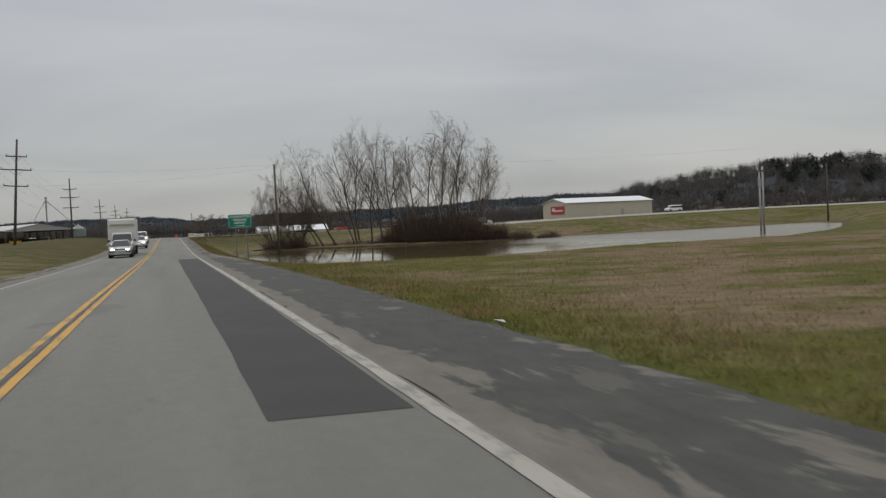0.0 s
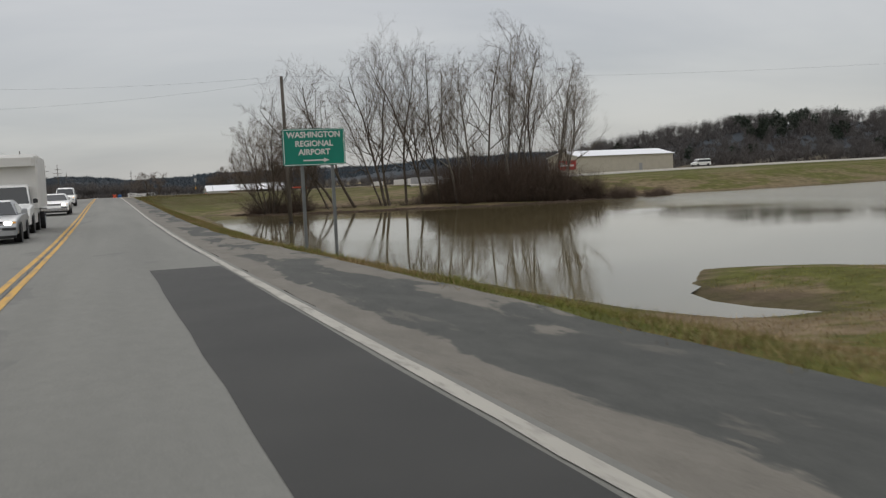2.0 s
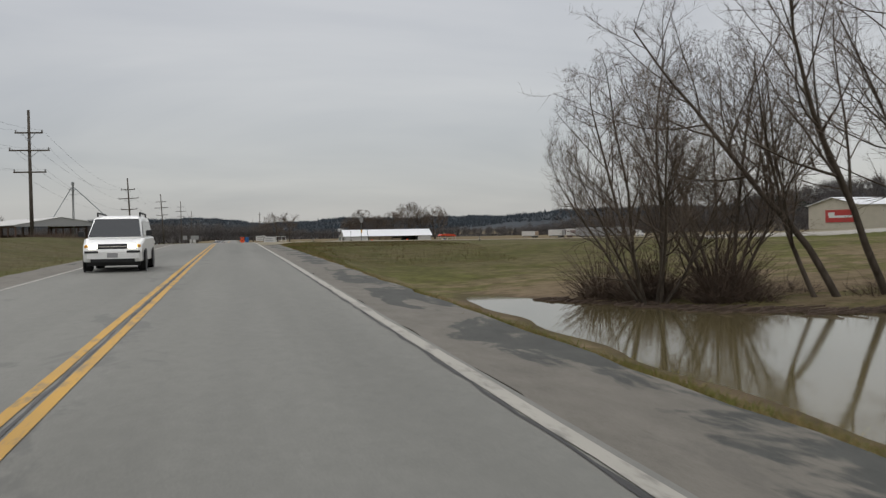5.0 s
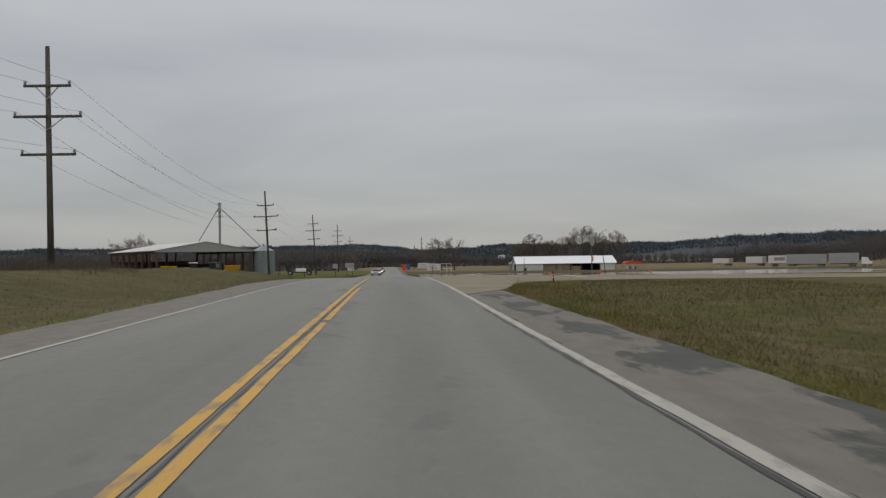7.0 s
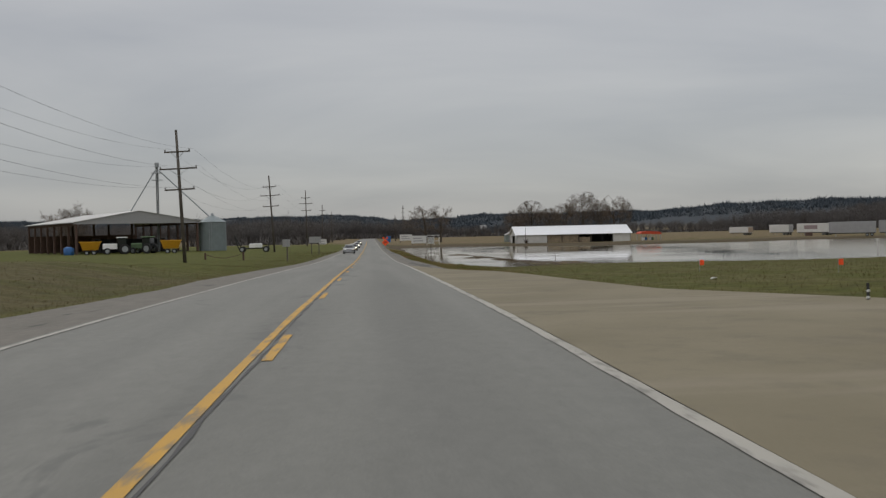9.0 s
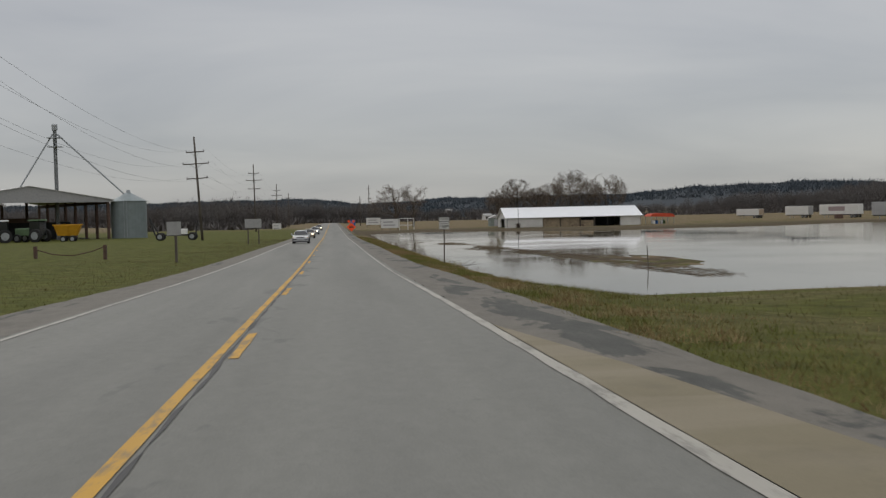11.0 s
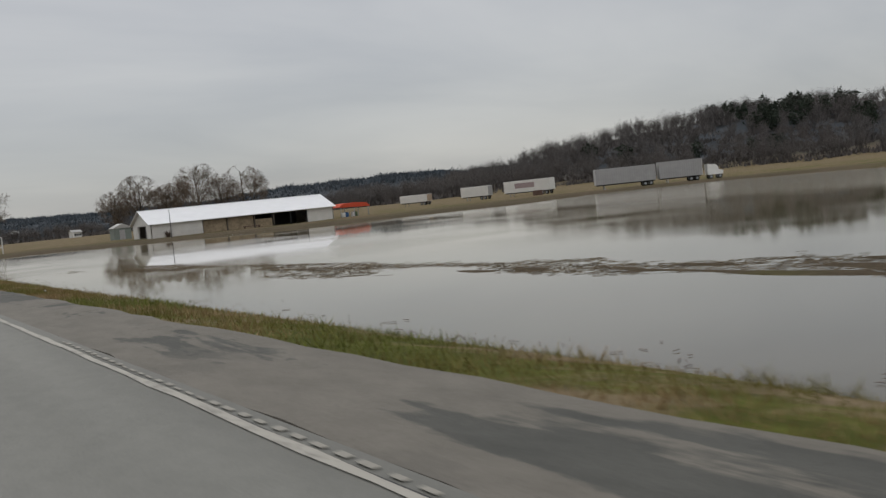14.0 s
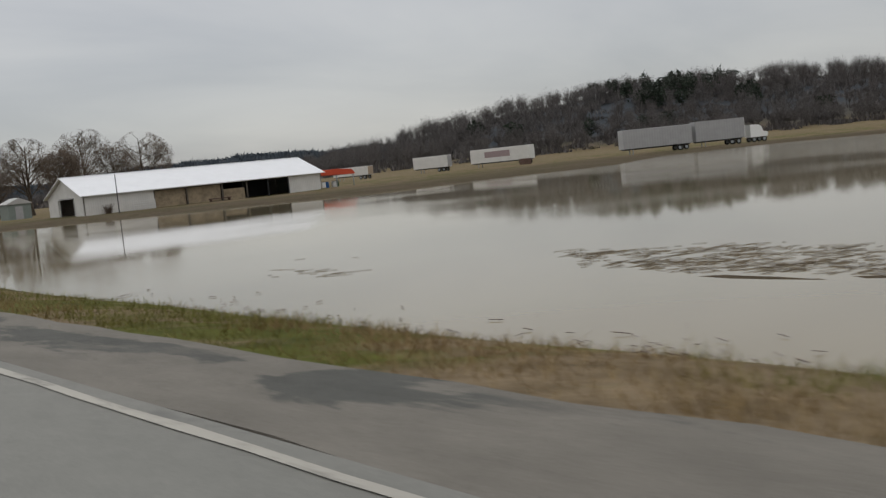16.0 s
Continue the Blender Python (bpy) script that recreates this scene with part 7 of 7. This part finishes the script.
for k in range(620):
    x, y = gr.uniform(14, 50), gr.normal(0, 1)
    y = np.interp(x, [13, 18, 21, 25, 30, 37, 45, 50], [160, 150.5, 148, 146, 144.5, 140.5, 141, 143]) + y * 0.8 - 0.8
    a, L = gr.normal(0, 0.5), gr.uniform(0.3, 1.8)
    b.bar((x, y, POND_Z + 0.01), (x + L * math.cos(a), y + L * math.sin(a), POND_Z + gr.uniform(0.01, 0.15)), gr.uniform(0.02, 0.08))
tagged(obj("flotsam", b, BUSH), "dark floating sticks under the pond trees", "debris", kind="stuff")
t = thing("fallen_branch", "bare fallen branch lying on the verge", "branch", pose(8.6, 321.5, at_ground(8.6, 321.5) + 0.05))
part("stick", MB().tube([(-0.6, 0, 0.0), (0, 0.1, 0.05), (1.1, -0.1, 0.14)], [0.022, 0.017, 0.006], 6), BARK, t)
part("side_stick", MB().tube([(0, 0.1, 0.05), (0.4, 0.25, 0.3), (0.75, 0.3, 0.42)], [0.014, 0.009, 0.004], 5), BARK, t)
part("side_stick", MB().tube([(0.5, 0, 0.1), (0.8, -0.3, 0.34), (0.9, -0.4, 0.5)], [0.012, 0.008, 0.004], 5), BARK, t)
t = thing("stake", "thin wooden stake standing in the flood water", "stake", pose(23.3, 333, LAKE_Z - 0.4, 0, -3, 0))
part("rod", MB().box(-0.025, -0.025, 0, 0.025, 0.025, 1.9), POLE_WOOD, t)
for x, y, s in ((6.2, 13.6, 0.16), (6.4, 311, 0.07), (6.8, 309.5, 0.08), (6.2, 371, 0.13), (6.1, 232.5, 0.14), (13.5, 250, 0.2)):
    t = thing("litter", "crumpled white paper litter on the grass", "litter", pose(x, y, at_ground(x, y) + 0.02, 0, 0, rng.uniform(0, 180)), "litter on the verge")
    bb = MB()
    pts = [(rng.uniform(-1, 1) * s, rng.uniform(-0.6, 0.6) * s, rng.uniform(0, 0.5) * s) for _ in range(6)]
    bb.add(pts, [(0, 1, 2), (0, 2, 3), (0, 3, 4), (1, 2, 5), (2, 3, 5)])
    part("sheet", bb, SIGN_WHITE, t)
